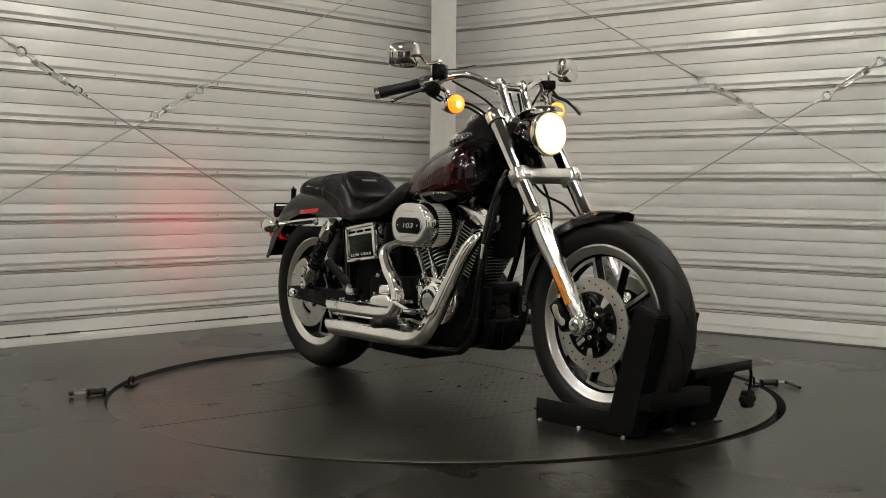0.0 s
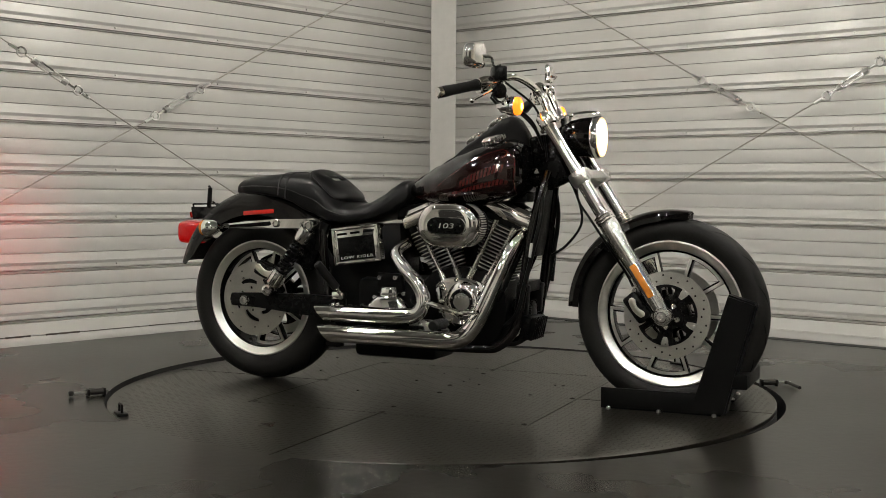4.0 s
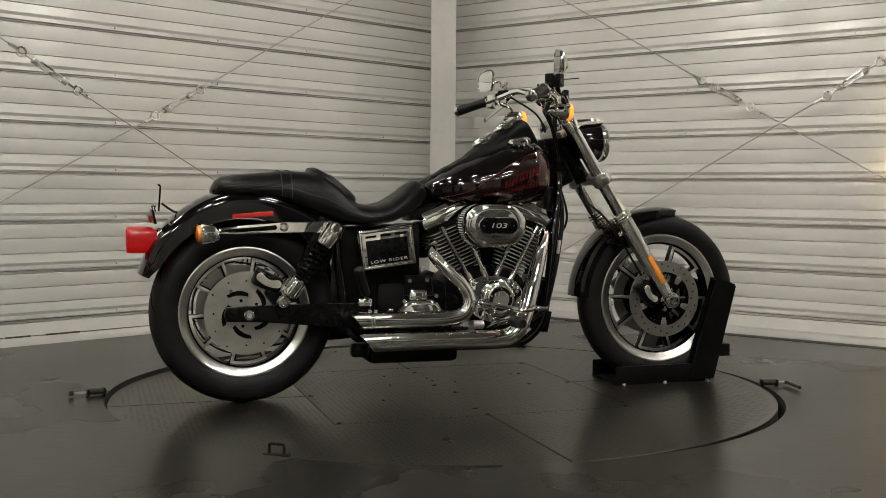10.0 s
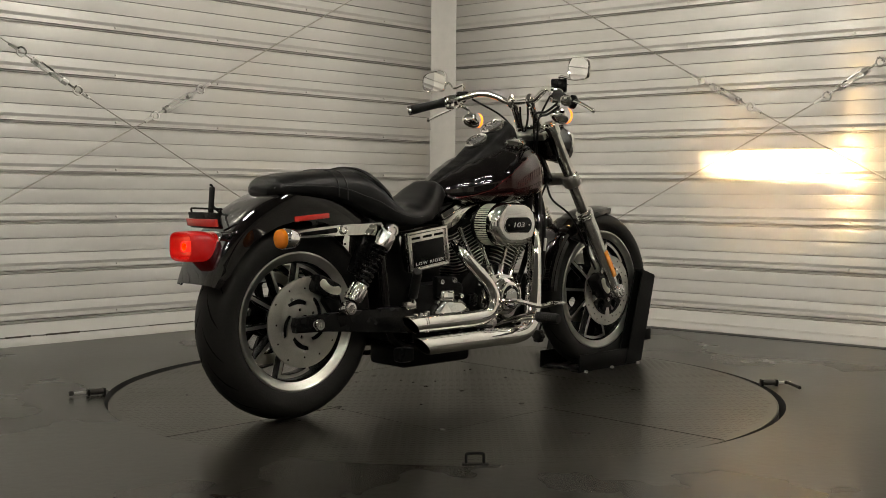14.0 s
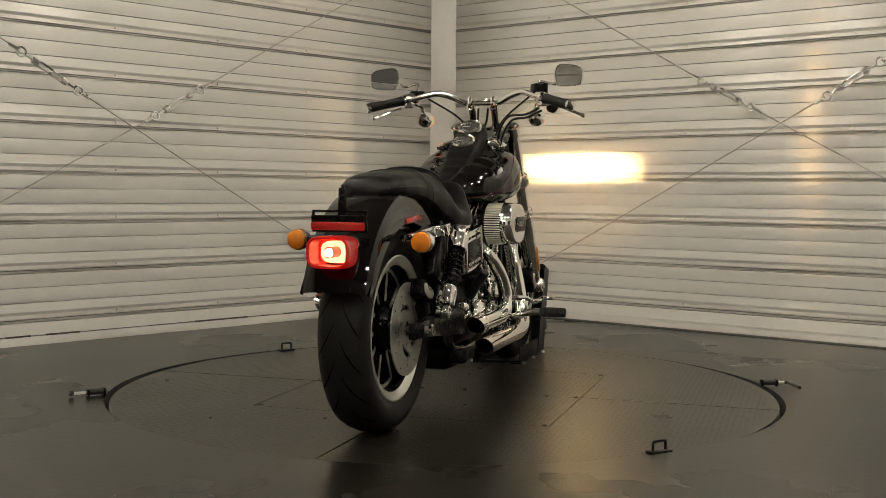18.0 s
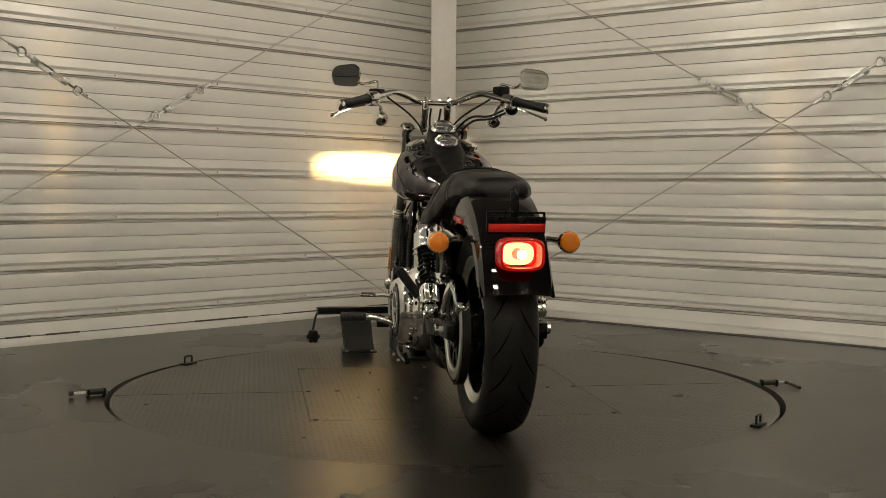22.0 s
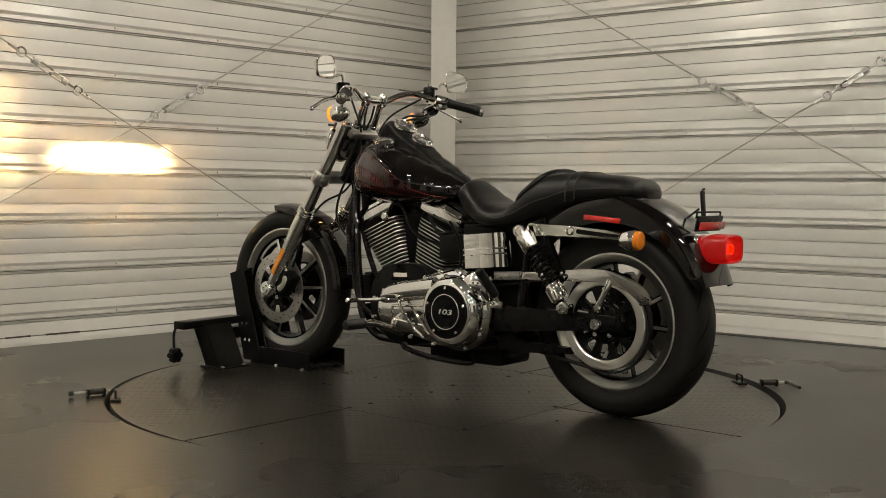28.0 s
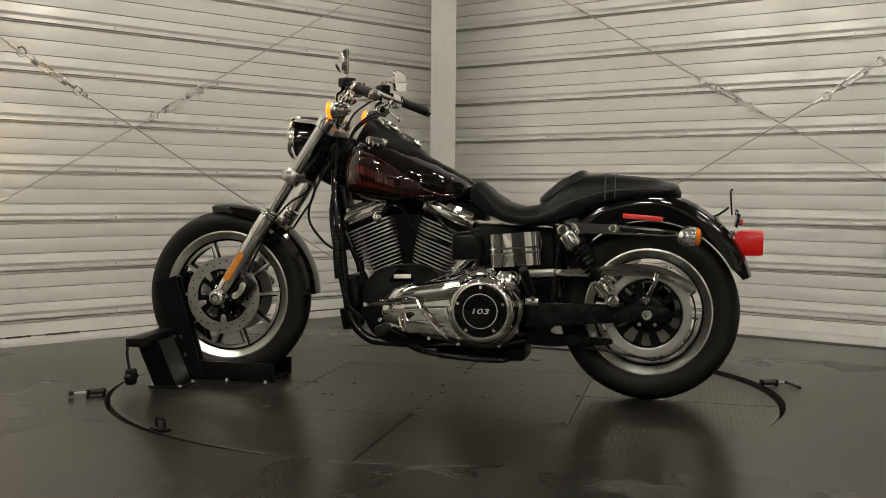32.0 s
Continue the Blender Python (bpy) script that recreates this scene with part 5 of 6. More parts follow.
# ---- handlebar ----
BAR = [(0.180, 0.400, 1.083), (0.235, 0.330, 1.103), (0.300, 0.245, 1.128), (0.345, 0.180, 1.147), (0.372, 0.125, 1.135), (0.392, 0.075, 1.113), (0.396, 0.040, 1.110)]
bm = B()
tube(bm, BAR + [(x, -y, z) for x, y, z in BAR[::-1]], 0.0127, 14, 6)
bar = part("handlebar", bm, CHROME, motorcycle, "chrome pull-back handlebar")
for s in (-1, 1):
    bm = B()
    tube(bm, [(0.452, s * 0.048, 1.000), (0.430, s * 0.048, 1.045), (0.408, s * 0.048, 1.090), (0.398, s * 0.048, 1.106)], [0.020, 0.0175, 0.0175, 0.020], 14, 5)
    ring(bm, (0.396, s * 0.048, 1.110), (0, 1, 0), 0.0195, 0.0105, 24, 10)
    lathe(bm, [(0.024, 0), (0.024, 0.018), (0.020, 0.022)], (0.455, s * 0.048, 0.992), (-0.3, 0, 1), 16)
    part("bar_riser", bm, CHROME, motorcycle, "chrome handlebar riser")
bm = B()
box(bm, (0.396, 0, 1.118), (0.030, 0.085, 0.014), (0, 0, 0), 0.005)
part("riser_cap", bm, CHROME, motorcycle)
for s in (-1, 1):
    g0, g1 = Vector((0.262, s * 0.296, 1.113)), Vector((0.176, s * 0.405, 1.081))
    d = (g1 - g0).normalized()
    bm = B()
    L = (g1 - g0).length
    lathe(bm, [(0.016, 0), (0.0205, 0.004), (0.0195, 0.012), (0.0175, 0.03), (0.0180, L * 0.7), (0.0200, L - 0.012), (0.0195, L - 0.002), (0.012, L)], g0, d, 20)
    grip = part("grip", bm, GRIPRUBBER, bar, "black rubber grip with chrome end")
    bm = B()
    lathe(bm, [(0.0185, L - 0.003), (0.0205, L + 0.002), (0.0200, L + 0.014), (0.012, L + 0.018), (0.002, L + 0.018)], g0, d, 20)
    part("grip_end", bm, CHROME, bar, "chrome grip end")
    # switch housing, lever, reservoir
    bm = B()
    c = g0 - d * 0.022
    lathe(bm, [(0.017, -0.030), (0.0235, -0.026), (0.0250, 0.0), (0.0235, 0.020), (0.018, 0.023)], c, d, 18)
    box(bm, tuple(c + Vector((0.0, 0, -0.018))), (0.040, 0.040, 0.034), (0, 0, s * -52), 0.007)
    sw = part("switch_housing", bm, CHROME, motorcycle, "chrome switch housing")
    for k in range(3):
        bm = B()
        q = c + Vector((-0.022, 0, -0.012 + 0.012 * k)) + d * (0.006 * (k - 1))
        box(bm, tuple(q), (0.008, 0.014, 0.009), (0, 0, s * -52), 0.002)
        part("switch_button", bm, PLASTIC, sw, "black switch button")
    bm = B()
    e = g0 - d * 0.055 + Vector((0.016, 0, 0.010))
    if s < 0:
        box(bm, tuple(e + Vector((0.010, 0, 0.016))), (0.046, 0.060, 0.050), (0, 0, 38), 0.007)
    else:
        box(bm, tuple(e + Vector((0.006, 0, 0.004))), (0.048, 0.050, 0.034), (0, 0, -38), 0.006)
    part("lever_bracket", bm, SATINBLACK, motorcycle, "black brake reservoir" if s < 0 else "black clutch bracket")
    bm = B()
    tube(bm, [tuple(e + Vector((0.020, 0, -0.014))), (0.330, s * 0.285, 1.100), (0.328, s * 0.335, 1.088), (0.314, s * 0.390, 1.067), (0.300, s * 0.432, 1.049)], [0.012, 0.009, 0.0075, 0.0065, 0.0065], 10, 5, flat=0.6)
    ball(bm, (0.299, s * 0.435, 1.048), 0.0090, 12)
    part("hand_lever", bm, CHROME, motorcycle, "chrome hand lever")
    if s < 0:
        bm = B()
        lathe(bm, [(0.020, -0.014), (0.0255, -0.010), (0.0265, 0.004), (0.023, 0.009), (0.004, 0.011)], (0.345, -0.304, 1.089), (0.85, -0.5, -0.1), 24)
        part("round_cap", bm, SATINBLACK, motorcycle, "round black cap of brake lever pivot")
    # front signal
    c = Vector((0.352, s * 0.235, 1.043))
    bm = B()
    lathe(bm, [(0.006, -0.045), (0.018, -0.036), (0.0275, -0.018), (0.0325, 0.004), (0.0335, 0.022), (0.031, 0.026)], c, (1, 0, -0.03), 24)
    tube(bm, [tuple(c + Vector((-0.01, 0, 0.024))), tuple(c + Vector((-0.02, s * 0.005, 0.045))), tuple(g0 - d * 0.05 + Vector((0.01, 0, -0.02)))], [0.010, 0.007, 0.009], 10, 4)
    sg = part("front_turn_signal", bm, CHROME, motorcycle, "chrome bullet turn signal, lit amber")
    bm = B()
    lathe(bm, [(0.0305, 0.022), (0.0315, 0.032), (0.0290, 0.041), (0.018, 0.047), (0.004, 0.049)], c, (1, 0, -0.03), 24)
    part("lens", bm, AMBERLIT, sg, "glowing amber lens")
    bm = B()
    ball(bm, tuple(c + Vector((0.0455, 0, -0.002))), 0.014, 14, (0.35, 1, 1))
    part("bulb", bm, AMBERBULB, sg, "bright amber bulb")
    # mirror
    mc = Vector((0.285, s * 0.381, 1.203))
    yaw = s * 12
    shape = [(-0.054, -0.020), (-0.044, -0.040), (-0.010, -0.044), (0.030, -0.042), (0.052, -0.034), (0.060, -0.006), (0.056, 0.020), (0.036, 0.036), (0.0, 0.043), (-0.034, 0.046), (-0.054, 0.032), (-0.059, 0.004)]
    fine = smooth2(shape + shape[:1], 4)[:-1]
    m = Matrix.Translation(mc) @ pose(0, 0, 0, 0, 1.5, yaw)
    bm = B()
    loops = []
    for x, f in ((-0.0062, 0.91), (-0.0085, 0.94), (-0.0085, 0.98), (-0.005, 1.0), (0.002, 1.0), (0.010, 0.94), (0.017, 0.78), (0.022, 0.5), (0.024, 0.2)):
        loops.append([m @ Vector((x, s * y * f, z * f)) for y, z in fine])
    rings(bm, loops)
    mir = part("mirror", bm, CHROME, motorcycle, "chrome rear-view mirror", 50)
    bm = B()
    bm.faces.new([bm.verts.new(m @ Vector((-0.0066, s * y * 0.91, z * 0.90))) for y, z in fine])
    part("mirror_glass", bm, MIRROR, mir, "mirror glass")
    bm = B()
    tube(bm, [tuple(mc + Vector((0.024, -s * 0.01, -0.004))), tuple(mc + Vector((0.045, -s * 0.035, -0.006))), tuple(mc + Vector((0.040, -s * 0.070, -0.028))), tuple(e + Vector((0.014, 0, 0.050))), tuple(e + Vector((0.006, 0, 0.012)))], 0.0055, 10, 6)
    part("mirror_stem", bm, CHROME, mir, "chrome mirror stem")

# cables and hoses
HOSES = [
    ([(0.33, -0.21, 1.125), (0.39, -0.11, 1.06), (0.41, -0.06, 1.00), (0.42, -0.05, 0.93), (0.43, -0.05, 0.86)], 0.0042),
    ([(0.33, 0.21, 1.125), (0.39, 0.11, 1.06), (0.41, 0.06, 1.00), (0.42, 0.05, 0.93), (0.42, 0.06, 0.80)], 0.0042),
    ([(0.30, -0.26, 1.08), (0.31, -0.20, 1.055), (0.33, -0.13, 1.05), (0.38, -0.08, 1.00), (0.41, -0.06, 0.93)], 0.0048),
    ([(0.30, -0.27, 1.07), (0.31, -0.21, 1.045), (0.34, -0.14, 1.035), (0.39, -0.09, 0.98), (0.42, -0.06, 0.90)], 0.0048),
    ([(0.41, 0.02, 1.09), (0.42, 0.025, 1.04), (0.43, 0.02, 0.99)], 0.0045),
    ([(0.41, -0.02, 1.09), (0.42, -0.012, 1.04), (0.43, 0.01, 0.99)], 0.0045),
    ([(0.53, -0.02, 0.785), (0.55, 0.02, 0.74), (0.60, 0.075, 0.70), (0.66, 0.10, 0.62), (0.73, 0.092, 0.50), (0.76, 0.098, 0.43)], 0.0045),
    ([(0.53, -0.02, 0.785), (0.545, -0.04, 0.72), (0.60, -0.085, 0.66), (0.66, -0.098, 0.58), (0.73, -0.092, 0.48), (0.76, -0.098, 0.43)], 0.0045),
    ([(0.44, 0.06, 0.86), (0.50, 0.08, 0.74), (0.52, 0.08, 0.64), (0.47, 0.07, 0.56), (0.41, 0.08, 0.52)], 0.0050),
]
for pts, r in HOSES:
    bm = B()
    tube(bm, pts, r, 8, 7)
    part("hose", bm, PLASTIC, motorcycle, "thin black cable")
bm = B()
tube(bm, [(0.30, -0.235, 1.165), (0.36, -0.22, 1.160), (0.44, -0.20, 1.168)], 0.0022, 6, 4)
part("wire_end", bm, PLASTIC, motorcycle, "stiff thin black wire")

# ---- frame ----
for s in (-1, 1):
    bm = B()
    tube(bm, [(0.430, s * 0.040, 0.820), (0.415, s * 0.075, 0.740), (0.385, s * 0.105, 0.560), (0.362, s * 0.112, 0.380), (0.340, s * 0.112, 0.265), (0.280, s * 0.108, 0.198), (0.20, s * 0.102, 0.182), (-0.05, s * 0.100, 0.182), (-0.30, s * 0.105, 0.200), (-0.40, s * 0.115, 0.260), (-0.43, s * 0.115, 0.42), (-0.45, s * 0.112, 0.60)], 0.0165, 14, 6)
    part("frame_tube", bm, PAINT, motorcycle, "gloss black frame tube")
    bm = B()
    prism(bm, [(-0.330, 0.350), (-0.330, 0.255), (-0.400, 0.265), (-0.700, 0.292), (-0.835, 0.296), (-0.842, 0.320), (-0.835, 0.345), (-0.700, 0.350), (-0.500, 0.352)], s * 0.128, s * 0.158, 0.006)
    part("swingarm", bm, SATINBLACK, motorcycle, "black swingarm")
    bm = B()
    box(bm, (-0.50, s * 0.110, 0.55), (0.10, 0.03, 0.20), (0, 24, 0), 0.008)
    part("frame_plate", bm, SATINBLACK, motorcycle)
bm = B()
prism(bm, [(-0.330, 0.345), (-0.330, 0.195), (-0.42, 0.190), (-0.640, 0.205), (-0.640, 0.225), (-0.42, 0.230)], 0.100, 0.132, 0.005)
part("belt_cover", bm, SATINBLACK, motorcycle, "black lower belt cover")
bm = B()
tube(bm, [(0.42, 0, 0.80), (0.25, 0, 0.77), (0.05, 0, 0.735), (-0.15, 0, 0.70), (-0.42, 0, 0.64)], 0.024, 12, 5)
part("backbone_tube", bm, SATINBLACK, motorcycle)
bm = B()
prism(bm, [(-0.13, 0.63), (-0.42, 0.615), (-0.43, 0.36), (-0.34, 0.22), (-0.12, 0.22)], -0.085, 0.085, 0.015)
part("battery_box", bm, ENGINE, motorcycle, "black battery box")

# belt guard
bm = B()
fine = smooth2([(-0.425, 0.470), (-0.52, 0.478), (-0.62, 0.488), (-0.70, 0.495), (-0.772, 0.496), (-0.84, 0.478), (-0.895, 0.446), (-0.932, 0.405)], 5)
n = len(fine)
lowr = [(x + 0.022 * (i / n) ** 2, z - 0.020 - 0.022 * math.sin(math.pi * i / n)) for i, (x, z) in enumerate(fine)]
prism(bm, fine + lowr[::-1], 0.106, 0.144, 0.009)
part("belt_guard", bm, CHROME, motorcycle, "chrome upper belt guard", 60)
bm = B()
tube(bm, [(-0.795, 0.140, 0.462), (-0.785, 0.152, 0.430), (-0.768, 0.156, 0.395), (-0.757, 0.156, 0.372)], [0.013, 0.010, 0.010, 0.012], 10, 5, flat=0.5)
lathe(bm, [(0.014, 0), (0.014, 0.012), (0.010, 0.016), (0.003, 0.016)], (-0.757, 0.150, 0.370), (0, 1, 0), 14)
part("guard_stay", bm, CHROME, motorcycle, "curved chrome stay of belt guard")
bm = B()
prism(bm, [(-0.31, 0.468), (-0.44, 0.474), (-0.44, 0.446), (-0.31, 0.436)], 0.112, 0.134, 0.007)
part("guard_bar", bm, SATIN, motorcycle)

# rear caliper
bm = B()
m = pose(-0.690, -0.112, 0.432, 0, 24, 0)
box(bm, (0, 0, 0), (0.105, 0.060, 0.060), (0, 0, 0), 0.014, m)
box(bm, (0.05, 0.0, -0.04), (0.08, 0.040, 0.050), (0, 30, 0), 0.010, m)
cal = part("rear_caliper", bm, SATINBLACK, motorcycle, "black rear brake caliper")
bm = B()
for bx, bz, br in [(0.0040 * k, -0.004 + 0.008 * (k / 8) ** 2, 0.0122 + 0.0018 * (k / 8) ** 2) for k in range(-8, 9)]:
    lathe(bm, [(br, 0), (br, 0.003), (br - 0.002, 0.0045), (0.001, 0.0045)], m @ Vector((bx, -0.0298, bz)), (0, -1, 0), 18)
part("caliper_badge", bm, BRASSCAP, cal, "pale metal plate")

# ---- engine ----
bm = B()
prism(bm, smooth2([(-0.02, 0.43), (0.05, 0.47), (0.14, 0.475), (0.23, 0.46), (0.285, 0.40), (0.295, 0.30), (0.26, 0.215), (0.16, 0.175), (0.02, 0.175), (-0.05, 0.22), (-0.06, 0.33), (-0.02, 0.43)], 3)[:-1], -0.095, 0.120, 0.012)
part("crankcase", bm, ENGINE, motorcycle, "black engine crankcase")
bm = B()
box(bm, (-0.165, 0, 0.315), (0.27, 0.235, 0.22), (0, 0, 0), 0.03)
box(bm, (-0.150, 0, 0.165), (0.34, 0.19, 0.085), (0, 0, 0), 0.02)
part("gearbox", bm, ENGINE, motorcycle, "black gearbox and sump")


def fin_plate(m, hx, hy, t=0.0042):
    """A rounded cooling fin with bright edges."""
    bm = B()
    r = 0.030
    out = []
    for cx, cy, a0 in ((hx - r, hy - r, 0), (-hx + r, hy - r, 90), (-hx + r, -hy + r, 180), (hx - r, -hy + r, 270)):
        for k in range(5):
            w = radians(a0 + 22.5 * k)
            out.append((cx + r * math.cos(w), cy + r * math.sin(w)))
    up = [bm.verts.new(m @ Vector((x, y, t / 2))) for x, y in out]
    lo = [bm.verts.new(m @ Vector((x, y, -t / 2))) for x, y in out]
    bm.faces.new(up)
    bm.faces.new(lo[::-1])
    for i in range(len(out)):
        j = (i + 1) % len(out)
        bm.faces.new((up[j], up[i], lo[i], lo[j])).material_index = 1
    return bm


def cylinder(lean, name, label):
    """A finned cylinder with its head and rocker box, leaning from the crank."""
    base = pose(0.14, 0, 0.262, 0, lean, 0)
    bm = B()
    lathe(bm, [(0.060, 0.14), (0.060, 0.42)], base @ Vector((0, 0, 0)), base.to_3x3() @ Vector((0, 0, 1)), 28)
    cyl = part(name, bm, ENGINE, motorcycle, label)
    for k in range(16):
        h = 0.176 + 0.0140 * k
        f = k / 15
        part("fin", fin_plate(base @ Matrix.Translation((0, 0, h)), 0.060 + 0.034 * min(1, f * 1.25), 0.070 + 0.022 * f), [ENGINE, MACHINED], cyl, "", 30)
    bm = B()
    box(bm, (0, 0, 0.404), (0.185, 0.160, 0.030), (0, 0, 0), 0.010, base)
    part("cylinder_head", bm, ENGINE, cyl, "black cylinder head")
    bm = B()
    box(bm, (0, 0, 0.434), (0.208, 0.180, 0.046), (0, 0, 0), 0.012, base)
    rock = part("rocker_box", bm, CHROME, cyl, "chrome rocker box")
    bm = B()
    box(bm, (0, 0, 0.462), (0.186, 0.164, 0.036), (0, 0, 0), 0.018, base)
    part("rocker_cover", bm, CHROME, cyl, "chrome rocker cover")
    for x in (-0.082, 0.082):
        for y in (-0.072, 0.072):
            bm = B()
            bolt(bm, base @ Vector((x, y, 0.453)), base.to_3x3() @ Vector((0, 0, 1)), 0.008, 0.010)
            part("rocker_bolt", bm, CHROME, cyl)
    return base


front_cyl = cylinder(22.5, "front_cylinder", "finned black front cylinder")
rear_cyl = cylinder(-22.5, "rear_cylinder", "finned black rear cylinder")
for base, sg in ((front_cyl, 1), (rear_cyl, -1)):
    for k, (x0, x1) in enumerate(((-0.030, -0.040), (0.028, 0.035))):
        a = base @ Vector((x0 - sg * 0.02, -0.104, 0.165))
        b = base @ Vector((x1, -0.094, 0.405))
        bm = B()
        rod(bm, a, b, 0.0085, seg=12)
        d = (b - a).normalized()
        rod(bm, a, a + d * 0.045, 0.0135, seg=12, bevel=0.003)
        rod(bm, a + d * 0.11, a + d * 0.125, 0.0115, seg=12, bevel=0.003)
        rod(bm, b - d * 0.035, b, 0.012, seg=12, bevel=0.003)
        part("pushrod_tube", bm, CHROME, motorcycle, "chrome pushrod tube")
    bm = B()
    box(bm, (-sg * 0.020, -0.100, 0.150), (0.085, 0.050, 0.034), (0, 0, 0), 0.008, base)
    part("lifter_block", bm, CHROME, motorcycle, "chrome lifter block")
    for x in (-0.045, 0.015):
        bm = B()
        bolt(bm, base @ Vector((x - sg * 0.005, -0.118, 0.168)), base.to_3x3() @ Vector((0, 0, 1)), 0.007, 0.008)
        part("lifter_bolt", bm, CHROME, motorcycle)

# cam cover on the right
bm = B()
prism(bm, smooth2([(0.045, 0.425), (0.11, 0.440), (0.19, 0.432), (0.250, 0.400), (0.262, 0.345), (0.225, 0.290), (0.155, 0.270), (0.085, 0.285), (0.040, 0.335), (0.045, 0.425)], 4)[:-1], -0.138, -0.090, 0.014)
cam_cover = part("cam_cover", bm, CHROME, motorcycle, "chrome cam cover", 50)
bm = B()
lathe(bm, [(0.072, 0.0), (0.070, 0.012), (0.060, 0.022), (0.056, 0.024), (0.056, 0.034), (0.050, 0.038), (0.044, 0.038)], (0.156, -0.134, 0.357), (0, -1, 0), 36)
part("timer_housing", bm, CHROME, cam_cover)
bm = B()
lathe(bm, [(0.044, 0.035), (0.043, 0.040), (0.034, 0.041), (0.032, 0.039)], (0.156, -0.134, 0.357), (0, -1, 0), 32)
part("timer_ring", bm, SATINBLACK, cam_cover, "black timer ring")
bm = B()
lathe(bm, [(0.033, 0.036), (0.031, 0.0405), (0.003, 0.0415)], (0.156, -0.134, 0.357), (0, -1, 0), 28)
part("timer_cap", bm, SATIN, cam_cover, "satin timer cap")
for k in range(5):
    px, pz = polar(0.156, 0.357, 0.0385, 90 + 72 * k)
    bm = B()
    bolt(bm, (px, -0.173, pz), (0, -1, 0), 0.0045, 0.004)
    part("timer_screw", bm, CHROME, cam_cover)
for px, pz in ((0.06, 0.41), (0.12, 0.43), (0.235, 0.395), (0.245, 0.335), (0.06, 0.315), (0.10, 0.285)):
    bm = B()
    bolt(bm, (px, -0.138, pz), (0, -1, 0), 0.007, 0.008)
    part("cover_bolt", bm, CHROME, cam_cover)

# gearbox side cover on the right
bm = B()
prism(bm, [(-0.240, 0.280), (-0.234, 0.322), (-0.206, 0.350), (-0.186, 0.362), (-0.104, 0.362), (-0.082, 0.350), (-0.060, 0.322), (-0.056, 0.280)], -0.172, -0.110, 0.016)
prism(bm, [(-0.190, 0.350), (-0.180, 0.396), (-0.120, 0.396), (-0.110, 0.350)], -0.150, -0.110, 0.012)
part("gearbox_cover", bm, CHROME, motorcycle, "chrome gearbox side cover", 50)
bm = B()
prism(bm, [(-0.20, 0.372), (-0.20, 0.445), (-0.10, 0.445), (-0.09, 0.372)], -0.140, -0.110, 0.008)
part("gearbox_top", bm, ENGINE, motorcycle)
for px, pz, r in ((-0.185, 0.428, 0.010), (-0.120, 0.430, 0.010), (-0.205, 0.355, 0.009), (-0.085, 0.372, 0.009), (-0.255, 0.318, 0.013), (-0.285, 0.312, 0.010), (-0.31, 0.31, 0.015)):
    bm = B()
    lathe(bm, [(r, 0), (r, 0.010), (r * 0.8, 0.014), (r * 0.5, 0.014), (r * 0.45, 0.009), (0.001, 0.009)], (px, -0.138, pz), (0, -1, 0), 12)
    part("gearbox_bolt", bm, CHROME, motorcycle, "chrome bolt")
bm = B()
lathe(bm, [(0.024, 0), (0.024, 0.020), (0.020, 0.024), (0.016, 0.024), (0.015, 0.020), (0.002, 0.020)], (-0.030, -0.135, 0.355), (0, -1, 0), 20)
part("filler_plug", bm, SATINBLACK, motorcycle, "black oil filler plug")

# air cleaner
ITALIC = Matrix(((1.45, 0.22, 0, 0), (0, 0.80, 0, 0), (0, 0, 1, 0), (0, 0, 0, 1)))
def stadium(cx, cz, hx, hz, n=10):
    out = []
    for a0, sx in ((-90, 1), (90, -1)):
        for k in range(n + 1):
            w = radians(a0 + 180 * k / n)
            out.append((cx + sx * (hx - hz) + hz * math.cos(w), cz + hz * math.sin(w)))
    return out


ACX, ACZ = 0.117, 0.628
bm = B()
loops = []
for y, f in ((-0.186, 1.0), (-0.200, 1.0), (-0.214, 0.975), (-0.226, 0.91), (-0.232, 0.80), (-0.2335, 0.66)):
    loops.append([Vector((x, y, z)) for x, z in stadium(ACX, ACZ, 0.120 * f, 0.081 * f)])
rings(bm, loops)
air = part("air_cleaner", bm, CHROME, motorcycle, "chrome oval air cleaner cover with black badge", 60)
bm = B()
prism(bm, stadium(ACX, ACZ, 0.106, 0.068), -0.188, -0.120, 0.0)
part("filter_core", bm, SATINBLACK, air, "dark filter core")
bm = B()
ol = stadium(ACX, ACZ, 0.113, 0.075, 26)
for k in range(0, len(ol)):
    x, z = ol[k]
    rod(bm, (x, -0.184, z), (x, -0.124, z), 0.0026, seg=5)
tagged(part("filter_pleats", bm, BRASSCAP, air, "pleated filter element"), kind="stuff")
bm = B()
prism(bm, stadium(ACX, ACZ, 0.116, 0.078), -0.124, -0.104, 0.004)
part("back_plate", bm, SATINBLACK, air)
bm = B()
prism(bm, stadium(ACX + 0.004, ACZ, 0.073, 0.028), -0.2385, -0.230, 0.002)
badge = part("badge", bm, SATINBLACK, air, "black oval badge with silver number")
bm = B()
prism(bm, stadium(ACX + 0.004, ACZ, 0.076, 0.031), -0.2360, -0.230, 0.0015)
part("badge_rim", bm, CHROME, air)
lettering("badge_number", "103", 0.031, pose(ACX + 0.004, -0.2388, ACZ - 0.0005, 90, 0, 0) @ ITALIC, SILVERTEXT, air, "silver number 103")
for dx in (-0.052, 0.060):
    bm = B()
    bolt(bm, (ACX + dx, -0.2383, ACZ), (0, -1, 0), 0.0035, 0.002)
    part("badge_screw", bm, CHROME, air)

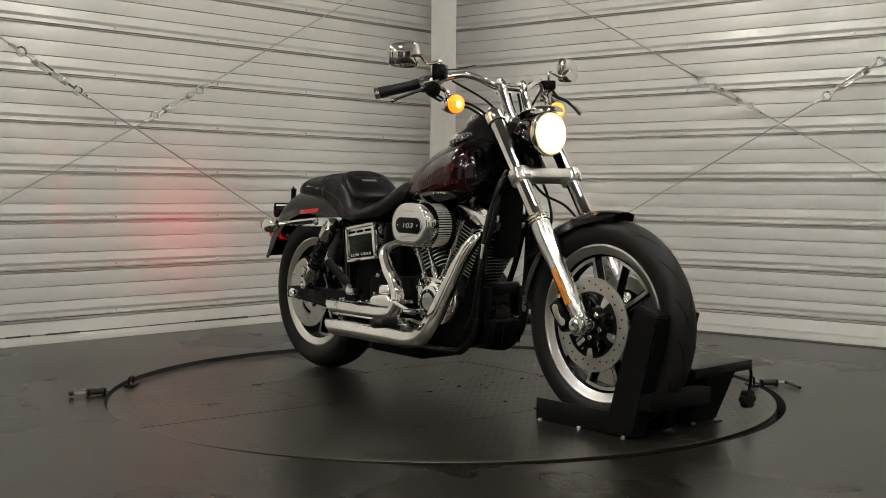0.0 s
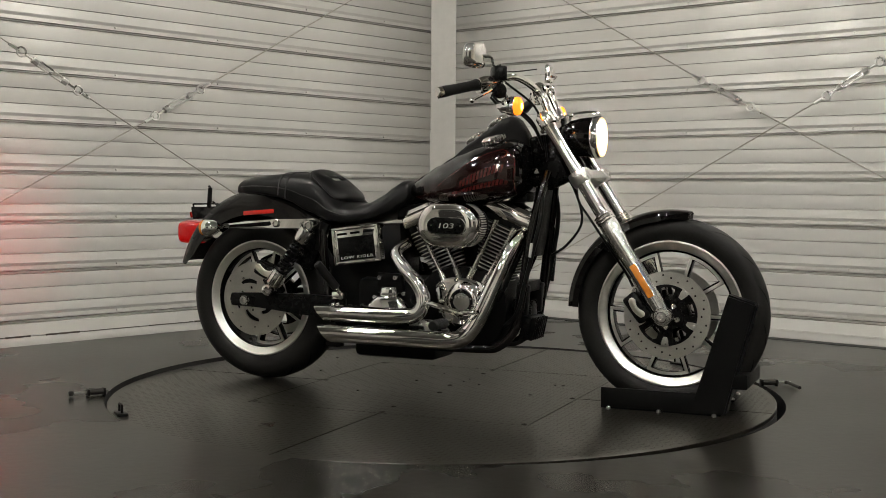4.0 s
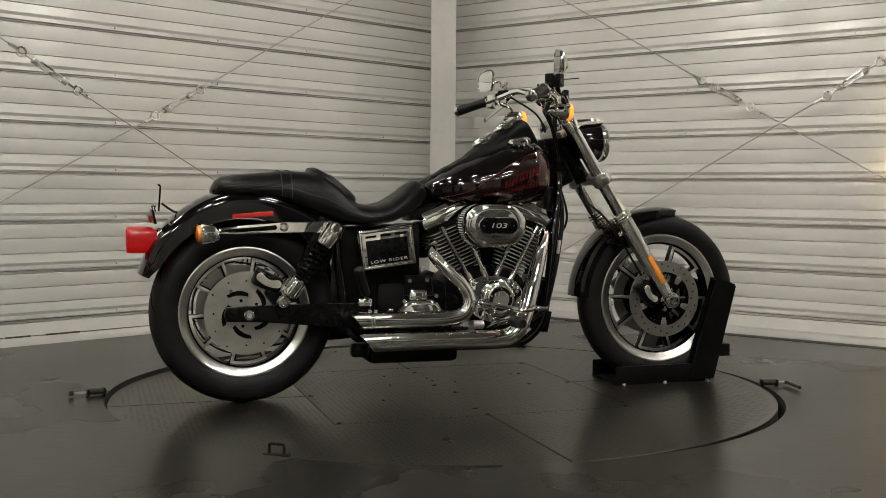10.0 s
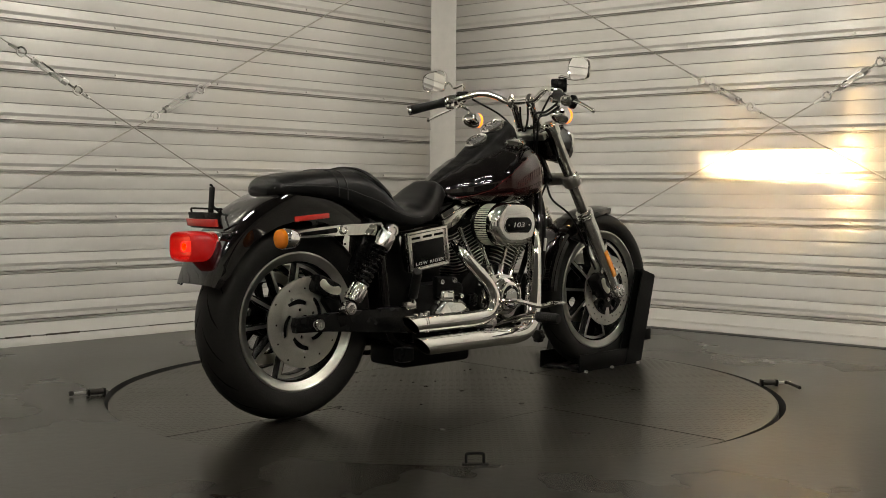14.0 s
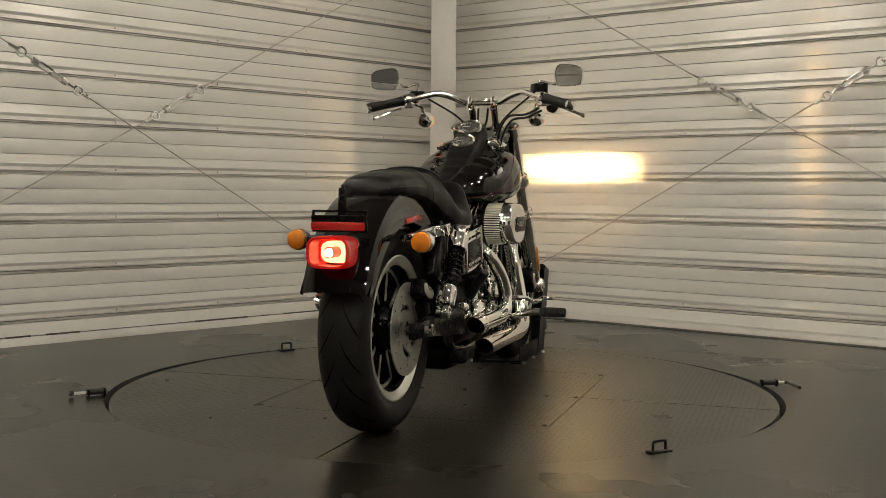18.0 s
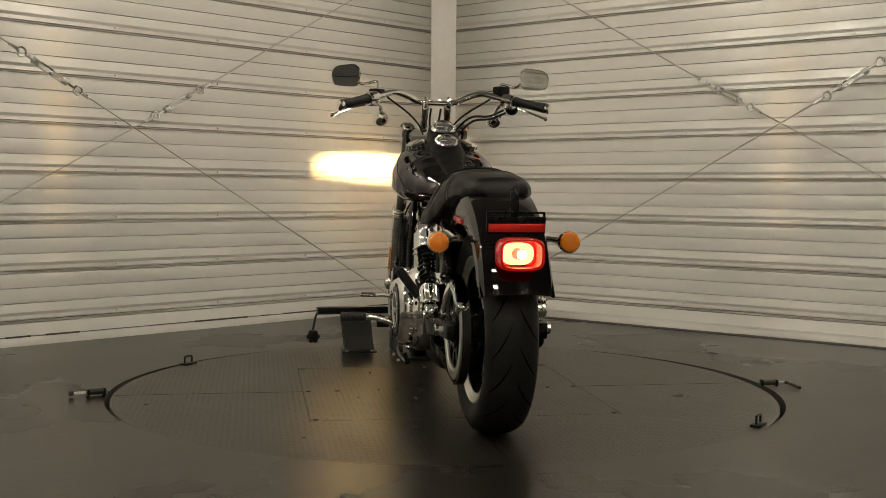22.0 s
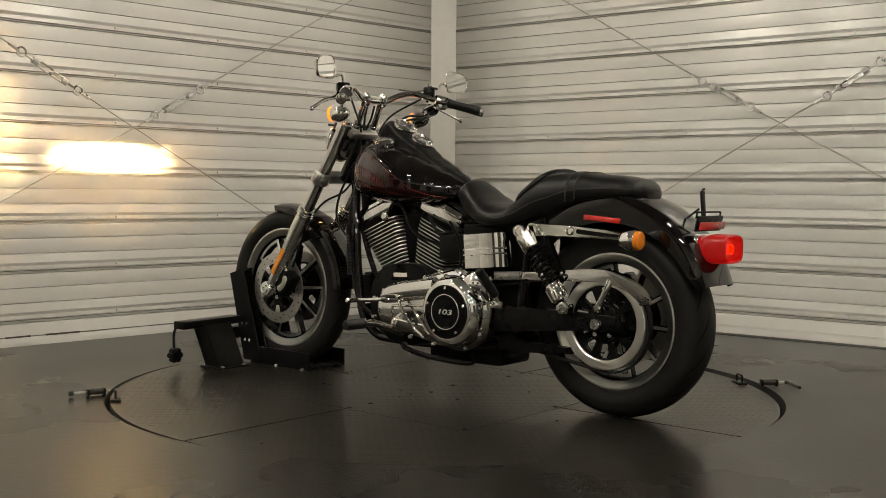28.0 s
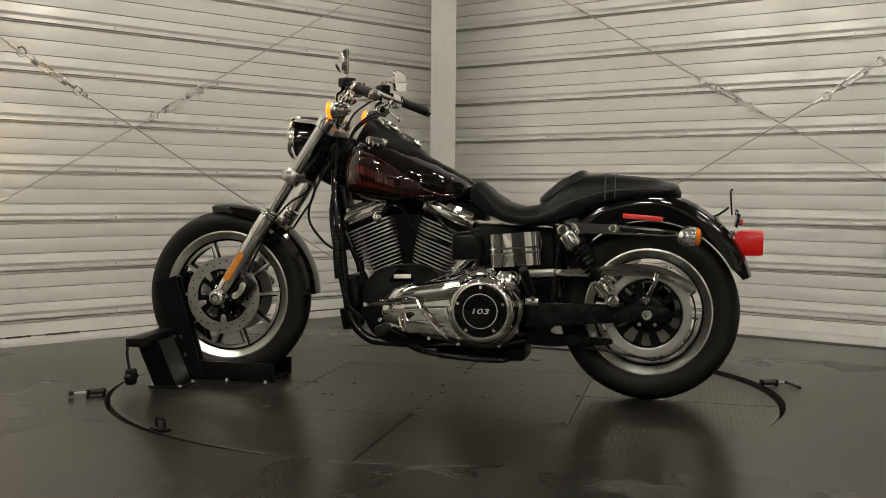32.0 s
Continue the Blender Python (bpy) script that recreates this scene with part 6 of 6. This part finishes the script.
# side panel on the right
tilt = math.degrees(math.atan2(0.019, 0.198))
m = pose(-0.273, -0.150, 0.549, 0, -tilt - 2, 0)
bm = B()
box(bm, (0, 0.012, 0), (0.200, 0.060, 0.142), (0, 0, 0), 0.010, m)
panel = part("side_panel", bm, CHROME, motorcycle, "chrome side panel with black inset and lettering")
bm = B()
for z, hh in ((0.064, 0.012), (-0.064, 0.012)):
    box(bm, (0, -0.019, z), (0.196, 0.008, hh), (0, 0, 0), 0.003, m)
for x in (-0.092, 0.092):
    box(bm, (x, -0.019, 0), (0.012, 0.008, 0.138), (0, 0, 0), 0.003, m)
part("panel_rim", bm, CHROME, panel)
bm = B()
box(bm, (0, -0.0186, -0.012), (0.152, 0.004, 0.088), (0, 0, 0), 0.0015, m)
part("panel_inset", bm, SATINBLACK, panel, "matt black inset")
# black bars on the panel, coloured as the shade inside slots
for x in (-0.055, 0.0, 0.055):
    bm = B()
    box(bm, (x, -0.0190, 0.045), (0.040, 0.003, 0.008), (0, 0, 0), 0.0012, m)
    part("slot_bar", bm, HOLLOWBLACK, panel, "near-black bar drawn for shaded slot")
lettering("panel_lettering", "LOW RIDER", 0.0205, m @ pose(0, -0.0214, -0.045, 90, 0, 0) @ Matrix.Diagonal((1.05, 0.72, 1, 1)), SILVERTEXT, panel, "silver raised lettering", spread=1.25)

# chrome cover on the left
m = pose(-0.290, 0.150, 0.542, 0, 5, 0)
bm = B()
prof = [(0.094, -0.02), (0.094, 0.010), (0.078, 0.024), (0.030, 0.031), (-0.044, 0.031), (-0.082, 0.020), (-0.094, 0.004), (-0.094, -0.02)]
lo = [bm.verts.new(m @ Vector((x, y, -0.060))) for x, y in prof]
hi = [bm.verts.new(m @ Vector((x, y, 0.060))) for x, y in prof]
bm.faces.new(lo)
bm.faces.new(hi[::-1])
for i in range(len(prof)):
    j = (i + 1) % len(prof)
    bm.faces.new((lo[i], lo[j], hi[j], hi[i]))
bmesh.ops.bevel(bm, geom=[e for e in bm.edges if e.is_manifold and e.calc_face_angle() > 0.8], offset=0.006, segments=2, affect="EDGES")
lcover = part("battery_cover", bm, CHROME, motorcycle, "chrome wrap-round battery cover", 50)
for z in (0.006, -0.012):
    bm = B()
    tube(bm, [m @ Vector((x, y + 0.0015, z)) for x, y in prof[1:-1]], 0.0035, 6, 3)
    part("cover_rib", bm, CHROME, lcover)

# primary cover on the left
def hull_outline(c0, r0, c1, r1, n=14):
    """The outline of two discs joined by tangents, c0 ahead of c1."""
    d = math.dist(c0, c1)
    base = math.degrees(math.atan2(c0[1] - c1[1], c0[0] - c1[0]))
    off = math.degrees(math.acos((r1 - r0) / d))
    a = [polar(*c0, r0, base - off + 2 * off * k / n) for k in range(n + 1)]
    b = [polar(*c1, r1, base + off + (360 - 2 * off) * k / n) for k in range(n + 1)]
    return a + b


bm = B()
loops = []
for y, g in ((0.118, 0.0), (0.150, 0.0), (0.165, -0.004), (0.178, -0.012), (0.188, -0.024), (0.194, -0.038), (0.197, -0.056)):
    loops.append([Vector((x, y, z)) for x, z in hull_outline((0.137, 0.309), 0.080 + g, (-0.176, 0.327), 0.153 + g, 22)])
rings(bm, loops)
prim = part("primary_cover", bm, CHROME, motorcycle, "polished chrome primary cover", 60)
bm = B()
ball(bm, (-0.255, 0.150, 0.425), 0.062, 24, (1.0, 0.9, 0.8))
part("starter_bulge", bm, CHROME, prim, "", 60)
bm = B()
tube(bm, [(0.172, 0.166, 0.338), (0.135, 0.182, 0.362), (0.07, 0.190, 0.376), (-0.02, 0.193, 0.390), (-0.10, 0.188, 0.402)], [0.026, 0.036, 0.038, 0.038, 0.040], 20, 7)
part("chain_tunnel", bm, CHROME, prim, "", 60)
bm = B()
loop = [(0.112, 0.322), (-0.035, 0.330), (-0.044, 0.322), (-0.040, 0.268), (-0.030, 0.260), (0.085, 0.272), (0.108, 0.290)]
tube(bm, [(x, 0.198, z) for x, z in smooth2(loop + loop[:1], 4)], 0.0042, 8, 1)
part("inspection_cover", bm, CHROME, prim, "raised edge of inspection panel")
DBX, DBZ = -0.176, 0.322
bm = B()
lathe(bm, [(0.132, -0.030), (0.130, -0.006), (0.125, 0.010), (0.118, 0.022), (0.111, 0.030), (0.104, 0.034), (0.096, 0.034)], (DBX, 0.198, DBZ), (0, 1, 0), 48)
part("derby_rim", bm, CHROME, prim)
bm = B()
lathe(bm, [(0.097, 0.030), (0.096, 0.036), (0.093, 0.0385), (0.002, 0.0405)], (DBX, 0.198, DBZ), (0, 1, 0), 48)
part("derby_cover", bm, SATINBLACK, prim, "black round derby cover")
bm = B()
ring(bm, (DBX, 0.2385, DBZ), (0, 1, 0), 0.062, 0.0014, 48, 6)
part("derby_ring", bm, SILVERTEXT, prim, "thin silver ring")
for k in range(5):
    px, pz = polar(DBX, DBZ, 0.086, 90 + 72 * k)
    bm = B()
    bolt(bm, (px, 0.2365, pz), (0, 1, 0), 0.0062, 0.004)
    part("derby_screw", bm, CHROME, prim)
lettering("derby_number", "103", 0.032, pose(DBX, 0.2388, DBZ - 0.001, 90, 0, 180) @ ITALIC, SILVERTEXT, prim, "silver number 103")
for px, pz in ((0.200, 0.345), (0.205, 0.275), (0.15, 0.380), (0.06, 0.402), (-0.05, 0.436), (0.12, 0.240), (0.02, 0.214), (-0.09, 0.196), (-0.24, 0.195), (-0.305, 0.25), (-0.315, 0.36), (-0.20, 0.468), (-0.12, 0.462)):
    bm = B()
    bolt(bm, (px, 0.190, pz), (0, 1, 0), 0.0085, 0.014)
    part("primary_bolt", bm, CHROME, prim, "chrome bolt")
bm = B()
prism(bm, [(0.20, 0.405), (0.085, 0.410), (0.125, 0.475), (0.155, 0.475)], 0.095, 0.120, 0.004)
part("engine_mount", bm, SATINBLACK, motorcycle)
bm = B()
box(bm, (0.140, 0.122, 0.432), (0.065, 0.004, 0.015), (0, 2, 0), 0.001)
part("serial_plate", bm, BRASSCAP, motorcycle, "small pale metal plate")
bm = B()
lathe(bm, [(0.018, 0), (0.018, 0.010), (0.012, 0.014), (0.004, 0.014)], (0.245, 0.088, 0.650), (0, 1, 0), 14)
part("head_plug", bm, CHROME, motorcycle, "chrome plug")
for pts in ([(0.235, 0.085, 0.655), (0.20, 0.10, 0.70), (0.15, 0.105, 0.69), (0.11, 0.10, 0.62), (0.06, 0.10, 0.58), (-0.05, 0.10, 0.55), (-0.13, 0.10, 0.545)], [(0.02, 0.10, 0.66), (-0.04, 0.115, 0.60), (-0.10, 0.115, 0.60), (-0.15, 0.11, 0.61)], [(-0.10, 0.12, 0.64), (-0.14, 0.12, 0.58), (-0.15, 0.115, 0.50), (-0.13, 0.115, 0.44)]):
    bm = B()
    tube(bm, pts, 0.006, 8, 6)
    part("hose", bm, PLASTIC, motorcycle, "thin black cable")
bm = B()
box(bm, (-0.10, 0.095, 0.545), (0.11, 0.05, 0.10), (0, 0, 0), 0.012)
part("coil_cover", bm, PLASTIC, motorcycle, "black coil cover")
bm = B()
box(bm, (0.14, -0.02, 0.66), (0.10, 0.12, 0.10), (0, 0, 0), 0.02)
part("intake", bm, SATINBLACK, motorcycle, "dark intake body")
bm = B()
prism(bm, [(0.085, 0.660), (0.195, 0.660), (0.165, 0.440), (0.115, 0.440)], -0.050, 0.050, 0.008)
part("intake_manifold", bm, ENGINE, motorcycle, "black intake manifold between cylinders")
bm = B()
prism(bm, [(-0.16, 0.690), (0.05, 0.722), (0.36, 0.745), (0.36, 0.715), (0.10, 0.690), (-0.16, 0.640)], -0.060, 0.060, 0.010)
part("wiring_cover", bm, ENGINE, motorcycle, "black wiring cover under tank")

# exhaust
def pipe(points, radii, y_end, label):
    """A chrome pipe with a slash-cut open end and a dark bore."""
    bm = B()
    path = curve_points(points, 8)
    n = len(path)
    k = len(radii) - 1
    loops, bore = [], []
    u = None
    for i, q in enumerate(path):
        t = (path[min(i + 1, n - 1)] - path[max(i - 1, 0)]).normalized()
        u = frame_of(t)[1] if u is None else (u - t * u.dot(t)).normalized()
        v = t.cross(u)
        s_ = i / (n - 1) * k
        j = min(int(s_), k - 1)
        r = radii[j] + (radii[j + 1] - radii[j]) * (s_ - j)
        for out, rr in ((loops, r), (bore, r - 0.003)):
            loop = []
            for a in range(28):
                p = q + (u * math.cos(2 * math.pi * a / 28) + v * math.sin(2 * math.pi * a / 28)) * rr
                if i == n - 1:
                    p.x -= 0.9 * (p.z - q.z)
                loop.append(p)
            out.append(loop)
    rings(bm, loops + bore[-1:], True, False)
    ob = part("exhaust_pipe", bm, CHROME, motorcycle, label, 50)
    bm = B()
    rings(bm, bore[-14:], True, False)
    part("bore", bm, HOLLOWBLACK, ob, "black bore", 50)
    return ob


P = pipe([(-0.085, -0.110, 0.560), (-0.105, -0.170, 0.525), (-0.060, -0.195, 0.470), (0.000, -0.202, 0.410), (0.022, -0.205, 0.355), (-0.005, -0.205, 0.308), (-0.07, -0.206, 0.294), (-0.20, -0.208, 0.293), (-0.395, -0.212, 0.294)], [0.018, 0.021, 0.0235, 0.025, 0.026, 0.028, 0.031, 0.032, 0.032], 0, "polished chrome upper exhaust pipe")
P = pipe([(0.352, -0.075, 0.605), (0.347, -0.110, 0.588), (0.318, -0.145, 0.525), (0.278, -0.178, 0.415), (0.238, -0.207, 0.310), (0.195, -0.224, 0.245), (0.130, -0.228, 0.222), (0.0, -0.230, 0.221), (-0.365, -0.236, 0.222)], [0.020, 0.022, 0.026, 0.029, 0.031, 0.032, 0.032, 0.032, 0.032], 0, "polished chrome lower exhaust pipe")
bm = B()
rod(bm, (-0.30, -0.20, 0.258), (0.02, -0.20, 0.258), 0.006, seg=8)
part("pipe_bracket", bm, SATINBLACK, motorcycle)
for x in (-0.345, -0.335):
    bm = B()
    ring(bm, (x, -0.210, 0.293), (1, 0, 0), 0.0322, 0.0022, 28, 6)
    part("clamp_band", bm, CHROME, motorcycle)
for x, z in ((-0.345, 0.327), (-0.325, 0.327)):
    bm = B()
    bolt(bm, (x, -0.210, z), (0, -0.3, 1), 0.007, 0.007)
    part("clamp_bolt", bm, CHROME, motorcycle)
bm = B()
box(bm, (-0.370, -0.150, 0.185), (0.06, 0.05, 0.05), (0, 0, 0), 0.01)
part("pipe_hanger", bm, SATINBLACK, motorcycle)

# forward parts between the downtubes
bm = B()
prism(bm, [(0.425, 0.770), (0.404, 0.610), (0.390, 0.520), (0.352, 0.520), (0.368, 0.630), (0.385, 0.770)], -0.050, 0.050, 0.012)
part("frame_cover", bm, ENGINE, motorcycle, "black cover between frame tubes")
for s in (-1, 1):
    bm = B()
    tube(bm, [(0.378, s * 0.080, 0.610), (0.340, s * 0.090, 0.522), (0.300, s * 0.092, 0.435), (0.262, s * 0.090, 0.357)], 0.011, 10, 5)
    part("mount_strut", bm, SATINBLACK, motorcycle, "black engine mount strut")
    bm = B()
    tube(bm, [(0.420, s * 0.070, 0.77), (0.425, s * 0.098, 0.66), (0.402, s * 0.120, 0.53), (0.378, s * 0.128, 0.42), (0.350, s * 0.125, 0.32), (0.300, s * 0.110, 0.27)], 0.0085, 10, 6)
    part("hose", bm, PLASTIC, motorcycle, "black rubber hose")
bm = B()
lathe(bm, [(0.036, 0), (0.039, 0.006), (0.039, 0.075), (0.034, 0.085), (0.020, 0.088)], (0.285, 0, 0.320), (1, 0, 0.05), 28)
for k in range(18):
    w = 2 * math.pi * k / 18
    rod(bm, (0.350, 0.038 * math.cos(w), 0.323 + 0.038 * math.sin(w)), (0.372, 0.036 * math.cos(w), 0.324 + 0.036 * math.sin(w)), 0.004, seg=5)
part("oil_filter", bm, SATINBLACK, motorcycle, "black oil filter")
bm = B()
box(bm, (0.362, 0, 0.262), (0.035, 0.15, 0.085), (0, 12, 0), 0.006)
regulator = part("regulator", bm, SATINBLACK, motorcycle, "black finned regulator")
for k in range(7):
    bm = B()
    box(bm, (0.385, -0.063 + 0.021 * k, 0.257), (0.018, 0.004, 0.080), (0, 12, 0), 0.001)
    part("regulator_fin", bm, SATINBLACK, regulator)
bm = B()
for s in (-1, 1):
    box(bm, (0.352, s * 0.075, 0.365), (0.05, 0.025, 0.11), (0, 5, 0), 0.006)
box(bm, (0.350, 0.0, 0.41), (0.04, 0.16, 0.04), (0, 0, 0), 0.008)
part("electrical_carrier", bm, PLASTIC, motorcycle, "black plastic carrier between frame tubes")
bm = B()
tube(bm, [(0.395, 0.135, 0.62), (0.392, 0.140, 0.52), (0.385, 0.138, 0.42)], 0.013, 10, 8)
sleeve = part("ribbed_sleeve", bm, PLASTIC, motorcycle, "black ribbed cable sleeve")
for k in range(12):
    bm = B()
    ring(bm, (0.394 - 0.0008 * k, 0.138, 0.60 - 0.014 * k), (0, 0, 1), 0.0125, 0.003, 14, 6)
    part("sleeve_rib", bm, PLASTIC, sleeve)
bm = B()
box(bm, (0.400, -0.128, 0.545), (0.010, 0.006, 0.05), (0, 8, 0), 0.001)
part("tube_label", bm, SILVERTEXT, motorcycle, "small pale sticker")

# foot controls
for s in (-1, 1):
    bm = B()
    x, z = (0.150, 0.293) if s < 0 else (0.150, 0.262)
    lathe(bm, [(0.012, 0), (0.0185, 0.003), (0.0185, 0.094), (0.015, 0.100), (0.004, 0.101)], (x, s * 0.308, z), (0, s, 0), 18)
    peg = part("foot_peg", bm, GRIPRUBBER, motorcycle, "black rubber foot peg")
    for k in range(8):
        bm = B()
        ring(bm, (x, s * (0.318 + 0.010 * k), z), (0, 1, 0), 0.0182, 0.0018, 18, 5)
        part("peg_rib", bm, GRIPRUBBER, peg)
    bm = B()
    tube(bm, [(x, s * 0.310, z), (x - 0.004, s * 0.27, z - 0.002), (x - 0.02, s * 0.21, z - 0.02), (x - 0.03, s * 0.13, z - 0.05)], [0.013, 0.014, 0.013, 0.014], 12, 4)
    part("peg_mount", bm, CHROME, peg, "chrome peg mount")
    # passenger peg, folded up
    bm = B()
    a, b = Vector((-0.352, s * 0.175, 0.385)), Vector((-0.330 if s > 0 else -0.395, s * 0.245, 0.480))
    rod(bm, a, b, 0.0165, seg=14, bevel=0.004)
    pp = part("passenger_peg", bm, GRIPRUBBER, motorcycle, "folded black passenger peg")
    bm = B()
    rod(bm, a + (a - b) * 0.18, a, 0.010, seg=10)
    box(bm, tuple(a + Vector((0, -s * 0.03, -0.03))), (0.05, 0.05, 0.03), (0, 0, 0), 0.006)
    part("peg_clevis", bm, CHROME, pp)
bm = B()
tube(bm, [(0.030, -0.150, 0.345), (0.045, -0.235, 0.352), (0.090, -0.262, 0.350), (0.150, -0.270, 0.336), (0.205, -0.275, 0.326), (0.250, -0.300, 0.336)], [0.009, 0.009, 0.009, 0.009, 0.009, 0.010], 10, 6)
box(bm, (0.252, -0.315, 0.338), (0.045, 0.050, 0.014), (0, 0, 0), 0.005)
part("brake_pedal", bm, CHROME, motorcycle, "chrome brake pedal")
bm = B()
tube(bm, [(0.06, 0.225, 0.350), (0.10, 0.250, 0.350), (0.16, 0.262, 0.344), (0.222, 0.268, 0.340)], 0.0075, 10, 5)
rod(bm, (0.225, 0.262, 0.340), (0.225, 0.325, 0.342), 0.0095, seg=12, bevel=0.003)
part("shift_lever", bm, CHROME, motorcycle, "chrome shift lever")
bm = B()
tube(bm, [(0.06, 0.222, 0.350), (0.03, 0.228, 0.305), (-0.01, 0.220, 0.255), (-0.05, 0.205, 0.215)], 0.006, 8, 5)
part("shift_rod", bm, CHROME, motorcycle, "chrome shift rod")
bm = B()
tube(bm, [(0.10, 0.150, 0.180), (0.04, 0.190, 0.165), (-0.08, 0.205, 0.150), (-0.22, 0.200, 0.142), (-0.28, 0.205, 0.150), (-0.285, 0.215, 0.180)], [0.014, 0.011, 0.010, 0.010, 0.008, 0.007], 10, 6)
part("side_stand", bm, SATINBLACK, motorcycle, "folded black side stand")
bm = B()
box(bm, (0.02, -0.165, 0.262), (0.06, 0.05, 0.04), (0, 0, 0), 0.008)
rod(bm, (0.10, -0.14, 0.262), (-0.06, -0.14, 0.262), 0.016, seg=14, bevel=0.004)
part("master_cylinder", bm, SATIN, motorcycle, "satin rear master cylinder")


# ---- what moves ----
def motions():
    """Table, chock and motorcycle turn together at an even pace about the table's axis."""
    times = [float(k) for k in range(33)]
    walk(turntable, [(t, pose(0, 0, 0, 0, 0, FIRST + RATE * t) @ TILT) for t in times])
    walk(chock, [(t, pose(0, 0, 0, 0, 0, FIRST + RATE * t) @ TILT) for t in times])
    walk(motorcycle, [(t, pose(0, 0, 0, 0, 0, FIRST + RATE * t) @ pose(0, CENTRE, 0)) for t in times])


motions()
